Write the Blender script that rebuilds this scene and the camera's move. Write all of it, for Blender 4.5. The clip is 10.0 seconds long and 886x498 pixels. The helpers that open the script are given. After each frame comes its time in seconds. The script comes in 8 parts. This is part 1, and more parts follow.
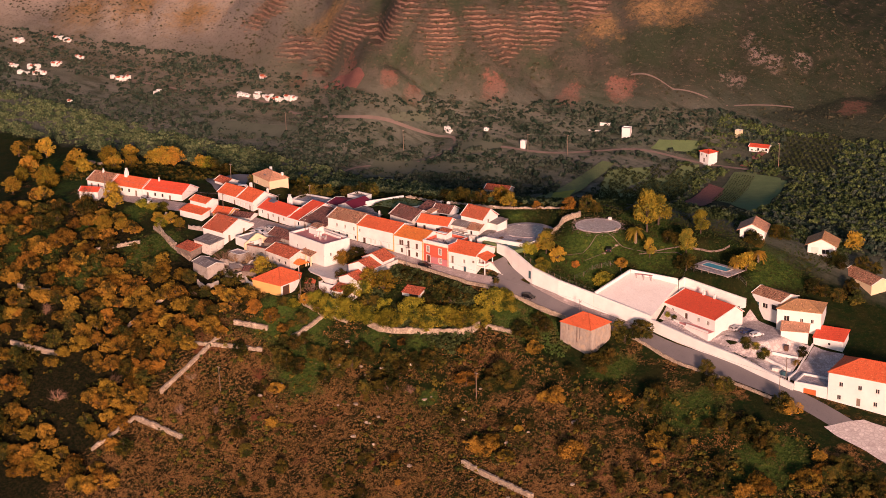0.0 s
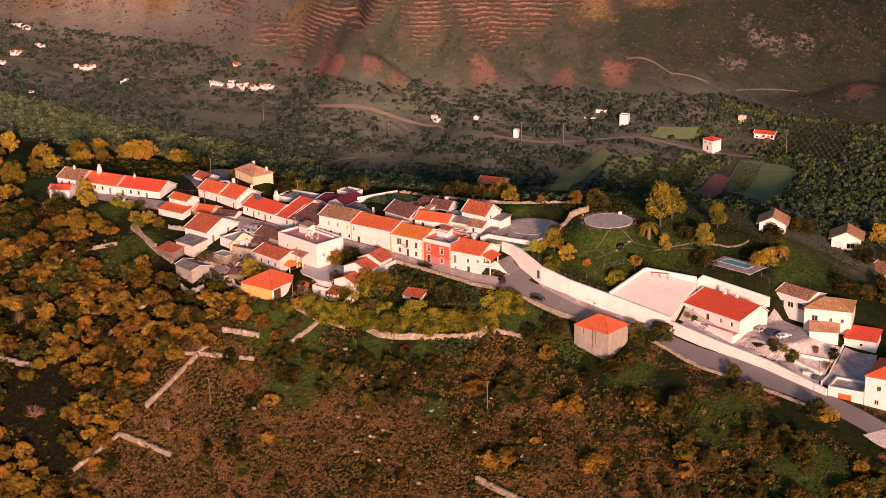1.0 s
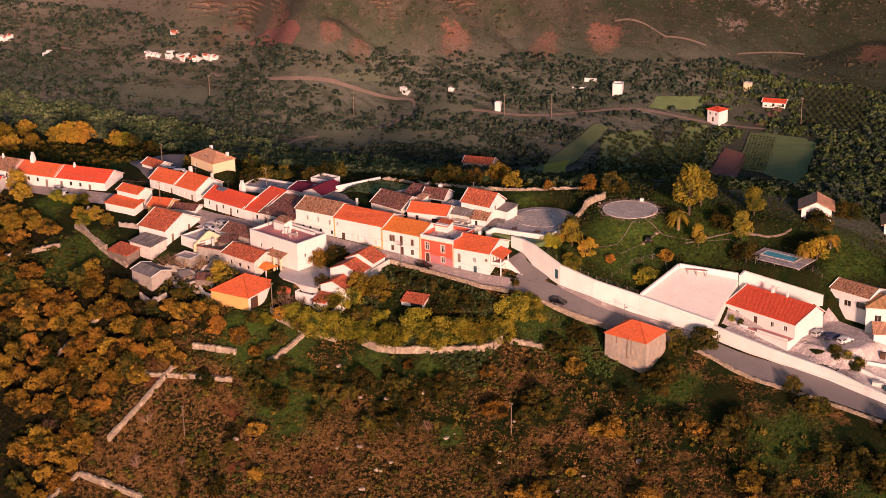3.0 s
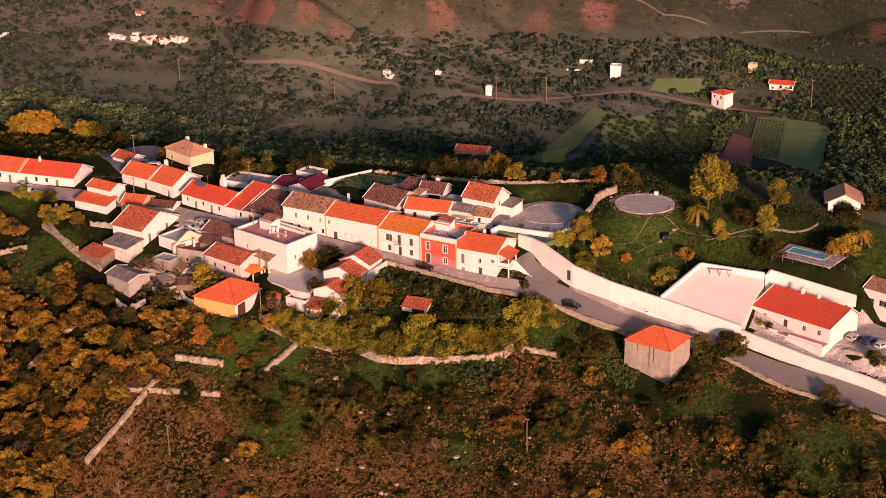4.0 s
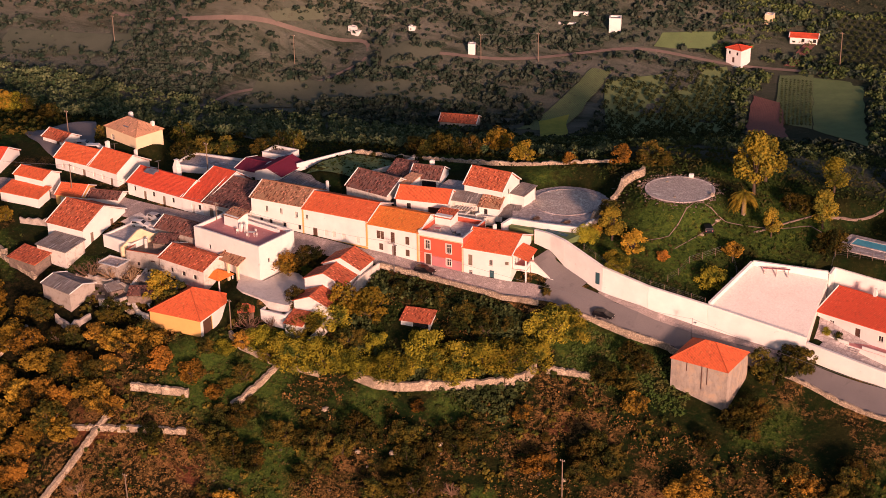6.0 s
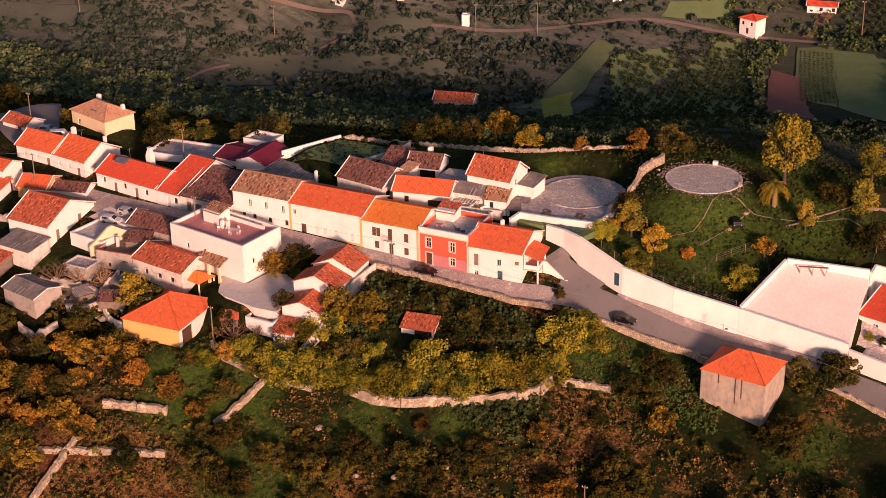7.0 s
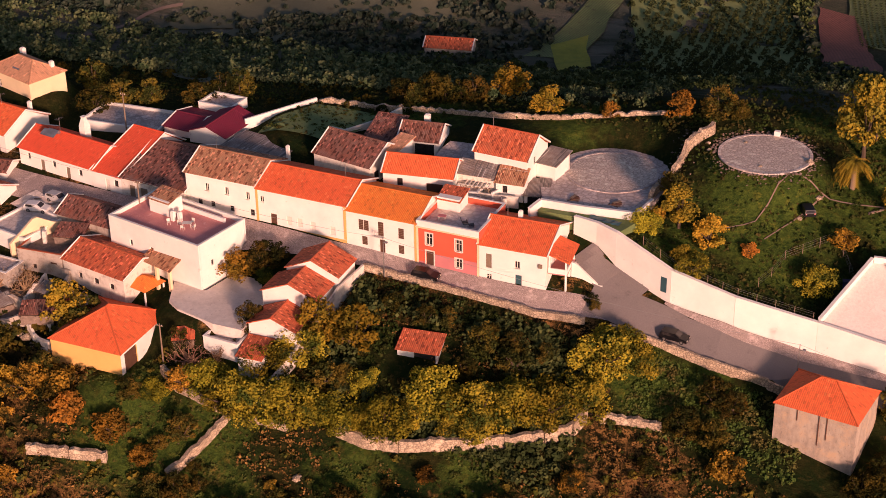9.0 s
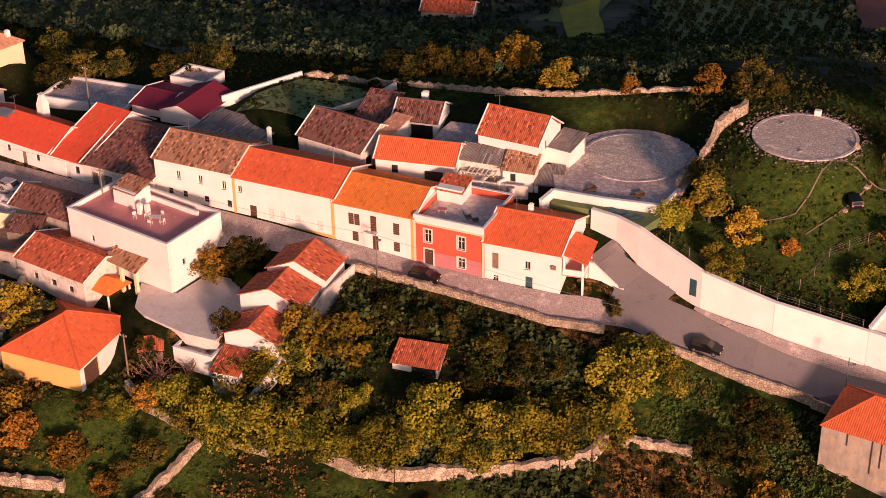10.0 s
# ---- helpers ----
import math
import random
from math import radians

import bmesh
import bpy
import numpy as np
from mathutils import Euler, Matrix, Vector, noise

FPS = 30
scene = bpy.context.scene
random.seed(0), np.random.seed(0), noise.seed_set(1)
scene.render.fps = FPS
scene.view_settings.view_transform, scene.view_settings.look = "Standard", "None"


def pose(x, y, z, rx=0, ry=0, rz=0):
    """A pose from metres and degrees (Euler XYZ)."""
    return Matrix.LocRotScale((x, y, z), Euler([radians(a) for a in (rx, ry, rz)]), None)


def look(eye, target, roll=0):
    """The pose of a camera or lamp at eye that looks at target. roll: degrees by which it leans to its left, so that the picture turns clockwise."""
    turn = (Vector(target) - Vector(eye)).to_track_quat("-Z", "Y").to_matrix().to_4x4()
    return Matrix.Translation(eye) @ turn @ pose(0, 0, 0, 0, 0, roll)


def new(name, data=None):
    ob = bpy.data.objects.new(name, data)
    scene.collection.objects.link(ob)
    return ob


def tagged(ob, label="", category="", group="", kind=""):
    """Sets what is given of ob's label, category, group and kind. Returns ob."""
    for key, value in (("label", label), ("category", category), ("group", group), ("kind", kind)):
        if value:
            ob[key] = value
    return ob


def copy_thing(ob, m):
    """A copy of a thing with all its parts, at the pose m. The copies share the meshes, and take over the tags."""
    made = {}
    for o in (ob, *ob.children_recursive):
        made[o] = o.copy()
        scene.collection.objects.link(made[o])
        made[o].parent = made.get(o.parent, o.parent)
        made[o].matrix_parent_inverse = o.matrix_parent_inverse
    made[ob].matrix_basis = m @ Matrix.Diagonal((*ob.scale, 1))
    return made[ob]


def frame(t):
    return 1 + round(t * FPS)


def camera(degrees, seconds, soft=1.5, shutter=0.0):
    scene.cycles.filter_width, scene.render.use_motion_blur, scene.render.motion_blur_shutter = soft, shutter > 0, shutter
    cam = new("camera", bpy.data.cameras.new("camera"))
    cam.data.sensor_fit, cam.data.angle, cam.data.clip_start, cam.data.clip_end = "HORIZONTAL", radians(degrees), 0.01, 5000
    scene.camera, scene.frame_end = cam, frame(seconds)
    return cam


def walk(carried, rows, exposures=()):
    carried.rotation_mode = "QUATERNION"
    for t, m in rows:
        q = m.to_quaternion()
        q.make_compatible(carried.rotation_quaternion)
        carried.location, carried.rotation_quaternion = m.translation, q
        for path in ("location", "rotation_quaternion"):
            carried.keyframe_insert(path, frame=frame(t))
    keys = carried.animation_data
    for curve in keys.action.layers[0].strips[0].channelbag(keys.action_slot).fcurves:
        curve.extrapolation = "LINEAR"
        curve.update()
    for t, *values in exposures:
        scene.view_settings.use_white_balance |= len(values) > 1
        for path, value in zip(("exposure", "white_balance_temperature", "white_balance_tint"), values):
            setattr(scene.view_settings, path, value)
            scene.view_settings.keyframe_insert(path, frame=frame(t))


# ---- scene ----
cam = camera(29.29, 10.0, 0.75)
PATH = [
    (0, (315.08, -388.35, 166.54), (138.05, -164.62, 73.79), -0.88),
    (0.5, (298.82, -380.88, 164.29), (126.00, -154.64, 69.72), -1.03),
    (1, (282.68, -373.29, 162.03), (113.92, -144.63, 65.93), -1.07),
    (1.5, (266.82, -365.35, 159.76), (102.55, -134.27, 61.70), -1.06),
    (2, (251.40, -356.89, 157.50), (91.57, -123.45, 57.70), -1.06),
    (2.5, (236.59, -347.74, 155.23), (81.13, -112.29, 53.28), -1.07),
    (4, (194.23, -317.84, 148.50), (51.89, -77.35, 39.40), -1.00),
    (4.5, (181.08, -307.09, 146.23), (43.21, -65.21, 34.50), -0.95),
    (5, (168.88, -295.65, 143.86), (34.80, -52.93, 29.36), -0.93),
    (5.5, (157.78, -283.62, 141.31), (27.21, -40.40, 23.83), -0.91),
    (7, (127.65, -246.23, 133.23), (6.50, -3.34, 5.46), -0.91),
    (7.5, (118.66, -233.65, 130.33), (0.33, 8.69, -1.09), -0.84),
    (8, (110.61, -220.96, 127.17), (-5.55, 20.46, -7.83), -0.86),
    (8.5, (103.36, -208.25, 123.82), (-10.95, 31.96, -14.87), -0.89),
    (9, (96.68, -195.61, 120.28), (-16.15, 42.95, -22.40), -0.93),
    (9.5, (90.40, -183.15, 116.64), (-21.03, 53.61, -30.08), -0.97),
    (10, (84.26, -170.69, 112.90), (-25.93, 63.88, -38.21), -1.02),
]
walk(cam, [(t, look(eye, target, roll)) for t, eye, target, roll in PATH], [(0.0, 0.12, 5600, 27.0), (10.0, 0.18, 5950, 33.0)])

# ---- light: a low warm sun, spread by haze, and the evening sky ----
SUN_FROM = Vector((0.70, -0.70, 0.19)).normalized()
world = bpy.data.worlds.new("evening_sky")
world.use_nodes = True
scene.world = world
wt = world.node_tree
sky = wt.nodes.new("ShaderNodeTexSky")
sky.sky_type, sky.sun_disc = "NISHITA", False
sky.sun_elevation, sky.sun_rotation = math.asin(SUN_FROM.z), math.atan2(SUN_FROM.x, SUN_FROM.y)
sky.air_density, sky.dust_density = 1.0, 2.0
wt.links.new(sky.outputs[0], wt.nodes["Background"].inputs[0])
wt.nodes["Background"].inputs[1].default_value = 0.085
sun = new("sun", bpy.data.lights.new("sun", "SUN"))
sun.data.energy, sun.data.angle, sun.data.color = 5.6, radians(6), (1.0, 0.58, 0.35)
sun.matrix_world = look(SUN_FROM * 100, (0, 0, 0))

# ---- materials ----
def nodes_of(name, rough=0.9, metal=0.0):
    m = bpy.data.materials.new(name)
    m.use_nodes = True
    nt = m.node_tree
    b = nt.nodes["Principled BSDF"]
    b.inputs["Roughness"].default_value, b.inputs["Metallic"].default_value = rough, metal
    b.inputs["Specular IOR Level"].default_value = 0.25
    return m, nt, b


def node(nt, kind, **sets):
    n = nt.nodes.new(kind)
    for k, v in sets.items():
        n.inputs[k].default_value = v
    return n


def noise_of(nt, vec, scale, detail=4.0, rough=0.6):
    n = node(nt, "ShaderNodeTexNoise", Scale=scale, Detail=detail, Roughness=rough)
    nt.links.new(vec, n.inputs["Vector"])
    return n.outputs["Fac"]


def ramp(nt, fac, lo, hi, a=(0, 0, 0), b=(1, 1, 1)):
    r = nt.nodes.new("ShaderNodeValToRGB")
    r.color_ramp.elements[0].position, r.color_ramp.elements[1].position = lo, hi
    r.color_ramp.elements[0].color, r.color_ramp.elements[1].color = (*a, 1), (*b, 1)
    nt.links.new(fac, r.inputs[0])
    return r.outputs[0]


def mix(nt, fac, a, b, kind="MIX"):
    n = nt.nodes.new("ShaderNodeMix")
    n.data_type, n.blend_type = "RGBA", kind
    for src, at in ((fac, n.inputs[0]), (a, n.inputs[6]), (b, n.inputs[7])):
        if isinstance(src, (int, float)):
            at.default_value = src
        elif isinstance(src, tuple):
            at.default_value = (*src, 1)
        else:
            nt.links.new(src, at)
    return n.outputs[2]


def bump(nt, b, height, strength, distance):
    n = node(nt, "ShaderNodeBump", Strength=strength, Distance=distance)
    nt.links.new(height, n.inputs["Height"])
    nt.links.new(n.outputs[0], b.inputs["Normal"])


def place(nt):
    return nt.nodes.new("ShaderNodeNewGeometry").outputs["Position"]


def surface(name, c1, c2, coarse=0.25, fine=3.0, rough=0.9, rise=0.05, stain=None, lo=0.35, hi=0.65, metal=0.0):
    """A plain surface with patches at two scales, fine relief and, if given, stains."""
    m, nt, b = nodes_of(name, rough, metal)
    p = place(nt)
    big, small = noise_of(nt, p, coarse, 5), noise_of(nt, p, fine, 6, 0.7)
    c = mix(nt, ramp(nt, big, lo, hi), c1, c2)
    c = mix(nt, 0.35, c, mix(nt, ramp(nt, small, 0.3, 0.7), tuple(v * 0.55 for v in c1), tuple(min(1, v * 1.3) for v in c2)))
    if stain:
        c = mix(nt, ramp(nt, noise_of(nt, p, coarse * 3.1, 7, 0.75), 0.58, 0.70), c, stain)
    nt.links.new(c, b.inputs["Base Color"])
    bump(nt, b, small, 0.5, rise)
    return m


def tiles(name, c1, c2, c3, row=0.27, course=0.50, weather=0.5):
    """Clay roof tiles: channels down the slope and courses across it, each tile of its own shade."""
    m, nt, b = nodes_of(name, 0.8)
    uv = nt.nodes.new("ShaderNodeUVMap").outputs[0]
    sep = nt.nodes.new("ShaderNodeSeparateXYZ")
    nt.links.new(uv, sep.inputs[0])

    def mth(op, a, k=None):
        n = nt.nodes.new("ShaderNodeMath")
        n.operation = op
        for i, v in enumerate((a, k)):
            if v is None:
                continue
            if isinstance(v, (int, float)):
                n.inputs[i].default_value = v
            else:
                nt.links.new(v, n.inputs[i])
        return n.outputs[0]
    u, v = mth("DIVIDE", sep.outputs[0], row), mth("DIVIDE", sep.outputs[1], course)
    cell = nt.nodes.new("ShaderNodeCombineXYZ")
    nt.links.new(mth("FLOOR", u), cell.inputs[0])
    nt.links.new(mth("FLOOR", v), cell.inputs[1])
    wn = nt.nodes.new("ShaderNodeTexWhiteNoise")
    nt.links.new(cell.outputs[0], wn.inputs["Vector"])
    p = place(nt)
    c = mix(nt, wn.outputs["Value"], c1, c2)
    c = mix(nt, ramp(nt, noise_of(nt, p, 0.7, 6, 0.7), 0.62 - 0.3 * weather, 0.85 - 0.2 * weather), c, c3)
    # grime washed down the slope, and single tiles bleached or blackened
    mp = node(nt, "ShaderNodeMapping")
    mp.inputs["Scale"].default_value = (1.6, 0.22, 1)
    nt.links.new(uv, mp.inputs["Vector"])
    c = mix(nt, ramp(nt, noise_of(nt, mp.outputs[0], 1.0, 6, 0.75), 0.66 - 0.18 * weather, 0.86 - 0.12 * weather), c, tuple(v_ * 0.42 for v_ in c2))
    c = mix(nt, ramp(nt, wn.outputs["Value"], 0.97 - 0.16 * weather, 1.0 - 0.14 * weather), c, tuple(min(0.9, v_ * 1.25 + 0.05 * weather) for v_ in c1))
    wn2 = nt.nodes.new("ShaderNodeTexWhiteNoise")
    wn2.noise_dimensions = "4D"
    wn2.inputs["W"].default_value = 3.7
    nt.links.new(cell.outputs[0], wn2.inputs["Vector"])
    c = mix(nt, ramp(nt, wn2.outputs["Value"], 0.93 - 0.25 * weather, 0.99 - 0.1 * weather, (0, 0, 0), (min(1, weather * 1.3),) * 3), c, tuple(v_ * 0.5 for v_ in c2))
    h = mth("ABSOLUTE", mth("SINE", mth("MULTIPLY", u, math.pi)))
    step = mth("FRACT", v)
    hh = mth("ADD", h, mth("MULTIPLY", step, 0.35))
    # troughs of the channels darkened: their shade mixed into the tile colour
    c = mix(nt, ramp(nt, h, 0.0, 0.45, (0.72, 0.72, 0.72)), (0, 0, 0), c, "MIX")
    nt.links.new(c, b.inputs["Base Color"])
    bump(nt, b, hh, 1.0, 0.05)
    return m


def plaster(name, c, dirt, amount=0.6):
    """Limewashed plaster: faint patches, flaking and grime with ragged edges."""
    m, nt, b = nodes_of(name, 0.92)
    p = place(nt)
    base = mix(nt, ramp(nt, noise_of(nt, p, 0.35, 5), 0.3, 0.7), c, tuple(v * 0.88 for v in c))
    f = ramp(nt, noise_of(nt, p, 0.9, 8, 0.72), 0.72 - 0.25 * amount, 0.80 - 0.1 * amount)
    base = mix(nt, f, base, dirt)
    nt.links.new(base, b.inputs["Base Color"])
    bump(nt, b, noise_of(nt, p, 6, 6), 0.35, 0.03)
    return m


def leaves(name, c1, c2, c3=None):
    m, nt, b = nodes_of(name, 0.8)
    b.inputs["Specular IOR Level"].default_value = 0.06
    geo = nt.nodes.new("ShaderNodeNewGeometry")
    info = nt.nodes.new("ShaderNodeObjectInfo")
    c = mix(nt, geo.outputs["Random Per Island"], c1, c2)
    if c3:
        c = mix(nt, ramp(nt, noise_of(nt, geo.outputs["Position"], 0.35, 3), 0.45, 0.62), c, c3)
    hsv = nt.nodes.new("ShaderNodeHueSaturation")
    nt.links.new(c, hsv.inputs["Color"])
    mr = node(nt, "ShaderNodeMapRange", **{"To Min": 0.45, "To Max": 1.45})
    nt.links.new(info.outputs["Random"], mr.inputs["Value"])
    nt.links.new(mr.outputs[0], hsv.inputs["Value"])
    hr = node(nt, "ShaderNodeMapRange", **{"To Min": 0.515, "To Max": 0.485})
    wn = nt.nodes.new("ShaderNodeTexWhiteNoise")
    wn.noise_dimensions = "1D"
    nt.links.new(info.outputs["Random"], wn.inputs["W"])
    nt.links.new(wn.outputs["Value"], hr.inputs["Value"])
    nt.links.new(hr.outputs[0], hsv.inputs["Hue"])
    nt.links.new(hsv.outputs[0], b.inputs["Base Color"])
    return m


def streaked(name, c, dirt, rust):
    """Bare plaster with long vertical rain streaks, patches and flakes."""
    m, nt, b = nodes_of(name, 0.95)
    p = place(nt)
    mp = node(nt, "ShaderNodeMapping")
    mp.inputs["Scale"].default_value = (0.7, 0.7, 0.30)
    nt.links.new(p, mp.inputs["Vector"])
    base = mix(nt, ramp(nt, noise_of(nt, mp.outputs[0], 1.0, 8, 0.72), 0.40, 0.68), c, dirt)
    base = mix(nt, ramp(nt, noise_of(nt, p, 0.5, 8, 0.75), 0.50, 0.64), base, rust)
    base = mix(nt, ramp(nt, noise_of(nt, p, 2.2, 7, 0.75), 0.58, 0.70), base, tuple(v * 0.6 for v in dirt))
    nt.links.new(base, b.inputs["Base Color"])
    bump(nt, b, noise_of(nt, p, 3, 7), 0.6, 0.06)
    return m


def paving(name, c1, c2, joint, size=0.45, stain=(0.2, 0.17, 0.15), stained=0.6):
    """Worn stone paving or cracked screed: cells of their own shade with darker joints and broad stains."""
    m, nt, b = nodes_of(name, 0.9)
    p = place(nt)
    vo = node(nt, "ShaderNodeTexVoronoi", Scale=1.0 / size)
    nt.links.new(p, vo.inputs["Vector"])
    ve = node(nt, "ShaderNodeTexVoronoi", Scale=1.0 / size)
    ve.feature = "DISTANCE_TO_EDGE"
    nt.links.new(p, ve.inputs["Vector"])
    sp = nt.nodes.new("ShaderNodeSeparateColor")
    nt.links.new(vo.outputs["Color"], sp.inputs[0])
    c = mix(nt, sp.outputs[0], c1, c2)
    c = mix(nt, ramp(nt, ve.outputs["Distance"], 0.03, 0.14), joint, c)
    c = mix(nt, ramp(nt, noise_of(nt, p, 0.28, 8, 0.7), 0.60 - 0.16 * stained, 0.74 - 0.08 * stained), c, stain)
    c = mix(nt, ramp(nt, noise_of(nt, p, 1.3, 8, 0.75), 0.56, 0.72), c, tuple(v * 0.62 for v in c2))
    c = mix(nt, ramp(nt, noise_of(nt, p, 0.55, 6, 0.7), 0.55, 0.68), c, tuple(min(0.85, v * 1.25) for v in c1))
    nt.links.new(c, b.inputs["Base Color"])
    bump(nt, b, ve.outputs["Distance"], 0.7, 0.10)
    return m


WHITE = plaster("white_limewash", (0.82, 0.79, 0.72), (0.55, 0.47, 0.40), 0.40)
OLDWHITE = plaster("weathered_limewash", (0.72, 0.66, 0.57), (0.36, 0.30, 0.24), 0.85)
GREYWALL = plaster("bare_render", (0.44, 0.38, 0.32), (0.24, 0.19, 0.15), 0.9)
STREAKS = streaked("streaked_bare_plaster", (0.46, 0.38, 0.30), (0.27, 0.22, 0.18), (0.50, 0.36, 0.24))
YELLOW = plaster("ochre_limewash", (0.80, 0.47, 0.14), (0.62, 0.35, 0.12), 0.4)
CREAM = plaster("cream_limewash", (0.80, 0.62, 0.38), (0.55, 0.42, 0.28), 0.3)
REDWALL = plaster("brick_red_paint", (0.62, 0.12, 0.06), (0.45, 0.10, 0.07), 0.35)
DADO = plaster("faded_pink_dado", (0.55, 0.20, 0.20), (0.45, 0.16, 0.13), 0.4)
OCHRE = plaster("ochre_trim", (0.72, 0.42, 0.13), (0.55, 0.33, 0.13), 0.2)
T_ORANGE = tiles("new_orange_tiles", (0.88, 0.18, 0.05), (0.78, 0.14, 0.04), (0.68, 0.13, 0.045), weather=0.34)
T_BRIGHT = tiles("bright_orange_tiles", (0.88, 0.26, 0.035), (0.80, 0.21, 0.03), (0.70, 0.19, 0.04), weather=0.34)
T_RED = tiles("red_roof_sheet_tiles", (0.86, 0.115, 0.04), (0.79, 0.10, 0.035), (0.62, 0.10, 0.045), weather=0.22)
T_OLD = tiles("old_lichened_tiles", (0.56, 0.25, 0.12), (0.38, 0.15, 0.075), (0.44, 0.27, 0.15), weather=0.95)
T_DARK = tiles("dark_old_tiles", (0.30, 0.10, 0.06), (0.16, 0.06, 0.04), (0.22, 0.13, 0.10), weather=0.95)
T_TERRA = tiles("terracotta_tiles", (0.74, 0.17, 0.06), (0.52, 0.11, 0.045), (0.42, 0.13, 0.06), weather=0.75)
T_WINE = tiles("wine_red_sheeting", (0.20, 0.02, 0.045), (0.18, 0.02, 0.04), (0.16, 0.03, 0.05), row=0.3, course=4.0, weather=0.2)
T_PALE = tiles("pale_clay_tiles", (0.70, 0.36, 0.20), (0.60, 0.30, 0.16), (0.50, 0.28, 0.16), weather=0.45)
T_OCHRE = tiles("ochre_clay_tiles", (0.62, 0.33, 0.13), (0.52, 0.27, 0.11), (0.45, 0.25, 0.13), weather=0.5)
T_GREY = tiles("grey_corrugated_sheet", (0.33, 0.30, 0.28), (0.27, 0.245, 0.23), (0.20, 0.15, 0.12), row=0.18, course=1.9, weather=0.85)
ASPHALT = surface("asphalt", (0.175, 0.155, 0.148), (0.215, 0.19, 0.18), 0.15, 6, 0.85, 0.01, stain=(0.13, 0.115, 0.11))
COBBLE = paving("worn_cobble_street", (0.47, 0.385, 0.35), (0.37, 0.30, 0.27), (0.25, 0.195, 0.175), 0.24, (0.31, 0.25, 0.225), 0.5)
CONCRETE = paving("stained_concrete", (0.593, 0.513, 0.473), (0.479, 0.410, 0.376), (0.376, 0.314, 0.285), 0.9, (0.308, 0.251, 0.228), 0.8)
THRESH = paving("worn_threshing_stones", (0.750, 0.644, 0.536), (0.576, 0.482, 0.400), (0.401, 0.322, 0.259), 0.5, (0.455, 0.376, 0.308), 0.6)
PALEFLOOR = paving("pale_stone_floor", (0.70, 0.62, 0.55), (0.62, 0.54, 0.48), (0.52, 0.44, 0.385), 1.2, (0.48, 0.39, 0.345), 0.7)
YARDROUGH = surface("stained_white_concrete", (0.778, 0.702, 0.626), (0.594, 0.518, 0.454), 0.45, 2.0, 0.9, 0.05, stain=(0.389, 0.313, 0.270))
YARDWHITE = surface("white_yard_screed", (0.80, 0.73, 0.66), (0.70, 0.63, 0.56), 0.25, 2.5, 0.9, 0.02, stain=(0.62, 0.53, 0.47))
PINKFLOOR = surface("faded_red_roof_floor", (0.70, 0.31, 0.28), (0.58, 0.23, 0.21), 0.4, 4, 0.85, 0.01, stain=(0.72, 0.44, 0.38))
STONE = paving("dry_limestone", (0.54, 0.43, 0.30), (0.36, 0.28, 0.195), (0.20, 0.155, 0.11), 0.40, (0.24, 0.18, 0.125), 0.6)
RUBBLE = surface("rubble", (0.30, 0.22, 0.17), (0.13, 0.10, 0.08), 1.3, 4, 0.95, 0.15, stain=(0.40, 0.32, 0.26))
WOOD = surface("dark_wood", (0.12, 0.06, 0.035), (0.08, 0.04, 0.025), 1.0, 8, 0.7, 0.01)
GREYWOOD = surface("weathered_wood", (0.27, 0.20, 0.14), (0.18, 0.13, 0.09), 1.0, 8, 0.85, 0.01)
ORANGEDOOR = surface("orange_painted_wood", (0.62, 0.16, 0.03), (0.50, 0.12, 0.03), 1.0, 8, 0.5, 0.005)
BLUEDOOR = surface("blue_green_painted_wood", (0.045, 0.11, 0.13), (0.035, 0.085, 0.10), 1.0, 8, 0.5, 0.005)
FRAME = surface("white_window_paint", (0.75, 0.70, 0.60), (0.66, 0.60, 0.52), 1.0, 8, 0.5, 0.005)
METAL = surface("galvanised_metal", (0.35, 0.34, 0.33), (0.28, 0.27, 0.26), 1.0, 8, 0.45, 0.002, metal=0.7)
RUST = surface("rusty_iron", (0.16, 0.07, 0.04), (0.10, 0.05, 0.03), 1.0, 8, 0.8, 0.004)

TRACK = surface("dusty_track", (0.24, 0.175, 0.135), (0.17, 0.125, 0.10), 0.2, 2, 0.95, 0.05)


def furrows(name, c1, c2, gap, angle, period):
    """Planted or ploughed rows running one way, with gaps and patches."""
    m, nt, b = nodes_of(name, 0.95)
    p = place(nt)
    mp = node(nt, "ShaderNodeMapping")
    mp.inputs["Rotation"].default_value = (0, 0, radians(angle))
    nt.links.new(p, mp.inputs["Vector"])
    wv = node(nt, "ShaderNodeTexWave", Scale=0.314 / period, Distortion=0.8, Detail=3.0)
    nt.links.new(mp.outputs[0], wv.inputs["Vector"])
    c = mix(nt, ramp(nt, noise_of(nt, p, 0.25, 5), 0.35, 0.65), c1, c2)
    c = mix(nt, ramp(nt, wv.outputs["Fac"], 0.35, 0.6), gap, c)
    c = mix(nt, ramp(nt, noise_of(nt, p, 1.2, 6, 0.75), 0.55, 0.66), c, tuple(v * 0.6 for v in gap))
    nt.links.new(c, b.inputs["Base Color"])
    bump(nt, b, wv.outputs["Fac"], 0.3, 0.2)
    return m


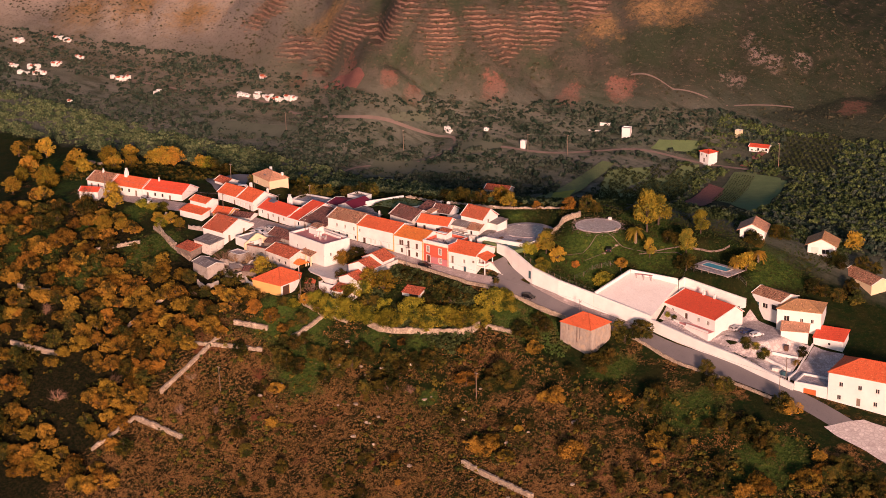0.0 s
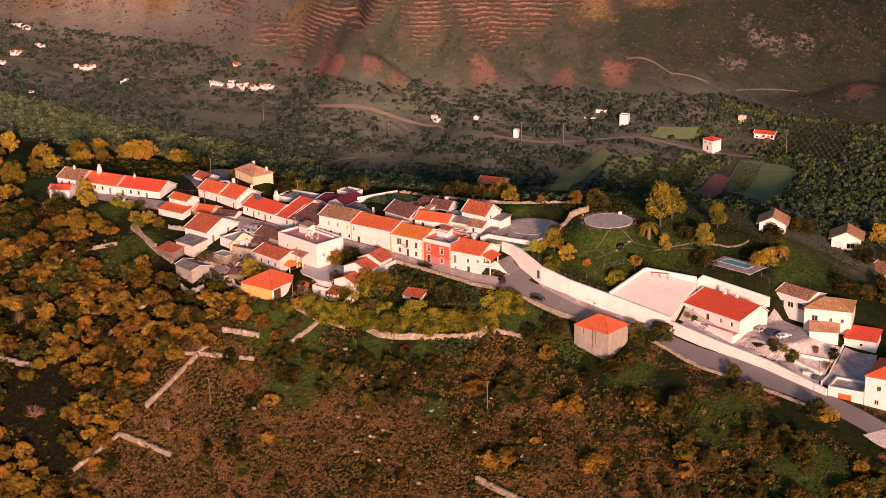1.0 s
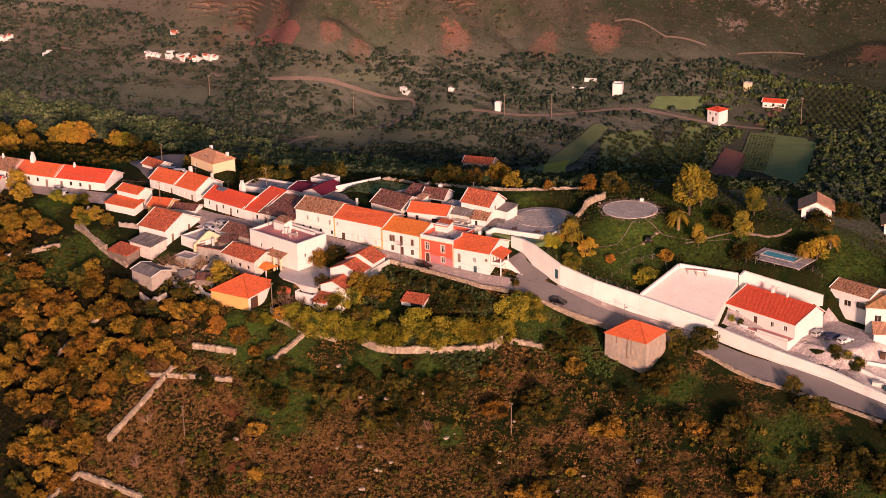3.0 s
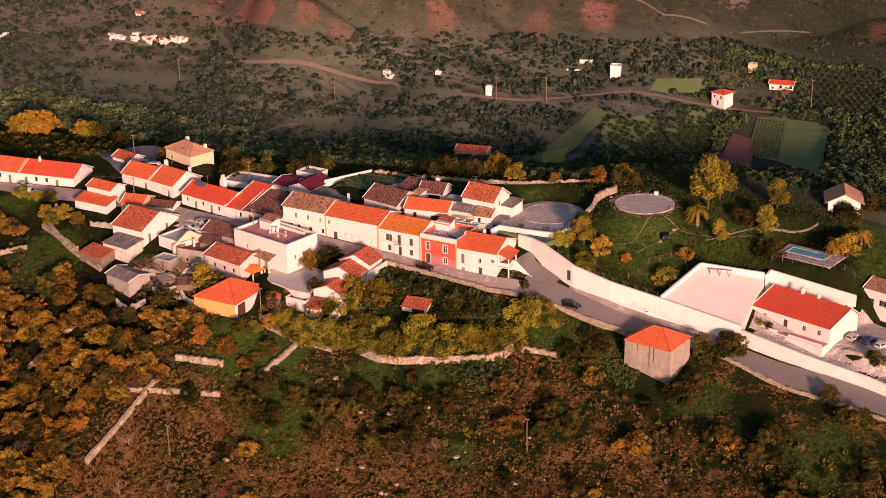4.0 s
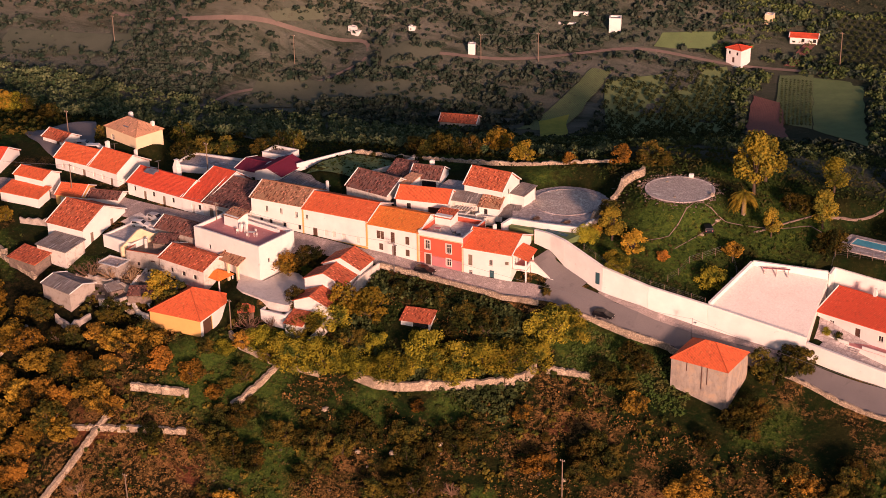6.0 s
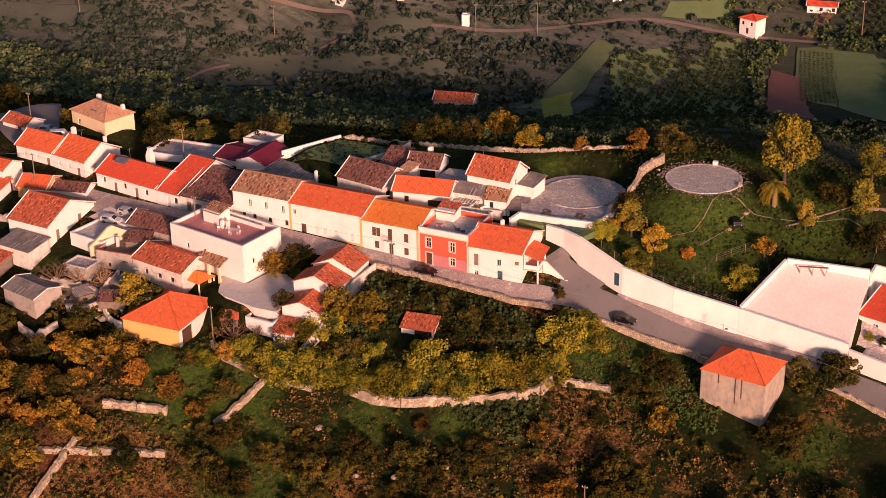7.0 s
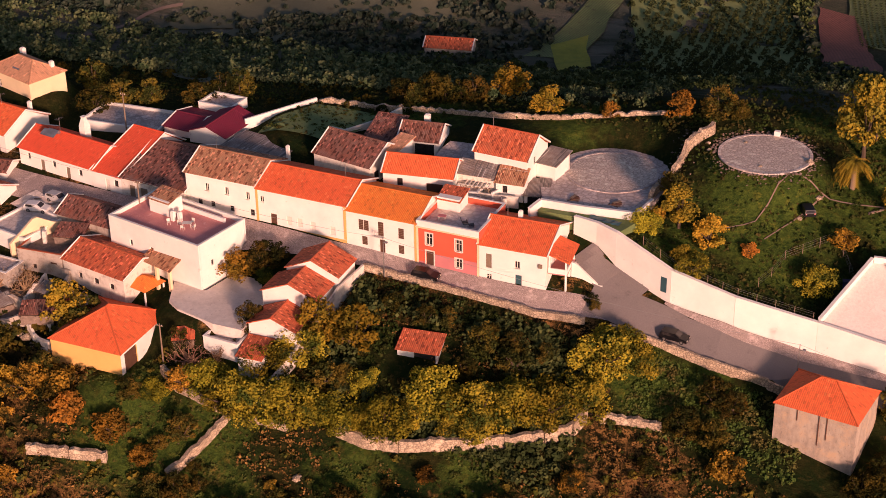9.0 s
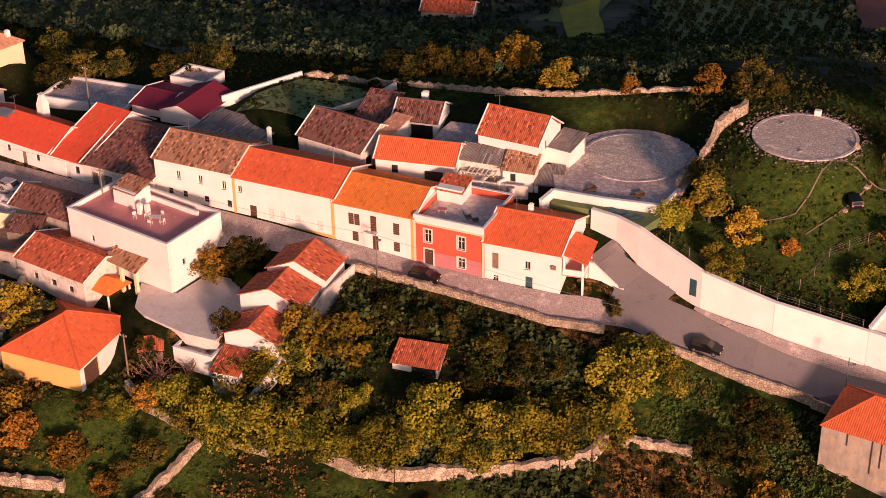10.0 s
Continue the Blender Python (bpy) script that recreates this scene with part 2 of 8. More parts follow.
MEADOW = surface("evening_meadow", (0.168, 0.224, 0.081), (0.119, 0.165, 0.059), 0.3, 3, 0.95, 0.2, stain=(0.154, 0.140, 0.070))
SOIL = furrows("red_ploughed_soil", (0.312, 0.130, 0.091), (0.234, 0.101, 0.075), (0.182, 0.081, 0.061), 14, 0.5)
CROP = furrows("green_crop", (0.182, 0.245, 0.077), (0.119, 0.175, 0.056), (0.133, 0.133, 0.067), 14, 0.55)
YELLOWGRASS = surface("sunny_grass", (0.36, 0.34, 0.05), (0.22, 0.24, 0.04), 0.4, 3, 0.95, 0.2, stain=(0.16, 0.16, 0.05))
ORCHARDFLOOR = surface("orchard_grass", (0.208, 0.248, 0.088), (0.136, 0.176, 0.064), 0.3, 3, 0.95, 0.1, stain=(0.256, 0.240, 0.096))
PALEFIELD = surface("fallow_field", (0.135, 0.140, 0.090), (0.088, 0.098, 0.060), 0.1, 2, 0.95, 0.1, stain=(0.075, 0.07, 0.045))
BARK = surface("grey_brown_bark", (0.11, 0.075, 0.05), (0.07, 0.05, 0.035), 2.0, 9, 0.95, 0.02)
# olive gold paints warm sunlight; dark third tones, shaded gaps; carob's gold, lit tops
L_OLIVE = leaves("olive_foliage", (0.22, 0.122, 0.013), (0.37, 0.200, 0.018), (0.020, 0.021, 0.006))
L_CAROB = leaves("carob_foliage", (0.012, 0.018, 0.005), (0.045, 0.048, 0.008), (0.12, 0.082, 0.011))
L_GOLD = leaves("golden_autumn_foliage", (0.40, 0.22, 0.016), (0.30, 0.19, 0.016), (0.20, 0.15, 0.015))
L_RUST = leaves("rusty_autumn_foliage", (0.36, 0.165, 0.016), (0.27, 0.13, 0.015), (0.15, 0.085, 0.014))
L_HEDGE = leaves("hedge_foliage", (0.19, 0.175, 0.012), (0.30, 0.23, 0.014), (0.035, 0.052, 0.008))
L_PINE = leaves("pine_foliage", (0.24, 0.19, 0.016), (0.32, 0.22, 0.016), (0.12, 0.12, 0.016))
# maquis greens cooled for the shade the valley lies in
L_DARK = leaves("maquis_foliage", (0.030, 0.044, 0.028), (0.078, 0.090, 0.062), (0.015, 0.030, 0.018))
L_BELT = leaves("belt_foliage", (0.053, 0.076, 0.030), (0.134, 0.151, 0.066), (0.028, 0.050, 0.020))
L_ORCHARD = leaves("citrus_foliage", (0.044, 0.070, 0.022), (0.117, 0.138, 0.042), (0.030, 0.047, 0.014))
L_HILL = leaves("hill_scrub_foliage", (0.052, 0.052, 0.028), (0.085, 0.076, 0.042), (0.040, 0.048, 0.024))
L_TURF = leaves("turf_blades", (0.046, 0.078, 0.016), (0.075, 0.101, 0.019), (0.101, 0.084, 0.024))
L_TWIG = leaves("bare_twigs", (0.24, 0.15, 0.085), (0.18, 0.11, 0.07))
L_GRASS = leaves("dry_grass", (0.414, 0.225, 0.063), (0.153, 0.088, 0.025), (0.023, 0.027, 0.006))


def glass(name, c, rough=0.15):
    m, nt, b = nodes_of(name, rough)
    p = place(nt)
    nt.links.new(mix(nt, ramp(nt, noise_of(nt, p, 1.5, 3), 0.35, 0.65), c, tuple(v * 1.6 for v in c)), b.inputs["Base Color"])
    b.inputs["Specular IOR Level"].default_value = 0.5
    return m


PANE = glass("dark_window_pane", (0.025, 0.022, 0.022))
SOLAR = glass("solar_panel", (0.10, 0.11, 0.13), 0.3)


def pool_water():
    m, nt, b = nodes_of("pool_water", 0.05)
    nt.links.new(mix(nt, ramp(nt, noise_of(nt, place(nt), 0.6, 3), 0.35, 0.65), (0.10, 0.42, 0.52), (0.14, 0.50, 0.60)), b.inputs["Base Color"])
    bump(nt, b, noise_of(nt, place(nt), 3, 3), 0.15, 0.02)
    return m


WATER = pool_water()


def car_paint(name, c):
    m, nt, b = nodes_of(name, 0.35)
    nt.links.new(mix(nt, ramp(nt, noise_of(nt, place(nt), 2, 4), 0.3, 0.7), c, tuple(v * 0.85 for v in c)), b.inputs["Base Color"])
    b.inputs["Specular IOR Level"].default_value = 0.3
    return m


PAINT = {"silver": car_paint("silver_paint", (0.45, 0.44, 0.43)), "blue": car_paint("dark_blue_paint", (0.03, 0.045, 0.11)),
         "white": car_paint("white_paint", (0.72, 0.70, 0.67)), "black": car_paint("black_paint", (0.008, 0.008, 0.010)), "grey": car_paint("grey_paint", (0.22, 0.22, 0.22))}
TYRE = surface("tyre_rubber", (0.02, 0.02, 0.02), (0.03, 0.03, 0.03), 3, 9, 0.9, 0.005)


# stretches of the land: x, y, reach
GREENS = ((-182, 24, 26), (-208, 28, 20), (-150, 32, 18), (-168, 6, 16), (-118, -14, 9), (-128, -22, 8), (-9, -46, 12), (-26, -37, 10), (-19, -33, 9), (-30, -33, 7), (34, -41, 3.6), (37, -5, 7), (45, -5, 7), (-93, -28, 12), (-107, -46, 10), (-137, -42, 14), (104, -13, 11), (133, -22, 12), (74, -7, 7), (20, -25, 6), (5, -33, 6), (-150, 16, 30), (-66, -24, 7), (46, 24, 15), (62, 37, 13), (36, 13, 6), (52, 50, 10), (-15, 36, 9), (10, 38, 8), (95, 45, 12), (-128, 18, 16))
BANKS = ((-162, 142, 13), (-146, 143, 11), (-179, 139, 10), (-214, 158, 12), (-129, 140, 10), (-105, 144, 10), (-125, 147, 10), (-87, 158, 12), (-74, 171, 12), (-63, 187, 11), (-97, 157, 8))
# crests of the far hill, warm sunlight painted as golden ground
SUNLIT_CRESTS = ((-328, 147, 26), (-296, 155, 20), (-263, 156, 18), (-214, 160, 12), (-175, 153, 12), (-52, 180, 10), (-40, 197, 12), (-30, 207, 12))
SCARS = ((-144, 125, 8), (-152, 124, 5), (-160, 130, 4), (-74.7, 138.5, 6), (-47.7, 150, 6), (-166, 124, 5), (-104, 123, 4), (-29, 159, 6), (51.5, 194, 7), (-115, 122, 4))
RAVINES = ((8, 199, 7), (5, 186, 5), (0, 204, 4), (15, 200, 6), (23, 208, 5))


def land_material():
    """Soil, dry grass and green patches on the near slope; scrub and grey soil in the valley, by noise and by the
    land's own zones. Far haze, lit crests and tree shade are put into the colours.
    """
    m, nt, b = nodes_of("land", 0.97)
    b.inputs["Specular IOR Level"].default_value = 0.05
    p = place(nt)
    sep = nt.nodes.new("ShaderNodeSeparateXYZ")
    nt.links.new(p, sep.inputs[0])
    n1, n2, n3 = noise_of(nt, p, 0.045, 6, 0.65), noise_of(nt, p, 0.16, 7, 0.7), noise_of(nt, p, 1.1, 8, 0.78)
    n4 = noise_of(nt, p, 0.5, 8, 0.75)

    def mth(op, x, k=None, k2=None):
        n = nt.nodes.new("ShaderNodeMath")
        n.operation = op
        for i, v in enumerate((x, k, k2)):
            if v is None:
                continue
            if isinstance(v, (int, float)):
                n.inputs[i].default_value = v
            else:
                nt.links.new(v, n.inputs[i])
        return n.outputs[0]

    def zone(out, lo, hi, wob=10):
        mr = node(nt, "ShaderNodeMapRange", **{"From Min": lo + wob / 2, "From Max": hi + wob / 2})
        nt.links.new(mth("MULTIPLY_ADD", n2, wob, out), mr.inputs["Value"])
        return mr.outputs[0]

    def near_any(spots, soft=0.5, ragged=0.9):
        """1 within the given stretches, 0 outside, with ragged edges."""
        flat = nt.nodes.new("ShaderNodeCombineXYZ")
        nt.links.new(sep.outputs[0], flat.inputs[0])
        nt.links.new(sep.outputs[1], flat.inputs[1])
        best = None
        for x, y, r in spots:
            d = nt.nodes.new("ShaderNodeVectorMath")
            d.operation = "DISTANCE"
            nt.links.new(flat.outputs[0], d.inputs[0])
            d.inputs[1].default_value = (x, y, 0)
            k = mth("DIVIDE", d.outputs["Value"], r)
            best = k if best is None else mth("MINIMUM", best, k)
        edge = mth("MULTIPLY_ADD", mth("SUBTRACT", n2, 0.5), ragged * 2.2, best)
        edge = mth("MULTIPLY_ADD", mth("SUBTRACT", n4, 0.5), ragged * 1.4, edge)
        mr = node(nt, "ShaderNodeMapRange", **{"From Min": 1.0, "From Max": 1.0 - soft})
        nt.links.new(edge, mr.inputs["Value"])
        return mr.outputs[0]
    near = mix(nt, ramp(nt, n1, 0.44, 0.54), (0.018, 0.026, 0.006), (0.27, 0.135, 0.042))
    near = mix(nt, ramp(nt, n2, 0.50, 0.58), near, (0.030, 0.024, 0.008))
    # near-black flecks: shadows among the tufts, painted into the soil
    near = mix(nt, ramp(nt, n4, 0.49, 0.55), near, (0.007, 0.008, 0.003))
    near = mix(nt, ramp(nt, n3, 0.51, 0.56), near, (0.30, 0.165, 0.050))
    near = mix(nt, ramp(nt, noise_of(nt, p, 2.6, 6, 0.75), 0.52, 0.58), near, (0.012, 0.010, 0.004))
    near = mix(nt, ramp(nt, noise_of(nt, p, 0.085, 5, 0.7), 0.60, 0.70), near, mix(nt, n3, (0.24, 0.08, 0.035), (0.09, 0.035, 0.018)))
    flatmap = node(nt, "ShaderNodeMapping")
    flatmap.inputs["Scale"].default_value = (0.45, 2.2, 1.0)
    nt.links.new(p, flatmap.inputs["Vector"])
    v1, v2 = noise_of(nt, flatmap.outputs[0], 0.045, 6, 0.65), noise_of(nt, flatmap.outputs[0], 0.13, 6, 0.65)
    # valley soil, its tones cooled to carry the valley's shade
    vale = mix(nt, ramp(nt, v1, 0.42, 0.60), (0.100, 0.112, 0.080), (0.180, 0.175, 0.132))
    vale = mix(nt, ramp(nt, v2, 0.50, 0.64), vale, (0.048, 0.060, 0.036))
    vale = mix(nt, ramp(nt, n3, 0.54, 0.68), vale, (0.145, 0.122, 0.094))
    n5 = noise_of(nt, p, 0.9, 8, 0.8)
    # distant grass and scrub tones, raised for the haze over them
    hazy_grass = mix(nt, ramp(nt, n1, 0.44, 0.58), (0.20, 0.145, 0.095), (0.15, 0.125, 0.075))
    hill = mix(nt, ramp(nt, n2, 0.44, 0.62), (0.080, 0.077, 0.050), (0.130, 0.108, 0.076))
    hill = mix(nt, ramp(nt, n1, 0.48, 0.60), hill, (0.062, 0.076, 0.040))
    # paler towards the left: haze put into the hill's colour
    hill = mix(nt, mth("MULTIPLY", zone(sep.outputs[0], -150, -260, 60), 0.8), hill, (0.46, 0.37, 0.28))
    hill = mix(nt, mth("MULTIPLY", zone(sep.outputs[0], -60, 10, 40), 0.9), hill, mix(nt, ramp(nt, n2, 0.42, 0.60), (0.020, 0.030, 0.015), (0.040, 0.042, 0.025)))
    hill = mix(nt, near_any(SUNLIT_CRESTS, 0.9, 1.0), hill, mix(nt, ramp(nt, n4, 0.4, 0.6), (0.40, 0.23, 0.095), (0.22, 0.15, 0.065)))
    # old terraces: pale banks along the contours, in places, warm sunlight in their colour
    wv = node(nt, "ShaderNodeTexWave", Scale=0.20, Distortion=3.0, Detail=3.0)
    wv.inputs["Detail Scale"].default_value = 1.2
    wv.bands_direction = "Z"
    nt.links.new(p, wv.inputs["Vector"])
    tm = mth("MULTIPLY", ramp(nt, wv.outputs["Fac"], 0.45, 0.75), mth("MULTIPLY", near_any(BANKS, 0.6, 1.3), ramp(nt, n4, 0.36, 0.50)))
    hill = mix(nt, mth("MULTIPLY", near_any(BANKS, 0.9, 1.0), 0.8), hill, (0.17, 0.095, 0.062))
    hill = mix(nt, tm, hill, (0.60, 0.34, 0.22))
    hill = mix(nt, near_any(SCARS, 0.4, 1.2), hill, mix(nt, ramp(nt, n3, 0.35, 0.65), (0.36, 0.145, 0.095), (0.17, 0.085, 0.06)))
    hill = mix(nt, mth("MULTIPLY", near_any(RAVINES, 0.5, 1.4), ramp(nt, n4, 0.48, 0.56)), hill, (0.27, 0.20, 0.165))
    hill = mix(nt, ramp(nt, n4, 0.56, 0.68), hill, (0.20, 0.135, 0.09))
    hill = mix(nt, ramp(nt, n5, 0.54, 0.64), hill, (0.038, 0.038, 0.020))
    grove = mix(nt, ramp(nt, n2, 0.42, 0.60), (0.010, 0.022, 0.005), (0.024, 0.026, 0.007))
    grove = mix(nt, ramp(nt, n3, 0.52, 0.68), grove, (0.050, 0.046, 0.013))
    # grove floor: shade between the trees put into the soil colour
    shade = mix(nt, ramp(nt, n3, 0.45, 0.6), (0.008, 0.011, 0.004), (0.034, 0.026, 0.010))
    green = mix(nt, ramp(nt, n3, 0.40, 0.62), (0.026, 0.052, 0.010), (0.080, 0.118, 0.018))
    green = mix(nt, ramp(nt, n4, 0.54, 0.68), green, (0.15, 0.160, 0.022))
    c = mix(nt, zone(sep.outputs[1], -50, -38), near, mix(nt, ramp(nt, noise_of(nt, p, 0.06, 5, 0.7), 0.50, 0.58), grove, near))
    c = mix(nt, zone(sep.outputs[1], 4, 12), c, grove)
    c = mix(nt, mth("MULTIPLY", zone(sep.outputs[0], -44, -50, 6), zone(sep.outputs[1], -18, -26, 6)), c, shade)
    c = mix(nt, near_any(GREENS), c, green)
    c = mix(nt, zone(sep.outputs[1], 50, 62), c, vale)
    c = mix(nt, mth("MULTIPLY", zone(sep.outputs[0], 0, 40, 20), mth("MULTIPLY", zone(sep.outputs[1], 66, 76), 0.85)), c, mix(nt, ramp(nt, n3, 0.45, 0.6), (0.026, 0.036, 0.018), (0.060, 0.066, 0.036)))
    # left valley paler as well, haze mixed into its soil
    c = mix(nt, mth("MULTIPLY", zone(sep.outputs[0], -90, -170, 30), mth("MULTIPLY", zone(sep.outputs[1], 95, 115, 14), 0.35)), c, hazy_grass)
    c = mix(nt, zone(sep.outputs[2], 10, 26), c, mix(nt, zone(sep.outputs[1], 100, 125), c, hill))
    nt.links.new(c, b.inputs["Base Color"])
    bump(nt, b, mth("ADD", mth("MULTIPLY", tm, 2.0), mth("ADD", n3, mth("MULTIPLY", n4, 1.5))), 1.0, 0.45)
    return m


LANDMAT = land_material()

# ---- building helpers ----
def part(name, bm, material, parent=None, label="", smooth=False):
    """Links a bmesh (or a mesh) as one object under a thing or a part."""
    if isinstance(bm, bpy.types.Mesh):
        me = bm
    else:
        me = bpy.data.meshes.new(name)
        bm.normal_update()
        bm.to_mesh(me)
        bm.free()
    if not me.materials:
        me.materials.append(material)
    if smooth:
        me.polygons.foreach_set("use_smooth", [True] * len(me.polygons))
    ob = new(name, me)
    ob.parent = parent
    return tagged(ob, label)


def thing(name, m, label, category, group="", kind=""):
    ob = new(name)
    ob.matrix_world = m
    ob.empty_display_size = 0.3
    return tagged(ob, label, category, group, kind)


def solid(name, verts, faces, material, parent=None, label="", uvs=None, smooth=False):
    me = bpy.data.meshes.new(name)
    me.from_pydata([tuple(v) for v in verts], [], faces)
    if uvs is not None:
        lay = me.uv_layers.new(name="UVMap")
        flat = [c for f in faces for v in f for c in uvs[v]]
        lay.data.foreach_set("uv", flat)
    me.update()
    return part(name, me, material, parent, label, smooth)


def box(bm, x0, y0, z0, x1, y1, z1, bev=0.0, m=None):
    vs = [bm.verts.new((x, y, z)) for z in (z0, z1) for x, y in ((x0, y0), (x1, y0), (x1, y1), (x0, y1))]
    if m is not None:
        for v in vs:
            v.co = m @ v.co
    for f in ((0, 3, 2, 1), (4, 5, 6, 7), (0, 1, 5, 4), (1, 2, 6, 5), (2, 3, 7, 6), (3, 0, 4, 7)):
        bm.faces.new([vs[i] for i in f])
    if bev:
        es = {e for v in vs for e in v.link_edges}
        bmesh.ops.bevel(bm, geom=list(es), offset=bev, segments=1, affect="EDGES")
    return bm


def block(name, x0, y0, z0, x1, y1, z1, material, parent=None, label="", bev=0.0, m=None):
    return part(name, box(bmesh.new(), x0, y0, z0, x1, y1, z1, bev, m), material, parent, label)


def rod(bm, a, b, r0, r1=None, n=6):
    """A tapered round bar from a to b."""
    a, b = Vector(a), Vector(b)
    r1 = r0 if r1 is None else r1
    q = (b - a).to_track_quat("Z", "Y")
    rings = []
    for c, r in ((a, r0), (b, r1)):
        rings.append([bm.verts.new(c + q @ Vector((r * math.cos(6.2832 * k / n), r * math.sin(6.2832 * k / n), 0))) for k in range(n)])
    for k in range(n):
        bm.faces.new((rings[0][k], rings[0][(k + 1) % n], rings[1][(k + 1) % n], rings[1][k]))
    bm.faces.new(rings[1])
    bm.faces.new(rings[0][::-1])
    return bm


def wall_panel(L, z0, z1, holes, th=0.35, peak=None):
    """A wall along x from 0 to L, outer face at y = 0, with holes (u, v, w, h) through it and, with peak (u, z), a gable on top."""
    us = sorted({0.0, L, *[u for u, v, w, h in holes], *[u + w for u, v, w, h in holes]})
    vs = sorted({z0, z1, *[v for u, v, w, h in holes], *[v + h for u, v, w, h in holes]})
    V, F = [], []

    def quad(*pts):
        k = len(V)
        V.extend(pts)
        F.append(tuple(range(k, k + len(pts))))
    for ua, ub in zip(us, us[1:]):
        for va, vb in zip(vs, vs[1:]):
            mu, mv = (ua + ub) / 2, (va + vb) / 2
            if any(u < mu < u + w and v < mv < v + h for u, v, w, h in holes):
                continue
            quad((ua, 0, va), (ub, 0, va), (ub, 0, vb), (ua, 0, vb))
            quad((ub, th, va), (ua, th, va), (ua, th, vb), (ub, th, vb))
    for u, v, w, h in holes:
        quad((u, 0, v), (u, th, v), (u + w, th, v), (u + w, 0, v))
        quad((u, 0, v + h), (u + w, 0, v + h), (u + w, th, v + h), (u, th, v + h))
        quad((u, 0, v), (u, 0, v + h), (u, th, v + h), (u, th, v))
        quad((u + w, 0, v), (u + w, th, v), (u + w, th, v + h), (u + w, 0, v + h))
    if peak:
        pu, pz = peak
        quad((0, 0, z1), (L, 0, z1), (pu, 0, pz))
        quad((L, th, z1), (0, th, z1), (pu, th, pz))
        quad((0, 0, z1), (pu, 0, pz), (pu, th, pz), (0, th, z1))
        quad((pu, 0, pz), (L, 0, z1), (L, th, z1), (pu, th, pz))
    else:
        quad((0, 0, z1), (L, 0, z1), (L, th, z1), (0, th, z1))
    quad((0, 0, z0), (0, 0, z1), (0, th, z1), (0, th, z0))
    quad((L, 0, z0), (L, th, z0), (L, th, z1), (L, 0, z1))
    return V, F


def roof_slab(name, quad_pts, material, parent, th=0.14, label=""):
    """A tiled slope: its eave from the first point to the second, its top edge from the third back to the fourth (or one top point)."""
    pts = [Vector(p) for p in quad_pts]
    ex = (pts[1] - pts[0]).normalized()
    n = ex.cross(pts[2] - pts[1]).normalized()
    ey = n.cross(ex)
    V = pts + [p - n * th for p in pts]
    k = len(pts)
    uv = [((p - pts[0]).dot(ex), (p - pts[0]).dot(ey)) for p in pts] * 2
    F = [tuple(range(k)), tuple(range(2 * k - 1, k - 1, -1))] + [(i, i + k, (i + 1) % k + k, (i + 1) % k) for i in range(k)]
    return solid(name, V, F, material, parent, label, uv)


def opening(house, m, u, v, w, h, kind, th=0.35):
    """What fills a hole: a window with its frame and bars, a door leaf, or a closed shutter."""
    def slab(name, x0, y0, z0, x1, y1, z1, material, parent, label=""):
        return block(name, x0, y0, z0, x1, y1, z1, material, parent, label, m=m)
    if kind in ("window", "sash"):
        w_ob = slab("window", u, 0.20, v, u + w, 0.24, v + h, PANE, house, "dark glazed window")
        bm = bmesh.new()
        t = 0.08
        for a in ((u, v, u + t, v + h), (u + w - t, v, u + w, v + h), (u + t, v, u + w - t, v + t), (u + t, v + h - t, u + w - t, v + h), (u + w / 2 - t / 2, v + t, u + w / 2 + t / 2, v + h - t)):
            box(bm, a[0], 0.14, a[1], a[2], 0.20, a[3], 0, m)
        if kind == "sash":
            box(bm, u + t, 0.15, v + h * 0.62, u + w - t, 0.20, v + h * 0.62 + 0.07, 0, m)
        part("frame", bm, FRAME, w_ob, "white painted frame")
        bm = bmesh.new()
        box(bm, u - 0.1, -0.08, v - 0.1, u + w + 0.1, 0.12, v, 0.01, m)
        part("sill", bm, WHITE, w_ob)
    elif kind == "dark":
        slab("window", u, 0.22, v, u + w, 0.26, v + h, PANE, house, "small dark window opening")
    elif kind == "shutter":
        s = slab("shutter", u, 0.06, v, u + w, 0.12, v + h, WOOD, house, "closed brown wooden shutter")
        bm = bmesh.new()
        for i in range(1, 6):
            box(bm, u + 0.05, 0.04, v + h * i / 6 - 0.02, u + w - 0.05, 0.06, v + h * i / 6 + 0.02, 0, m)
        part("slat", bm, GREYWOOD, s)
    else:
        mats = {"door": WOOD, "blue": BLUEDOOR, "orange": ORANGEDOOR, "grey": GREYWOOD, "white": FRAME}
        d = slab("door", u, 0.16, v, u + w, 0.22, v + h, mats[kind], house, "closed painted wooden door")
        for j in range(2):
            slab("door_panel", u + 0.08, 0.13, v + 0.15 + j * h / 2, u + w - 0.08, 0.16, v + h / 2 - 0.1 + j * h / 2, mats[kind], d)
        bm = bmesh.new()
        rod(bm, m @ Vector((u + w * 0.86, 0.08, v + h * 0.48)), m @ Vector((u + w * 0.86, 0.08, v + h * 0.54)), 0.03)
        part("door_handle", bm, METAL, d, "metal door handle")


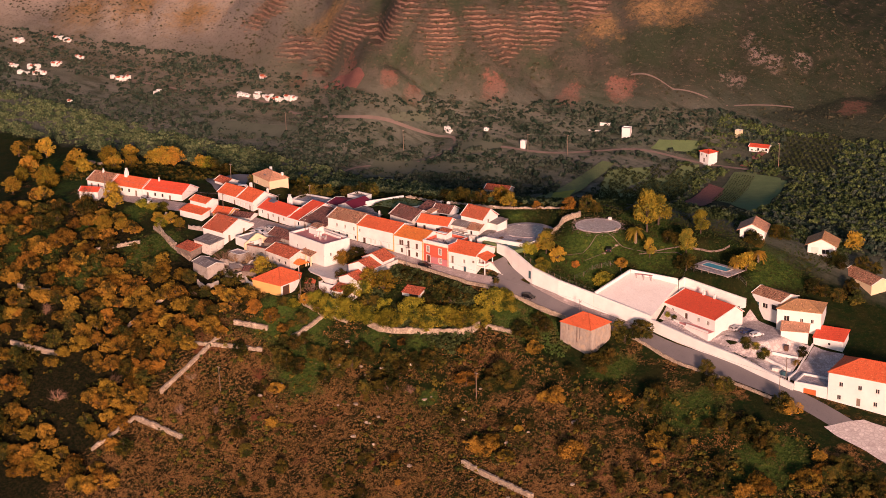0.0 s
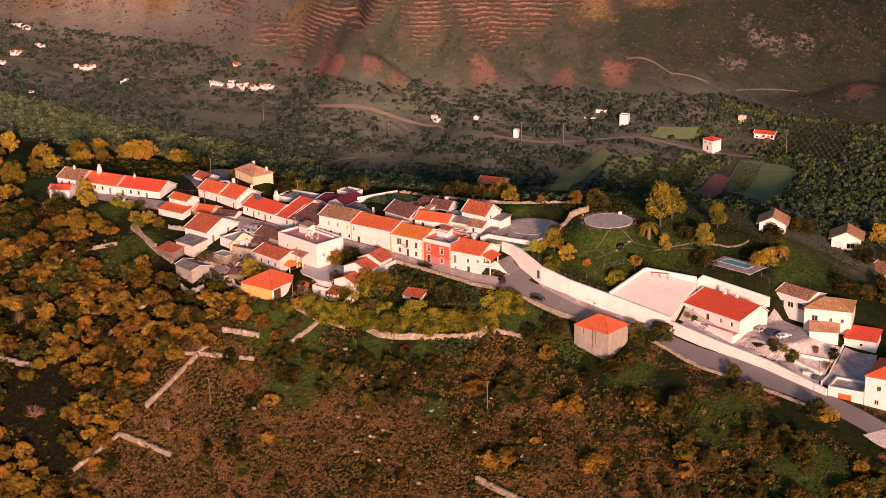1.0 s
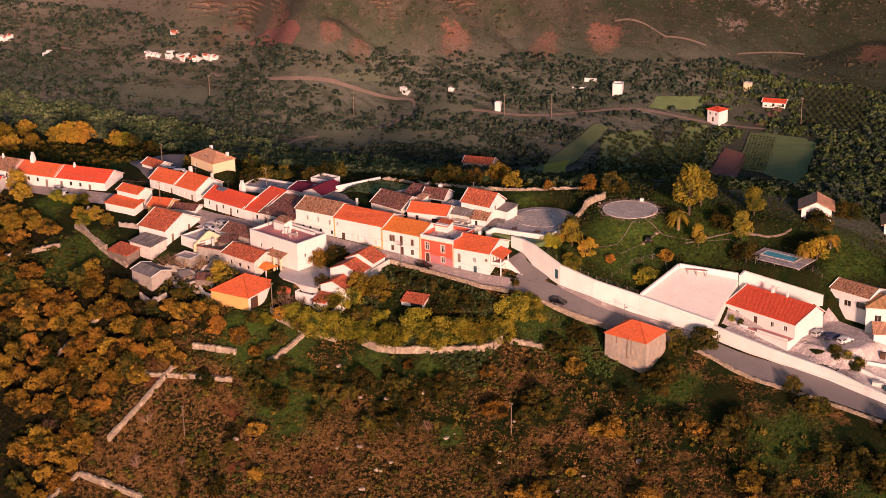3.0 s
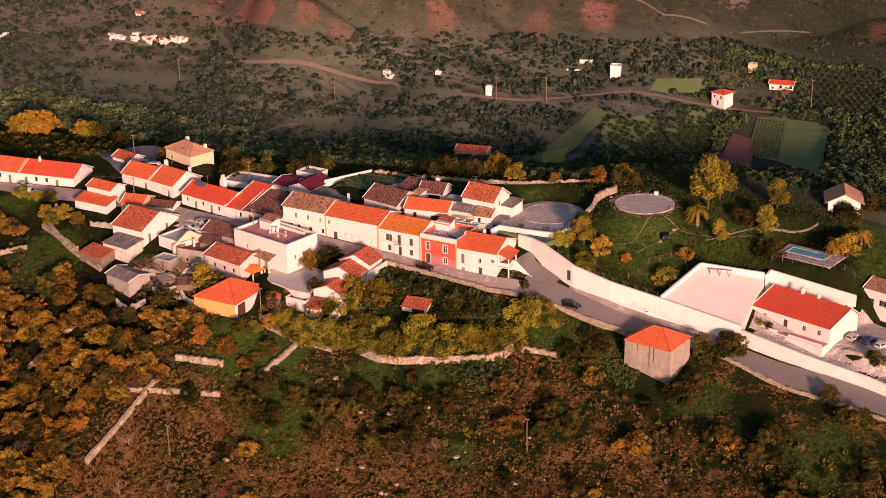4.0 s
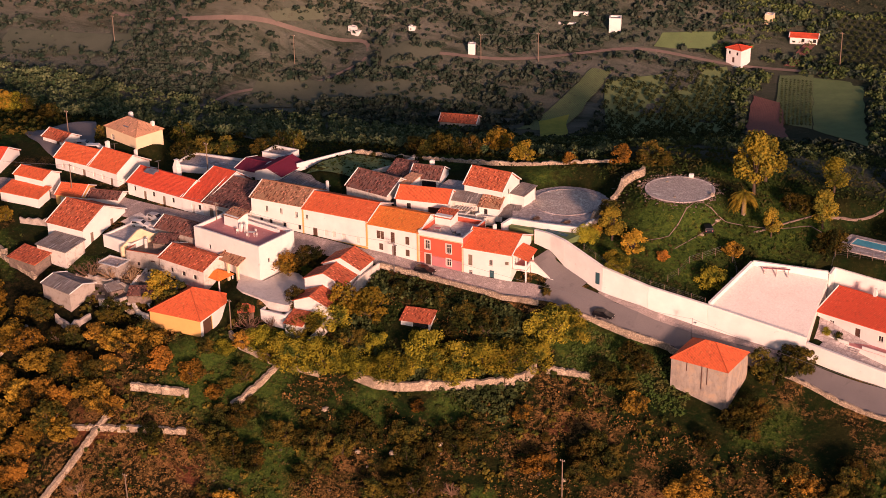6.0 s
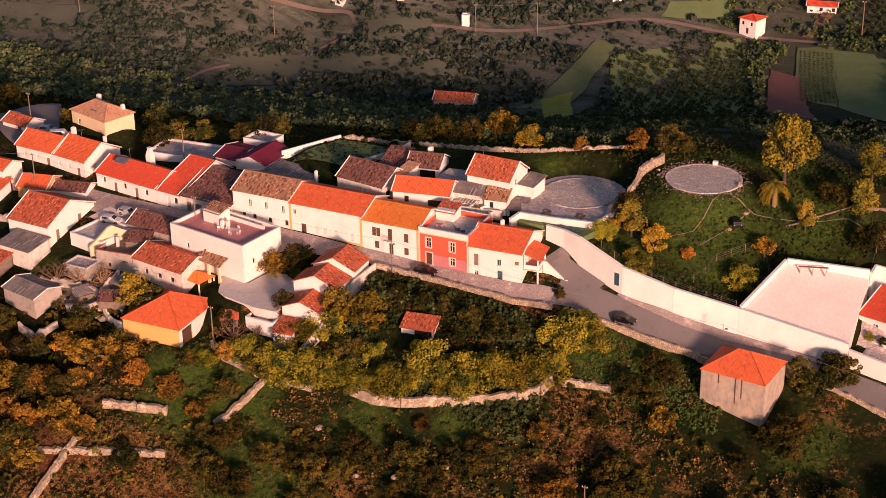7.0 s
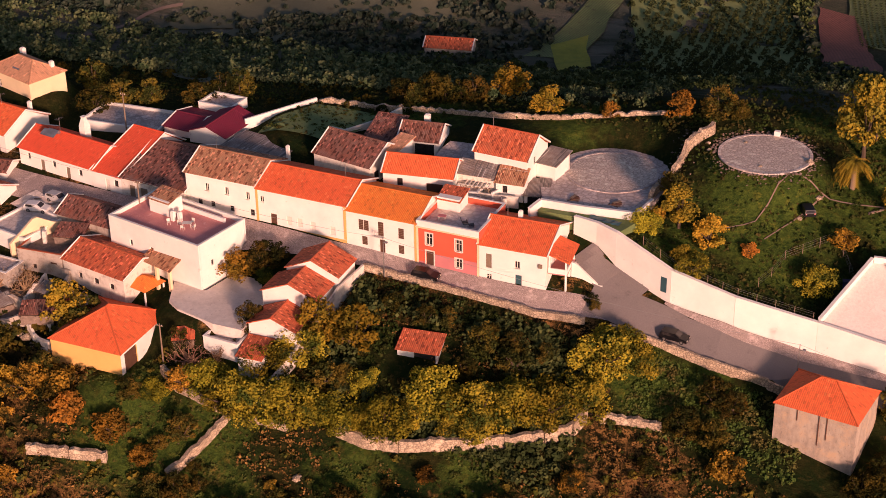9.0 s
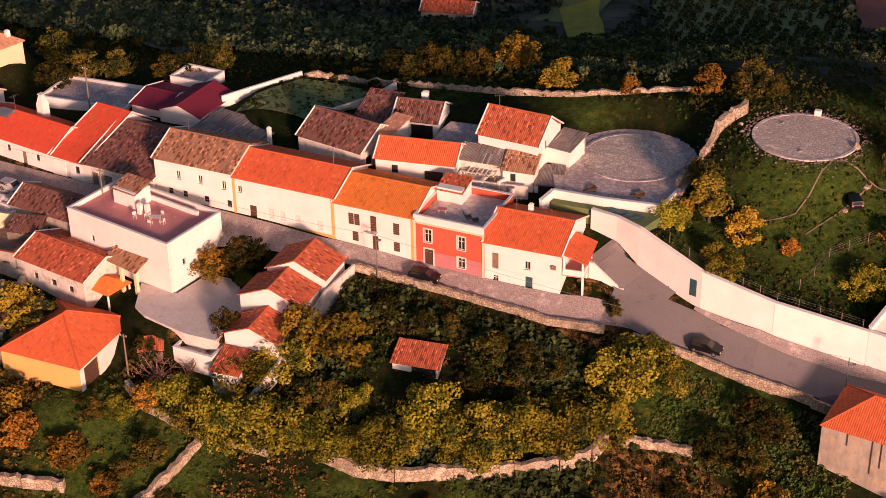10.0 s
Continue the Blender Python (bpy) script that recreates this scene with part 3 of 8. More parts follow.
def chimney(house, x, y, z, w=0.7, h=1.3, style="pot", mat=None):
    """A whitewashed chimney with a cap."""
    bm = bmesh.new()
    if style == "cone":
        box(bm, x - w / 2, y - w / 2, z - 1.0, x + w / 2, y + w / 2, z + h * 0.45, 0.02)
        vs = [bm.verts.new((x + a * w / 2, y + b * w / 2, z + h * 0.45)) for a, b in ((-1, -1), (1, -1), (1, 1), (-1, 1))]
        top = [bm.verts.new((x + a * w * 0.2, y + b * w * 0.2, z + h)) for a, b in ((-1, -1), (1, -1), (1, 1), (-1, 1))]
        for i in range(4):
            bm.faces.new((vs[i], vs[(i + 1) % 4], top[(i + 1) % 4], top[i]))
        bm.faces.new(top)
        c = part("chimney", bm, mat or WHITE, house, "whitewashed tapering chimney")
    else:
        box(bm, x - w / 2, y - w / 2, z - 1.0, x + w / 2, y + w / 2, z + h, 0.02)
        c = part("chimney", bm, mat or WHITE, house, "whitewashed chimney")
    bm = bmesh.new()
    box(bm, x - w * 0.32, y - w * 0.32, z + h, x + w * 0.32, y + w * 0.32, z + h + 0.12, 0.02)
    part("cap", bm, mat or WHITE, c)


def house(name, label, A, B, ze, depth, z0, roof="gable", rise=2.0, wall=WHITE, tile=T_TERRA, holes=None, over=0.3, ridge=0.5, back=None, group="village houses", category="house",
          parapet=0.9, floor=None, cap=WHITE, verge=True, ends=(True, True)):
    """A house by its front eave from A to B (left to right as seen from the street), eave height ze, depth, and ground z0.
    holes: wall letter -> list of (u, v above ground, w, h, kind). roof: gable (ridge along the front), cross (ridge into the depth), hip, mono, flat."""
    ax, ay = A
    dx, dy = B[0] - ax, B[1] - ay
    L = math.hypot(dx, dy)
    H = thing(name, pose(ax, ay, 0, 0, 0, math.degrees(math.atan2(dy, dx))), label, category, group)
    zb = z0 - 2.5
    back = ze if back is None else back
    holes = holes or {}
    walls = {"f": (Matrix.Identity(4), L), "r": (pose(L, 0, 0, 0, 0, 90), depth), "b": (pose(L, depth, 0, 0, 0, 180), L), "l": (pose(0, depth, 0, 0, 0, 270), depth)}
    pr = ridge * depth
    for k, (m, ln) in walls.items():
        top, peak = ze, None
        if roof == "flat":
            top = ze + parapet
        elif roof == "gable" and k in "rl":
            peak = (pr if k == "r" else ln - pr, ze + rise)
            top = min(ze, back)
        elif roof == "gable" and k == "b":
            top = back
        elif roof == "cross" and k in "fb":
            peak = (ln / 2, ze + rise)
        elif roof == "mono":
            top = ze if k == "f" else ze + rise if k == "b" else ze
            if k in "rl":
                peak = (ln if k == "r" else 0, ze + rise)
        hs = [(u, z0 + v, w, h) for u, v, w, h, kind in holes.get(k, ())]
        V, F = wall_panel(ln, zb, top, hs, 0.35 if roof != "flat" else 0.3, peak)
        if k not in "fb":
            V = [(min(max(x, 0.352), ln - 0.352), y, z) if peak is None or abs(x - peak[0]) > 1e-6 else (x, y, z) for x, y, z in V]
        solid("wall", [m @ Vector(v) for v in V], F, wall, H)
        for u, v, w, h, kind in holes.get(k, ()):
            opening(H, m, u, z0 + v, w, h, kind)
    o = over
    if roof == "gable":
        zr = ze + rise
        sf, sb = rise / pr, (zr - back) / max(0.1, depth - pr)
        e0, e1 = (o if ends[0] else 0.0), (o if ends[1] else 0.0)
        t = 0.16
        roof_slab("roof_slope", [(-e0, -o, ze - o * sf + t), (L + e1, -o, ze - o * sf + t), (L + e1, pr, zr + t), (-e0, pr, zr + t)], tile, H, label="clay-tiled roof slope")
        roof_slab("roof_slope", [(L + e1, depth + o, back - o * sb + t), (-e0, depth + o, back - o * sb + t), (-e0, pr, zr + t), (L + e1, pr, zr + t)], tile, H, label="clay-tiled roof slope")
        bm = bmesh.new()
        rod(bm, (-e0, pr, zr + t - 0.02), (L + e1, pr, zr + t - 0.02), 0.13, n=8)
        part("ridge_cap", bm, cap if cap != WHITE else tile, H)
        if verge:
            for x, on in ((-e0, ends[0]), (L + e1, ends[1])):
                if on:
                    bm = bmesh.new()
                    for ya, za, yb, zb2 in ((-o, ze - o * sf, pr, zr), (depth + o, back - o * sb, pr, zr)):
                        rod(bm, (x, ya, za + t + 0.02), (x, yb, zb2 + t + 0.02), 0.12, n=4)
                    part("verge", bm, cap, H, "whitewashed roof verge")
    elif roof == "cross":
        zr, hw = ze + rise, L / 2
        s, t = rise / hw, 0.16
        roof_slab("roof_slope", [(-o, depth + o, ze - o * s + t), (-o, -o, ze - o * s + t), (hw, -o, zr + t), (hw, depth + o, zr + t)], tile, H, label="clay-tiled roof slope")
        roof_slab("roof_slope", [(L + o, -o, ze - o * s + t), (L + o, depth + o, ze - o * s + t), (hw, depth + o, zr + t), (hw, -o, zr + t)], tile, H, label="clay-tiled roof slope")
        bm = bmesh.new()
        rod(bm, (hw, -o, zr + t), (hw, depth + o, zr + t), 0.13, n=8)
        part("ridge_cap", bm, tile, H)
    elif roof == "hip":
        zr, t = ze + rise, 0.12
        a, b_, c, d = (-o, -o, ze - 0.1 + t), (L + o, -o, ze - 0.1 + t), (L + o, depth + o, ze - 0.1 + t), (-o, depth + o, ze - 0.1 + t)
        r = min(L, depth) / 2
        p, q = ((r, depth / 2, zr), (L - r, depth / 2, zr)) if L >= depth else ((L / 2, r, zr), (L / 2, depth - r, zr))
        if (Vector(p) - Vector(q)).length < 0.3:
            sets = ([a, b_, p], [b_, c, p], [c, d, p], [d, a, p])
            q = p
        elif L >= depth:
            sets = ([a, b_, q, p], [b_, c, q], [c, d, p, q], [d, a, p])
        else:
            sets = ([a, b_, p], [b_, c, q, p], [c, d, q], [d, a, p, q])
        for s in sets:
            roof_slab("roof_slope", s, tile, H, label="clay-tiled roof slope")
        bm = bmesh.new()
        ends_ = ((a, p), (b_, q if L >= depth else p), (c, q), (d, p if L >= depth else q))
        for u_, v_ in ends_:
            rod(bm, u_, v_, 0.11, n=6)
        if p != q:
            rod(bm, p, q, 0.11, n=6)
        part("ridge_cap", bm, tile, H)
    elif roof == "mono":
        s, t = rise / depth, 0.14
        roof_slab("roof_slope", [(-o, -o, ze - o * s + t), (L + o, -o, ze - o * s + t), (L + o, depth + o, ze + rise + o * s + t), (-o, depth + o, ze + rise + o * s + t)], tile, H, label="lean-to roof slope")
    elif roof == "flat":
        block("roof_deck", 0.3, 0.3, ze - 0.25, L - 0.3, depth - 0.3, ze, floor or CONCRETE, H, "flat roof deck")
        bm = bmesh.new()
        for x0, y0, x1, y1 in ((-0.05, -0.05, L + 0.05, 0.35), (-0.05, depth - 0.35, L + 0.05, depth + 0.05), (-0.05, 0.352, 0.35, depth - 0.352), (L - 0.35, 0.352, L + 0.05, depth - 0.352)):
            box(bm, x0, y0, ze + parapet + 0.002, x1, y1, ze + parapet + 0.09, 0.015)
        part("coping", bm, cap, H, "whitewashed parapet coping")
    return H

# ---- the land ----
# Spot heights of the land: the village spur, the slope below it, the valley and the far hill.
SPOTS_NEAR = [
    (0, 0, 0.1), (10, -1, -0.5), (20, -2, -1.5), (-11, -1, 0.7), (-40, -3, 1.0), (-73, 1, 0.8), (-110, -3, 0.6), (-150, 0, -0.5),
    (2, -28, -13.6), (31, -16, -12.2), (-15, -31, -12.6), (-19, -40, -17.8), (-40, -51, -18.2), (-42, -84, -35.5), (29, -40, -22.7),
    (66, -38, -25.8), (56, -6, -11.4), (70, -2, -12.2), (6, -20, -7.4), (28, -4, -3.2), (40, -1, -6.2), (58, 6, -8.4), (80, 5, -11.5), (128, -5, -17.2),
]
SPOTS_BACK = [
    (64, 30, 3.2), (42, 34, 10.4), (16, 14, 5.2), (28, 20, 6.2), (32, 38, 11.2), (85, 30, 1.6), (82, 52, 8.6), (104, 62, 5.5), (-35, 24, 6.6), (-20, 28, 7.6),
    (-80, 16, 3.4), (-110, 18, 3.0), (100, 22, -6.0), (-100, -62, -18.5), (-36, -24, -8.4), (-37, -33, -10.2), (-18, -25, -7.6), (-10, -27, -10.0), (-60, -20, -4.5), (48, 56, 10.5), (120, 28, -9.0),
]
SPOTS_FAR = [
    (-37, 96, -4.6), (-8, 92, -3.0), (-12, 121, 1.8), (16, 146, 3.5), (-102, 67, -5.0), (-103, 90, -6.0), (-68, 113, 3.4), (-87, 121, 3.8), (-25, 138, 6.8),
    (-127, 131, 36), (-217, 115, 7), (-142, 126, 17), (10, 198, 29), (-11, 161, 18.5), (-90, 155, 40), (-61, 174, 38), (37, 192, 20), (-187, 131, 19), (60, 110, 2.0),
]


def spline(spots, stiff):
    """A thin-plate spline through spot heights."""
    p = np.array(spots, float)
    n = len(p)
    d = np.hypot(p[:, None, 0] - p[None, :, 0], p[:, None, 1] - p[None, :, 1])
    a = np.zeros((n + 3, n + 3))
    a[:n, :n] = np.where(d > 0, d * d * np.log(d + 1e-9), 0) + stiff * np.eye(n)
    a[:n, n], a[:n, n + 1:n + 3] = 1, p[:, :2]
    a[n, :n], a[n + 1:n + 3, :n] = 1, p[:, :2].T
    return p[:, :2], np.linalg.solve(a, np.r_[p[:, 2], 0, 0, 0])


WALL_X, WALL_Y, WALL_TOP = (13, 22.6, 27.5, 36.6, 46, 57.4, 76.4), (13.6, 11.4, 9.4, 6.9, 6.9, 8.7, 9.9), (6.6, 6.6, 6.2, 3.4, 1.2, -1.2, -4.5)
# the cut of the road: its lower edge and the foot of the white wall
ROAD_X = (28, 33, 38, 45, 53, 56, 66, 76, 90)
ROAD_LOW_Y, ROAD_LOW_Z = (-1.5, -0.5, 0.2, 0.2, 0.8, 3.4, 3.2, 2.6, 2.2), (-2.6, -3.6, -4.6, -5.8, -7.2, -7.6, -8.9, -9.8, -12.0)
ROAD_UP_Y, ROAD_UP_Z = (8.8, 7.6, 6.6, 6.6, 7.8, 8.3, 9.2, 9.7, 8.4), (0.6, -0.9, -2.1, -3.0, -5.2, -6.0, -7.3, -8.7, -11.6)
# level pads: x, y, radius, height
PADS = ((41.9, 34.5, 7.4, 10.45), (20.6, 26.4, 8.0, 6.7), (81.6, 36.2, 10.0, 3.3), (-86.5, 20.5, 7.0, 6.4), (-103.0, 24.0, 9.0, 3.6), (102.5, 20.5, 6.5, -7.3), (79.0, 26.0, 5.0, -4.0), (88.0, 26.0, 5.5, -5.0), (94.0, 26.5, 4.0, -5.0), (104.0, 24.5, 7.0, -7.4), (-26.0, -15.5, 6.5, -3.5), (-33.5, -30.5, 4.0, -9.0), (-29.0, 24.5, 7.0, 7.6))
LAND = spline(SPOTS_NEAR + SPOTS_BACK + SPOTS_FAR, 60.0)


def land(x, y):
    """The land's height; x and y may be arrays. Past the mapped land it levels out."""
    x, y = np.asarray(x, float), np.asarray(y, float)
    cx, cy = np.clip(x, -260, 190), np.clip(y, -125, 240)
    p, w = LAND
    d = np.hypot(cx[..., None] - p[:, 0], cy[..., None] - p[:, 1])
    z = (np.where(d > 0, d * d * np.log(d + 1e-9), 0) * w[:-3]).sum(-1) + w[-3] + w[-2] * cx + w[-1] * cy
    # the road is cut into the slope between its rubble wall and the foot of the white wall
    lo = np.interp(x, ROAD_X, ROAD_LOW_Y)
    up = np.interp(x, ROAD_X, ROAD_UP_Y)
    f = np.clip((y - lo) / (up - lo), 0, 1)
    bed = np.interp(x, ROAD_X, ROAD_LOW_Z) * (1 - f) + np.interp(x, ROAD_X, ROAD_UP_Z) * f
    k = np.clip((y - lo + 1.4) / 0.9, 0, 1) * np.clip((up + 1.6 - y) / 0.8, 0, 1) * np.clip((x - 24) / 4, 0, 1) * np.clip((90 - x) / 14, 0, 1)
    z = z + (bed - z) * k
    # the park is held up by the long road wall
    wy, wt = np.interp(x, WALL_X, WALL_Y), np.interp(x, WALL_X, WALL_TOP)
    d = y - wy - 1.0
    w0 = np.clip(1 - d / 16, 0, 1)
    on = (d > 0) & (x > 22) & (x < 57.2)
    z = np.where(on, z + np.maximum(0, wt - 0.7 - z) * w0 * w0 * (3 - 2 * w0), z)
    for px, py, pr, pz in PADS:
        k = np.clip((pr + 4 - np.hypot(x - px, y - py)) / 4, 0, 1)
        if py == 36.2:
            k = k * (y > 31.3 + 0.10 * (x - 75.6))
        if pz in (-4.0, -5.0):
            k = k * (y < 30.2 + 0.10 * (x - 75.6))
        z = z + (pz - z) * k * k * (3 - 2 * k)
    # so are the gardens of the long house, lower down
    wy, wt = np.interp(x, (76.4, 92, 106, 124), (10.0, 8.6, 8.2, 5.8)), np.interp(x, (76.4, 92, 106, 124), (-5.6, -7.8, -9.6, -12.8))
    d = y - wy - 1.0
    w0 = np.clip(1.5 - d / 8, 0, 1)
    z = np.where((d > 0) & (x > 76.8) & (x < 123.8), z + np.maximum(0, wt - 0.8 - z) * w0, z)
    # spurs and gullies of the far hill
    a = 0.043 * x + 0.05 * z + 1.1 * np.sin(0.017 * x + 0.04 * z + 1.0) + 0.7 * np.sin(0.05 * y)
    b = 0.115 * x - 0.06 * z + 1.3 * np.sin(0.05 * x + 0.09 * z) + 0.12 * y
    on = np.clip((z - 12) / 12, 0, 1) * np.clip((y - 108) / 20, 0, 1)
    z = z + on * (8.0 * (np.abs(np.sin(a)) - 0.6) + 2.6 * (np.abs(np.sin(b)) - 0.6))
    out = np.hypot(x - cx, y - cy)
    return z + 30 * (1 - np.exp(-out / 400)) * np.where(y > 200, 1, 0.3)


def build_land():
    """One sheet of land, fine near the village and coarse towards the horizon."""
    def steps(a, b, fine, far):
        mid = list(np.arange(a, b + 1e-6, fine))
        lo, hi, s = [], [], fine
        x = a
        while x > -far:
            s *= 1.25
            x -= s
            lo.append(x)
        x, s = b, fine
        while x < far:
            s *= 1.25
            x += s
            hi.append(x)
        return np.array(lo[::-1] + mid + hi)
    xs, ys = steps(-165, 160, 1.1, 3000), steps(-100, 225, 1.1, 3000)
    xs = np.concatenate([xs[xs < -384], np.arange(-380, -166, 2.2), xs[xs >= -165]])
    X, Y = np.meshgrid(xs, ys)
    Z = land(X, Y)
    rough = np.array([noise.noise((x * 0.35, y * 0.35, 0)) * 0.10 + noise.noise((x * 0.06, y * 0.06, 3)) * 0.5 for x, y in zip(X.ravel(), Y.ravel())]).reshape(X.shape)
    tame = np.exp(-(((Y - 4) / 11.0) ** 2))
    for px, py, pr, pz in PADS:
        tame = np.maximum(tame, np.clip((pr + 3 - np.hypot(X - px, Y - py)) / 3, 0, 1))
    Z = Z + rough * (1 - tame) - 0.05
    nx, ny = len(xs), len(ys)
    me = bpy.data.meshes.new("ground")
    idx = np.arange(nx * ny).reshape(ny, nx)
    F = np.stack([idx[:-1, :-1], idx[:-1, 1:], idx[1:, 1:], idx[1:, :-1]], -1).reshape(-1, 4)
    me.from_pydata(np.stack([X, Y, Z], -1).reshape(-1, 3).tolist(), [], F.tolist())
    me.polygons.foreach_set("use_smooth", [True] * len(me.polygons))
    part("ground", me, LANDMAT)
    return tagged(bpy.data.objects["ground"], "dry grass, scrub and red soil on rolling hills", "ground", kind="structure")


build_land()


def ribbon(name, pts, width, material, lift=0.12, label="", category="road", kind="structure", step=1.5, cross=6):
    """A road or track laid on the land along a centre line."""
    P = [Vector((x, y, 0)) for x, y in pts]
    line = []
    for i in range(len(P) - 1):
        p0, p1, p2, p3 = P[max(i - 1, 0)], P[i], P[i + 1], P[min(i + 2, len(P) - 1)]
        n = max(2, int((p2 - p1).length / step))
        for k in range(n):
            t = k / n
            line.append(0.5 * ((2 * p1) + (p2 - p0) * t + (2 * p0 - 5 * p1 + 4 * p2 - p3) * t * t + (3 * p1 - p0 - 3 * p2 + p3) * t ** 3))
    line.append(P[-1])
    V, F = [], []
    for i, p in enumerate(line):
        d = (line[min(i + 1, len(line) - 1)] - line[max(i - 1, 0)]).normalized()
        s = Vector((-d.y, d.x, 0))
        w = width(i / (len(line) - 1)) if callable(width) else width
        for j in range(cross + 1):
            q = p + s * w * (j / cross - 0.5)
            V.append((q.x, q.y, float(land(q.x, q.y)) + lift))
    for i in range(len(line) - 1):
        for j in range(cross):
            a = i * (cross + 1) + j
            F.append((a, a + cross + 1, a + cross + 2, a + 1))
    ob = solid(name, V, F, material, None, label)
    return tagged(ob, label, category, kind=kind)


def patch(name, corners, material, lift=0.15, label="", category="field", kind="structure", step=2.0):
    """A field laid on the land between four corners."""
    a, b, c, d = [np.array(p, float) for p in corners]
    n = max(3, int(max(np.linalg.norm(b - a), np.linalg.norm(c - d)) / step))
    m = max(3, int(max(np.linalg.norm(d - a), np.linalg.norm(c - b)) / step))
    V, F = [], []
    for j in range(m + 1):
        for i in range(n + 1):
            u, v = i / n, j / m
            p = (a * (1 - u) + b * u) * (1 - v) + (d * (1 - u) + c * u) * v
            p = p + np.array([noise.noise((p[0] * 0.15, p[1] * 0.15, 1)), noise.noise((p[0] * 0.15, p[1] * 0.15, 5))]) * 0.8
            V.append((p[0], p[1], float(land(p[0], p[1])) + lift))
    for j in range(m):
        for i in range(n):
            k = j * (n + 1) + i
            F.append((k, k + 1, k + n + 2, k + n + 1))
    return tagged(solid(name, V, F, material, None, label), label, category, kind=kind)


def long_wall(name, pts, th, material, label, height=None, tops=None, coping=None, rough=0.0, category="wall", sink=1.0, step=2.0):
    """A free-standing wall along a line, in blocks: height above the land, or tops given corner by corner."""
    W = thing(name, pose(pts[0][0], pts[0][1], 0), label, category, "boundary walls")
    ox, oy = pts[0]
    rnd = random.Random(len(pts) * 7 + int(ox * 3))
    if material == STONE:
        step, rough = 0.7, rough * 1.4
    for i in range(len(pts) - 1):
        a, b = Vector((*pts[i], 0)), Vector((*pts[i + 1], 0))
        n = max(1, int((b - a).length / step))
        s = (b - a).normalized()
        s = Vector((-s.y, s.x, 0)) * th / 2
        V, F = [], []
        for k in range(n + 1):
            p = a.lerp(b, k / n)
            g = float(land(p.x, p.y))
            top = (tops[i] * (1 - k / n) + tops[i + 1] * k / n) if tops else g + height
            low = min(g, float(land(p.x - 2 * s.x / th, p.y - 2 * s.y / th)), float(land(p.x + 2 * s.x / th, p.y + 2 * s.y / th))) - sink
            top += rnd.uniform(-rough, rough)
            j = Vector((rnd.uniform(-rough, rough) * 0.5, rnd.uniform(-rough, rough) * 0.5, 0))
            for q, z in ((p - s * 1.15, low), (p - s + j, top), (p + s + j, top), (p + s * 1.15, low)):
                V.append((q.x - ox, q.y - oy, z))
        for k in range(n):
            c = 4 * k
            F += [(c + e, c + 4 + e, c + 5 + e, c + 1 + e) for e in range(3)]
        F += [(0, 1, 2, 3), (4 * n + 3, 4 * n + 2, 4 * n + 1, 4 * n)]
        F = [f[::-1] for f in F]
        solid("wall_stretch", V, F, material, W)
        if coping:
            V2 = []
            for k in range(n + 1):
                l, r = Vector(V[4 * k + 1]), Vector(V[4 * k + 2])
                o = (r - l).normalized() * 0.06
                V2 += [l - o + Vector((0, 0, 0.004)), l - o + Vector((0, 0, 0.12)), r + o + Vector((0, 0, 0.12)), r + o + Vector((0, 0, 0.004))]
            F2 = []
            for k in range(n):
                c = 4 * k
                F2 += [(c + e, c + 1 + e, c + 5 + e, c + 4 + e) for e in range(3)] + [(c + 3, c, c + 4, c + 7)]
            F2 += [(3, 2, 1, 0), (4 * n, 4 * n + 1, 4 * n + 2, 4 * n + 3)]
            solid("coping", V2, F2, coping, W)
    return W


# roads and tracks
ribbon("road", [(26, 3.0), (33, 2.9), (38, 2.7), (46, 2.7), (53, 3.5), (60, 5.4), (68, 5.6), (78, 5.6), (90, 5.0), (105, 5.2), (124, 3.5), (142, -0.5), (165, -8)], lambda u: 6.4 if u < 0.1 else 5.2 if u < 0.3 else 6.0, ASPHALT, 0.12, "grey asphalt road running down past the village", step=1.0, cross=8)
ribbon("road", [(32, 4.6), (28.4, 6.0), (25.0, 7.4), (22.6, 8.6)], lambda u: 6.8 - 3.0 * u, ASPHALT, 0.16, "grey asphalt spur between white walls", step=0.8, cross=8)
ribbon("pavement", [(-155, -6), (-128, -5), (-112, -4.5), (-95, -2.2), (-84, -0.8), (-70, -2.0), (-47, -3.6), (-30, -3.4), (-16, -2.6), (-8, -1.9), (5, -1.75), (16, -1.6), (22, -0.8), (28.5, 1.2), (33, 2.2)], lambda u: 6.0 if u < 0.66 else 6.0 - 2.6 * min(1, (u - 0.66) / 0.1), COBBLE, 0.10, "worn stone street along the house fronts", "street")
ribbon("track", [(-109, 66), (-106, 78), (-103, 90), (-86, 100), (-80, 106), (-76, 112), (-82, 119), (-104, 113), (-128, 107), (-160, 110)], 1.1, TRACK, 0.14, "pale dirt track winding through the valley", "track")
ribbon("track", [(-171, 112), (-205, 111), (-232, 111), (-285, 108)], 0.9, TRACK, 0.14, "pale dirt track in the valley", "track")
ribbon("track", [(-70, 113), (-55, 117), (-38, 122), (-20, 131), (-7, 137), (8, 140.5), (20, 143), (34, 145), (60, 147)], 1.1, TRACK, 0.16, "pale lane past the valley farms", "track")
ribbon("track", [(-30, 165), (-5, 170), (11, 176), (30, 188)], 0.6, TRACK, 0.2, "thin pale path up the far hill", "track")

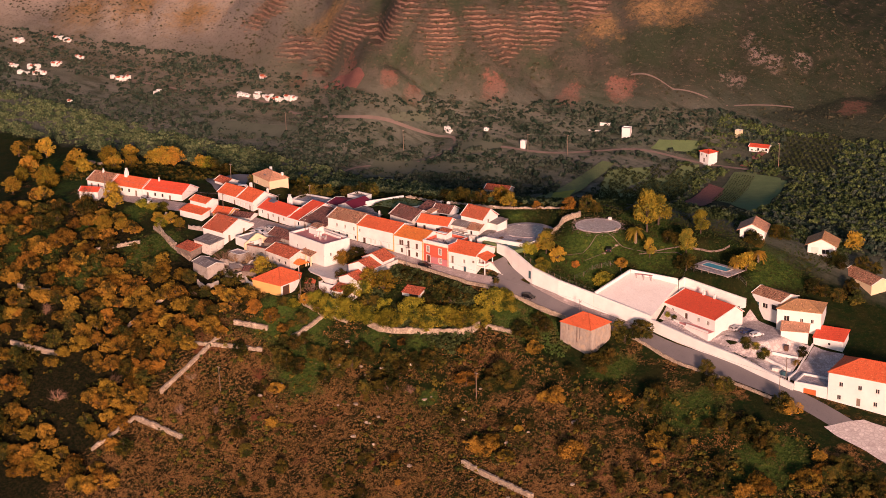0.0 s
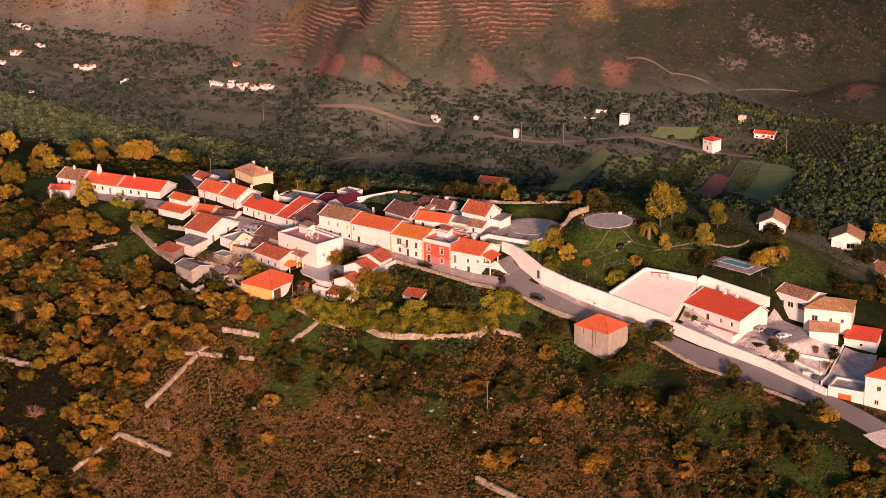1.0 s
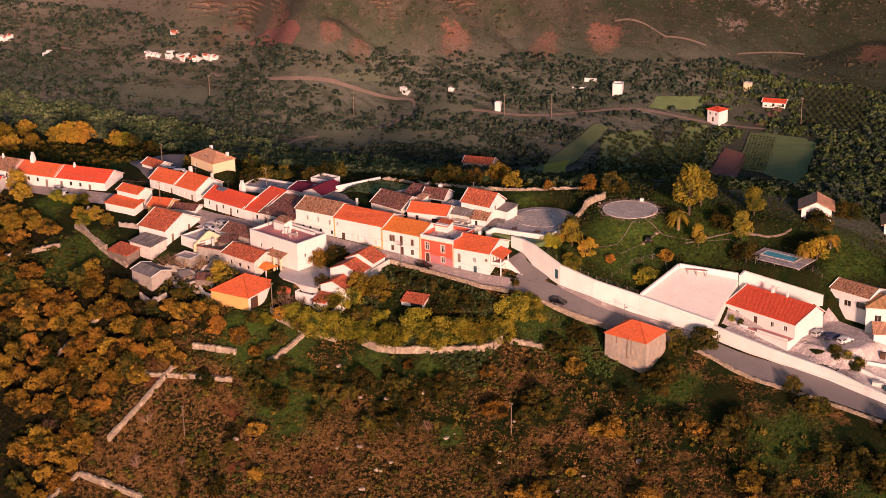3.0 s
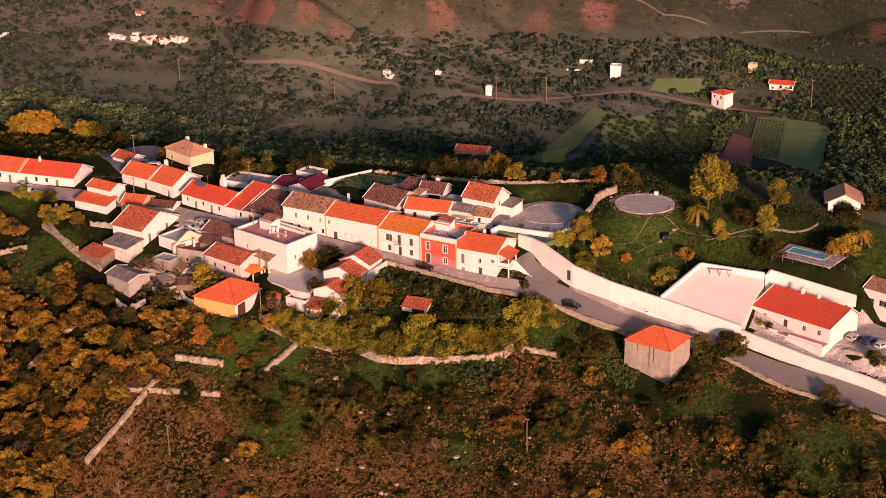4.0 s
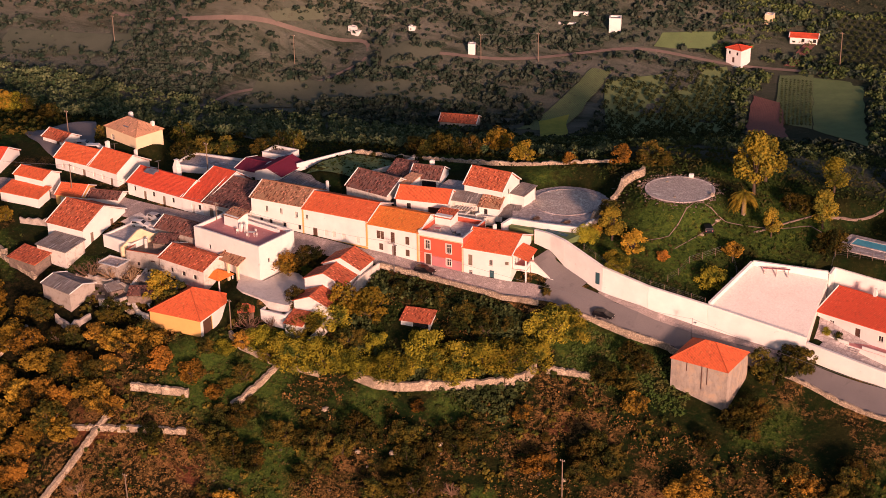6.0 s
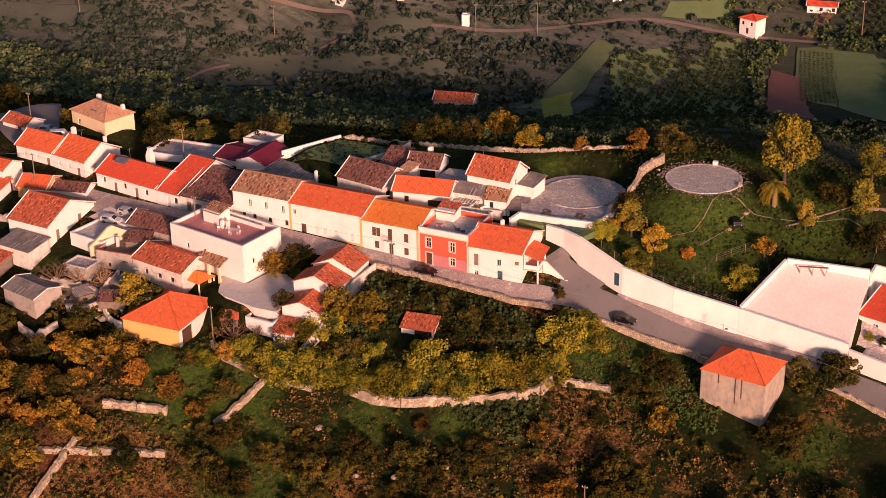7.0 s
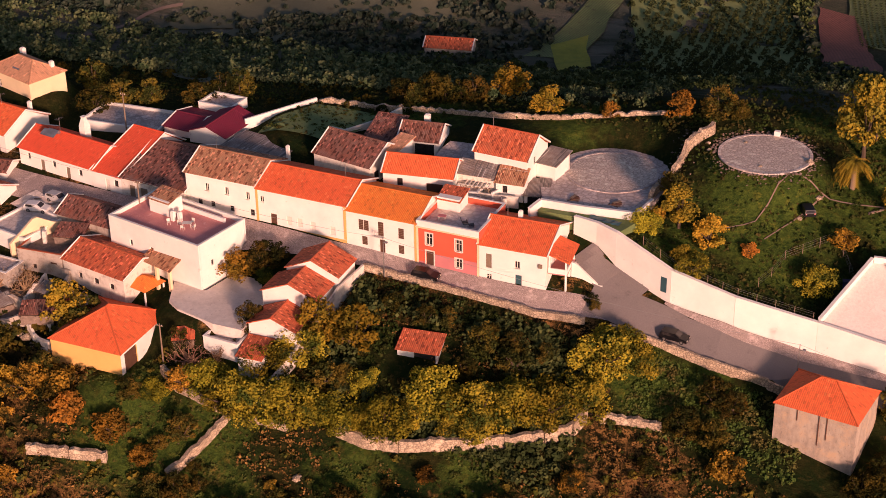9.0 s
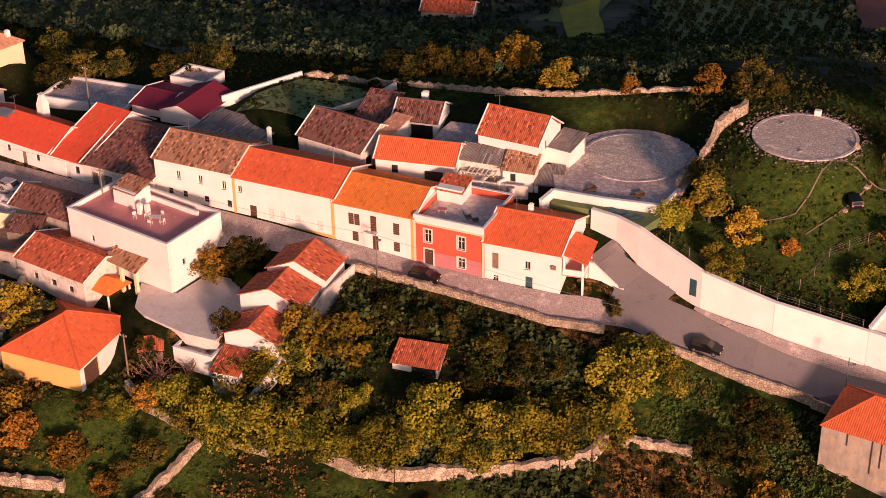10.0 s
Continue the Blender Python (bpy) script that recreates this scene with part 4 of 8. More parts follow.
# ---- the main row along the street ----
h = house("house", "old whitewashed two-storey house with a lichened tile roof", (-39.3, -0.2), (-26.95, -0.2), 7.6, 10, 1.1, "gable", 2.0, WHITE, T_OLD, {
    "f": [(3.4, 3.9, 0.7, 1.3, "window"), (6.9, 3.9, 0.7, 1.3, "window"), (10.6, 3.8, 0.7, 1.3, "window"), (1.9, 1.3, 0.8, 1.0, "dark"), (4.2, 1.3, 0.8, 1.0, "dark"), (7.6, 1.2, 0.8, 1.0, "dark"), (11.2, 1.2, 0.8, 1.1, "dark")]}, ends=(True, False))
h = house("house", "long whitewashed house with a bright orange-red roof and ochre plinth", (-26.93, -0.2), (-11.5, -0.2), 7.2, 10, 0.9, "gable", 1.9, WHITE, T_ORANGE, {
    "f": [(2.4, 0.1, 1.1, 2.4, "door"), (5.2, 1.2, 0.9, 1.4, "white"), (7.0, 1.2, 0.9, 1.4, "white"), (9.3, 1.1, 0.9, 1.4, "white"), (12.6, 1.0, 0.9, 1.4, "white"), (0.7, 4.1, 0.7, 1.0, "window")]}, ends=(False, True))
block("plinth", 0, -0.06, -0.6, 15.4, -0.004, 1.5, OCHRE, h, "ochre painted plinth")
block("pilaster", 15.0, -0.09, 1.6, 15.43, -0.064, 7.0, OCHRE, h, "ochre corner strip")
block("pilaster", 0.0, -0.09, 1.6, 0.4, -0.064, 7.0, OCHRE, h, "ochre corner strip")
h = house("house", "whitewashed house with brown shutters and a bright orange tile roof", (-11.48, -0.2), (-0.02, -0.1), 6.6, 10, 0.5, "gable", 1.9, WHITE, T_BRIGHT, {
    "f": [(2.0, 3.3, 0.8, 1.7, "shutter"), (2.85, 3.3, 0.8, 1.7, "shutter"), (5.2, 2.9, 0.9, 2.3, "shutter"), (8.5, 3.1, 0.9, 1.7, "shutter"), (2.5, 0.9, 0.9, 1.4, "shutter"), (5.4, -0.2, 0.9, 2.5, "door"), (8.5, 0.6, 0.9, 1.4, "shutter")]})
block("pilaster", 11.1, -0.06, -0.9, 11.46, -0.004, 6.5, OCHRE, h, "ochre corner strip")
bm = bmesh.new()
box(bm, 4.9, -0.7, 3.25, 6.4, -0.004, 3.4, 0.02)
part("balcony_floor", bm, WHITE, h)
bm = bmesh.new()
for i in range(9):
    rod(bm, (4.95 + i * 0.175, -0.66, 3.4), (4.95 + i * 0.175, -0.66, 4.3), 0.015, n=4)
rod(bm, (4.93, -0.66, 4.3), (6.38, -0.66, 4.3), 0.025, n=4)
part("balcony_rail", bm, RUST, h, "iron balcony rail")

h = house("house", "brick-red painted house with white window surrounds and roof terrace", (0.0, -0.12), (9.88, -0.05), 6.2, 10, 0.0, "flat", 0, REDWALL, None, {
    "f": [(1.5, 3.5, 1.0, 1.9, "sash"), (6.2, 3.4, 1.0, 1.9, "sash"), (1.5, 0.0, 1.2, 2.5, "door"), (6.2, 0.7, 1.0, 1.5, "sash")]}, parapet=1.0, floor=PALEFLOOR)
for u, v, w, hh in ((1.5, 3.5, 1.0, 1.9), (6.2, 3.4, 1.0, 1.9), (1.5, 0.0, 1.2, 2.5), (6.2, 0.7, 1.0, 1.5)):
    bm = bmesh.new()
    for x0, z0, x1, z1 in ((u - 0.2, v, u - 0.002, v + hh), (u + w + 0.002, v, u + w + 0.2, v + hh), (u - 0.2, v + hh + 0.002, u + w + 0.2, v + hh + 0.22)):
        box(bm, x0, -0.05, z0, x1, -0.003, z1, 0.01)
    part("window_surround", bm, FRAME, h, "raised cream window surrounds")
block("parapet_band", -0.04, -0.07, 6.32, 9.9, -0.004, 7.2, WHITE, h, "white parapet band")
block("cornice", -0.1, -0.2, 6.15, 9.96, -0.072, 6.32, CREAM, h, "cream cornice")
bm = bmesh.new()
for a, b_ in ((0.0, 1.28), (2.92, 9.88)):
    box(bm, a, -0.03, -0.9, b_, -0.003, 0.62)
box(bm, 2.92, -0.03, 0.624, 5.98, -0.003, 2.2)
box(bm, 7.42, -0.03, 0.624, 9.88, -0.003, 2.2)
part("dado", bm, DADO, h, "faded pink dado")
block("pilaster", -0.02, -0.09, -0.9, 0.32, -0.071, 6.1, CREAM, h)
block("pilaster", 9.6, -0.09, -0.9, 9.9, -0.071, 6.1, CREAM, h)
bm = bmesh.new()
box(bm, 0.4, 6.4, 6.2, 4.0, 9.6, 8.2, 0.02)
part("stair_box", bm, WHITE, h, "whitewashed stair head")
roof_slab("roof_slope", [(0.2, 6.2, 7.9), (4.2, 6.2, 7.9), (4.2, 9.8, 8.7), (0.2, 9.8, 8.7)], T_TERRA, h)

h = house("house", "whitewashed corner house with a red tile roof and blue door", (9.9, 0.0), (20.0, 0.5), 5.35, 10.6, -0.9, "gable", 2.1, WHITE, T_ORANGE, {
    "f": [(1.0, 2.6, 0.9, 2.3, "grey"), (5.4, 3.3, 0.8, 1.2, "window"), (1.1, 0.6, 0.8, 1.0, "sash"), (5.5, 0.0, 1.0, 2.3, "blue")],
    "r": [(2.0, 3.6, 0.8, 1.1, "dark")]})
chimney(h, 4.0, 6.4, 7.4, 0.6, 0.9)
bm = bmesh.new()
box(bm, 9.0, -0.25, 3.2, 9.6, -0.01, 3.8, 0.03)
part("meter_box", bm, GREYWOOD, h)
p = thing("porch", pose(20.2, 0.6, 0, 0, 0, 8), "raised whitewashed porch with steps and a red tile roof", "porch", "village houses")
block("porch_base", 0.02, 2.9, -4.0, 2.7, 5.6, 2.2, WHITE, p)
block("porch_floor", 0.0, 0.4, 2.204, 2.8, 5.7, 2.36, PINKFLOOR, p)
block("porch_rail", 0.02, 0.42, 2.364, 2.78, 0.62, 3.15, WHITE, p, "whitewashed balcony parapet")
block("porch_rail", 2.58, 0.624, 2.364, 2.78, 3.0, 3.15, WHITE, p, "whitewashed balcony parapet")
for x, y, zb_, zt_ in ((2.6, 0.5, -4.0, 4.55), (2.6, 5.4, 2.364, 4.5), (0.2, 0.5, 3.154, 5.2)):
    block("post", x - 0.13, y - 0.13, zb_, x + 0.13, y + 0.13, zt_, WHITE, p)
roof_slab("roof_slope", [(3.3, 0.0, 4.45), (3.3, 6.2, 4.45), (0.05, 6.2, 5.6), (0.05, 0.0, 5.6)], T_ORANGE, p)
for i in range(12):
    block("step", 2.804 + i * 0.34, 3.4, -4.0, 2.804 + (i + 1) * 0.34 - 0.002, 5.2, 2.2 - i * 0.3, CONCRETE, p)
V = [(2.82, 3.0, -4.0), (7.4, 3.0, -4.0), (7.4, 3.0, -0.2), (6.8, 3.0, -0.1), (3.4, 3.0, 3.0), (2.82, 3.0, 3.1)]
V += [(x, 3.38, z) for x, y, z in V]
solid("stair_wall", V, [tuple(range(6)), tuple(range(11, 5, -1))] + [(i, i + 6, (i + 1) % 6 + 6, (i + 1) % 6) for i in range(6)], WHITE, p, "whitewashed stair side wall")
# no hole here: a dark sheet paints the shade inside the arch
solid("stair_opening", [(3.7, 2.99, -2.6), (5.1, 2.99, -2.6), (5.1, 2.99, -1.0), (4.1, 2.99, -0.2), (3.7, 2.99, -0.4)], [(0, 1, 2, 3, 4)], PANE, p, "flat dark sheet for the shaded opening under the stair")

# ---- left along the street ----
h = house("house", "long low whitewashed house with a red roof and solar panel", (-73.6, 2.9), (-57.5, 0.5), 4.2, 9.0, 0.9, "gable", 2.2, WHITE, T_RED, {
    "f": [(1.8, 1.6, 0.7, 1.1, "dark"), (4.7, 0.1, 0.9, 2.1, "grey"), (7.4, 1.5, 0.8, 1.1, "dark"), (10.4, 0.1, 0.9, 2.2, "grey"), (13.2, 1.4, 0.8, 1.1, "dark")]})
bm = bmesh.new()
box(bm, 3.2, 2.2, 0, 6.2, 3.6, 0.1, 0.02, pose(0, 0, 5.5, 0, 0, 0) @ pose(0, 0, 0, 26, 0, 0))
part("solar_panel", bm, SOLAR, h, "solar water panel")
bm = bmesh.new()
rod(bm, (4.0, 3.4, 6.9), (6.2, 3.4, 6.9), 0.32, n=10)
part("water_tank", bm, METAL, h)
chimney(h, 8.4, 7.0, 6.0, 1.3, 2.8, "cone")
h = house("house", "whitewashed house with a tall plain red roof", (-57.4, 0.4), (-51.45, -0.3), 4.2, 16, 1.0, "gable", 3.4, WHITE, T_RED, {"f": [(2.6, 0.1, 0.9, 2.2, "white"), (4.4, 1.3, 0.9, 1.2, "dark")]}, ridge=0.68)
h = house("house", "low old house with a dark sagging tile roof", (-51.4, -0.4), (-39.4, -0.9), 4.4, 15, 1.0, "gable", 2.6, OLDWHITE, T_DARK, {"f": [(1.5, 0.3, 1.1, 2.1, "grey"), (3.6, 0.6, 1.4, 1.7, "grey"), (8.0, 0.2, 1.1, 2.2, "white")]}, ridge=0.64)
h = house("house", "whitewashed house with wine-red metal roofing", (-48.3, 15.0), (-41.2, 14.6), 6.6, 9, 3.5, "cross", 1.3, WHITE, T_WINE)
h = house("house", "whitewashed house with a shallow wine-red roof", (-54.0, 16.2), (-48.4, 15.9), 5.9, 8, 3.5, "gable", 0.9, WHITE, T_WINE)
h = house("house", "flat-roofed grey concrete outbuilding with a white parapet", (-69.5, 14.5), (-55.0, 15.6), 4.6, 8, 3.0, "flat", 0, WHITE, None, parapet=0.4, floor=CONCRETE)
h = house("house", "whitewashed block with a flat roof", (-52.5, 24.5), (-46.0, 24.2), 6.6, 5, 4.5, "flat", 0, WHITE, None, parapet=0.5, floor=CONCRETE)
h = house("shed", "low shed roofed with grey broken sheets", (-40.9, 12.6), (-30.0, 11.0), 6.0, 6, 4.2, "mono", 0.4, OLDWHITE, T_GREY)
chimney(h, 12.0, 2.2, 6.2, 0.5, 2.0)
h = house("house", "house with orange roofs round a small patio", (-96.7, 6.8), (-86.5, 5.9), 4.9, 8, 1.4, "gable", 2.2, WHITE, T_ORANGE, {"f": [(2.0, 1.3, 0.8, 1.2, "white"), (5.4, 1.3, 0.9, 1.2, "white"), (8.2, 0.1, 0.9, 2.1, "grey")]})
h = house("house", "whitewashed end house with an orange roof and plain gable", (-86.4, 5.8), (-77.6, 4.4), 4.9, 10, 1.2, "gable", 2.6, WHITE, T_ORANGE, {"f": [(1.2, 1.3, 0.8, 1.2, "white"), (4.0, 1.3, 0.9, 1.3, "white"), (6.6, 0.1, 0.9, 2.1, "grey")]})
chimney(h, 0.6, 5.6, 7.6, 0.8, 1.4)
chimney(h, 7.6, 7.4, 6.9, 0.6, 1.0)
h = house("house", "cream house with a pale clay hip roof and skylight", (-91.5, 19.2), (-80.5, 15.8), 9.2, 7.5, 4.8, "hip", 2.2, CREAM, T_PALE, {"f": [(2.0, 1.6, 1.1, 1.3, "window")]})
bm = bmesh.new()
box(bm, 5.2, 1.2, 10.05, 7.0, 2.5, 10.2, 0.02)
part("skylight", bm, SOLAR, h)
chimney(h, 1.0, 6.5, 9.8, 0.8, 1.2)
chimney(h, 10.0, 6.0, 9.8, 0.7, 1.2)
h = house("house", "small whitewashed house with a dull red roof", (-108.6, 17.0), (-101.5, 15.8), 4.8, 5, 2.5, "gable", 1.2, WHITE, T_TERRA, {"f": [(4.6, 0.2, 1.2, 1.9, "door")]})
for A_, B_, t_, lab in (((-150.0, -6.2), (-139.0, -5.0), T_OLD, "whitewashed house with an old tile roof"), ((-138.9, -5.0), (-124.5, -3.0), T_ORANGE, "long whitewashed house with an orange roof"), ((-124.4, -2.8), (-107.8, 0.2), T_RED, "long whitewashed house with a red roof and plain gable")):
    h = house("house", lab, A_, B_, 3.6, 9.5, 0.3, "gable", 2.3, WHITE, t_, {"f": [(1.5 + 3.2 * i, 1.3 if i % 3 else 0.1, 0.9, 1.2 if i % 3 else 2.2, "dark" if i % 3 else "grey") for i in range(3 if A_[0] < -145 else 4)]})
    chimney(h, 4.0, 4.4, 5.9, 1.2 if A_[0] == -138.9 else 0.6, 2.8 if A_[0] == -138.9 else 1.2, "cone")
h = house("house", "small whitewashed house with two orange roofs", (-99.4, -4.0), (-91.0, -4.4), 4.2, 5.4, 0.2, "gable", 1.1, WHITE, T_ORANGE, {"f": [(3.0, 1.6, 0.8, 1.0, "dark")]})
h = house("house", "low whitewashed annexe with an orange roof", (-100.0, -8.4), (-89.4, -8.4), 1.6, 4.2, -1.0, "mono", 1.0, WHITE, T_ORANGE)
h = house("house", "little white outhouse with a red roof", (-146.0, -13.5), (-139.5, -10.5), 1.8, 4.5, -0.8, "gable", 1.0, WHITE, T_RED)
h = house("house", "ochre-gabled house with an orange roof", (-86.6, -5.8), (-80.6, -4.6), 2.2, 6.5, -0.6, "gable", 1.4, YELLOW, T_ORANGE, {"f": [(1.0, 0.8, 0.9, 1.5, "white")]})
h = house("shed", "low tiled lean-to with white end walls", (-80.4, -3.0), (-73.2, -1.6), 1.6, 4.6, -0.2, "gable", 0.9, WHITE, T_DARK)
h = house("house", "whitewashed gabled house with an old orange tile roof", (-80.5, -16.4), (-70.6, -17.0), 0.8, 13.5, -3.2, "gable", 3.0, WHITE, T_TERRA, {"r": [(2.2, 0.2, 1.0, 2.4, "grey"), (8.6, 1.6, 1.0, 1.8, "grey")]})
h = house("shed", "grey corrugated shed with weathered plaster walls", (-70.0, -31.7), (-61.6, -33.5), -5.0, 6.4, -8.4, "gable", 0.9, GREYWALL, T_GREY)
h = house("shed", "ramshackle shed with grey sheeting", (-78.6, -22.5), (-70.4, -23.4), -1.6, 5.6, -4.4, "mono", 0.7, OLDWHITE, T_GREY)
h = house("shed", "tumbledown shed with red tiles", (-83.0, -26.5), (-75.2, -27.6), -3.6, 4.5, -6.2, "mono", 0.9, RUBBLE, T_TERRA)

# ---- the block below the street ----
h = house("house", "white flat-roofed house with a faded red roof terrace", (-46.0, -11.6), (-28.2, -14.8), 3.5, 10.4, -3.2, "flat", 0, WHITE, None, {"f": [(4.0, 3.4, 0.6, 1.0, "dark"), (8.2, 3.2, 0.7, 1.1, "dark")], "r": [(2.5, 3.0, 0.6, 0.9, "dark")]}, parapet=0.6, floor=PINKFLOOR)
block("stair_box", 3.4, 5.4, 3.5, 7.4, 8.4, 5.9, WHITE, h, "whitewashed stair head", 0.02)
roof_slab("roof_slope", [(3.2, 5.2, 5.75), (7.6, 5.2, 5.75), (7.6, 8.6, 6.6), (3.2, 8.6, 6.6)], T_OLD, h)
for x, y in ((8.6, 5.0), (9.6, 5.4)):
    chimney(h, x, y, 3.9, 0.6, 1.1)
block("low_wall", 1.4, 8.6, 3.502, 15.6, 8.9, 4.2, WHITE, h)
p = thing("garden_table", pose(-33.6, -9.2, 3.5, 0, 0, 20), "white plastic table on the roof terrace", "table")
block("tabletop", -0.7, -0.45, 0.7, 0.7, 0.45, 0.74, FRAME, p, bev=0.01)
bm = bmesh.new()
for x in (-0.6, 0.6):
    for y in (-0.36, 0.36):
        rod(bm, (x, y, 0), (x, y, 0.7), 0.03)
part("leg", bm, FRAME, p)
chair = thing("garden_chair", pose(-34.9, -9.2, 3.5, 0, 0, 90), "white plastic chair on the roof terrace", "chair", "terrace chairs")
block("seat", -0.25, -0.25, 0.42, 0.25, 0.25, 0.46, FRAME, chair, bev=0.01)
block("backrest", -0.25, 0.22, 0.464, 0.25, 0.26, 0.9, FRAME, chair, bev=0.01)
bm = bmesh.new()
for x in (-0.22, 0.22):
    for y in (-0.22, 0.22):
        rod(bm, (x, y, 0), (x, y, 0.42), 0.025)
part("leg", bm, FRAME, chair)
for x, y, a in ((-32.3, -9.4, -90), (-33.7, -10.3, 180), (-33.4, -8.0, 0), (-36.6, -9.6, 40)):
    copy_thing(chair, pose(x, y, 3.5, 0, 0, a))

p = thing("pergola", pose(-38.2, -13.2, 0, 0, 0, -14), "open tiled shelter on plastered posts", "pergola")
roof_slab("roof_slope", [(0, -2.0, -0.1), (6.6, -2.0, -0.1), (6.4, 1.0, 1.0), (0.2, 1.0, 1.0)], T_OLD, p)
roof_slab("roof_slope", [(6.6, 3.4, 0.3), (0, 3.4, 0.3), (0.2, 1.0, 1.0), (6.4, 1.0, 1.0)], T_OLD, p)
for x, y in ((0.4, -1.6), (3.4, -1.6), (6.2, -1.6), (6.2, 3.0)):
    block("post", x - 0.22, y - 0.22, -5.0, x + 0.22, y + 0.22, -0.1, CREAM, p)
p = thing("gazebo", pose(-37.1, -16.6, 0, 0, 0, -12), "small shelter with a pointed orange tile roof", "gazebo")
c4 = [(-2.4, -2.2, -2.9), (2.4, -2.2, -2.9), (2.4, 2.2, -2.9), (-2.4, 2.2, -2.9)]
for i in range(4):
    roof_slab("roof_slope", [c4[i], c4[(i + 1) % 4], (0, 0, -1.7)], T_BRIGHT, p)
for x, y in ((-2.1, -1.9), (2.1, -1.9), (2.1, 1.9), (-2.1, 1.9)):
    block("post", x - 0.1, y - 0.1, -6.5, x + 0.1, y + 0.1, -2.95, WHITE, p)
# open doorway: a dark wooden leaf stands in for the shade inside
h = house("house", "hip-roofed barn with an ochre wall and open dark doorway", (-43.2, -31.9), (-31.4, -31.6), -5.5, 12.6, -9.4, "hip", 3.3, YELLOW, T_ORANGE, {"r": [(0.9, 0.2, 3.2, 3.4, "door")]}, over=0.25, category="barn")
solid("gable_facing", [pose(11.842, 0, 0, 0, 0, 90) @ Vector(v) for v in wall_panel(12.6, -12.1, -5.52, [(0.9, -9.4, 3.2, 3.4)], 0.03)[0]], wall_panel(12.6, -12.1, -5.52, [(0.9, -9.4, 3.2, 3.4)], 0.03)[1], WHITE, h, "white side wall")
h = house("house", "old house with a terracotta roof and grey walls", (-50.6, -17.8), (-38.4, -19.8), -1.2, 8.4, -4.6, "gable", 1.6, OLDWHITE, T_TERRA, {"f": [(3.0, 1.0, 0.8, 1.0, "dark"), (6.2, 1.0, 1.0, 1.0, "dark"), (9.4, 1.0, 0.9, 1.0, "dark")]})
h = house("house", "roofless old house with red-capped grey walls", (-58.4, -18.6), (-50.8, -17.9), -1.6, 9.5, -4.6, "flat", 0, GREYWALL, None, {"f": [(2.4, 0.8, 0.7, 0.8, "dark"), (5.6, 0.2, 1.1, 2.2, "door")]}, parapet=0.9, floor=RUBBLE, cap=T_TERRA)
h = house("house", "roofless ruin with a broken brown tile slope", (-58.2, -8.6), (-47.5, -9.6), 0.6, 6.6, -2.5, "gable", 1.6, GREYWALL, T_DARK)
h = house("house", "white outbuilding with a pale flat roof", (-67.0, -15.0), (-58.6, -16.4), -0.6, 8.5, -3.6, "flat", 0, WHITE, None, parapet=0.3, floor=PALEFLOOR)
h = house("shed", "grey lean-to with a flat slab roof", (-63.0, -22.6), (-57.6, -22.8), -3.0, 4.2, -6.5, "flat", 0, GREYWALL, None, parapet=0.2, floor=CONCRETE)
h = house("house", "stepped whitewashed house with a terracotta gable roof", (-16.0, -10.6), (-7.7, -10.3), 1.3, 5.6, -2.6, "cross", 1.9, WHITE, T_TERRA)
h = house("house", "stepped whitewashed house with a weathered terracotta roof", (-17.0, -16.0), (-8.3, -15.7), 0.1, 5.1, -4.0, "cross", 1.8, WHITE, T_TERRA)
h = house("house", "low whitewashed house with a terracotta roof", (-16.4, -21.2), (-9.0, -20.9), -2.4, 4.9, -6.0, "cross", 1.5, WHITE, T_TERRA)
h = house("shed", "low whitewashed shed with a red lean-to roof", (-15.8, -25.6), (-12.2, -25.4), -5.2, 3.8, -8.0, "mono", 1.0, WHITE, T_TERRA)
h = house("cistern", "flat-topped whitewashed water tank", (-22.4, -24.0), (-16.6, -24.2), -5.0, 4.2, -8.5, "flat", 0, WHITE, None, parapet=0.5, floor=CONCRETE, category="cistern")
h = house("shed", "small white shed with a red tile roof among bushes", (4.4, -16.0), (10.2, -15.2), -4.5, 3.4, -6.1, "mono", 1.0, WHITE, T_TERRA, {"f": [(2.4, 0.1, 3.2, 1.3, "dark")]})

# the white forecourt
V = [(-30.9, -19.4), (-33.4, -14.2), (-27.6, -14.6), (-26.4, -8.6), (-17.4, -8.6), (-17.2, -20.9), (-17.0, -22.3), (-21.6, -22.4), (-28.6, -20.8)]
solid("forecourt", [(x, y, -3.2) for x, y in V] + [(x, y, -12) for x, y in V], [tuple(range(9))] + [(i, i + 9, (i + 1) % 9 + 9, (i + 1) % 9) for i in range(9)], YARDROUGH)
tagged(bpy.data.objects["forecourt"], "pale worn stone forecourt on a retaining wall", "forecourt", kind="structure")

# ---- behind the row ----
h = house("house", "old white house with a dark tile roof", (-23.8, 12.6), (-13.2, 10.9), 8.2, 9, 4.5, "gable", 2.4, OLDWHITE, T_DARK, {"r": [(1.2, 0.2, 1.4, 2.3, "dark")]})
h = house("house", "narrow whitewashed wing with dark windows", (-13.1, 15.2), (-10.8, 14.8), 9.4, 5.0, 5.0, "mono", 0.8, WHITE, T_PALE, {"r": [(0.8, 1.2, 0.6, 0.8, "dark"), (2.4, 2.6, 0.6, 0.8, "dark")], "f": [(0.8, 1.6, 0.7, 1.0, "dark")]})
h = house("house", "low white house with an orange tile roof", (-10.4, 9.9), (0.4, 11.8), 8.6, 6.2, 5.2, "gable", 1.7, WHITE, T_ORANGE, {"f": [(2.2, 1.3, 0.9, 1.3, "dark"), (6.8, 0.0, 2.6, 2.2, "door")]})
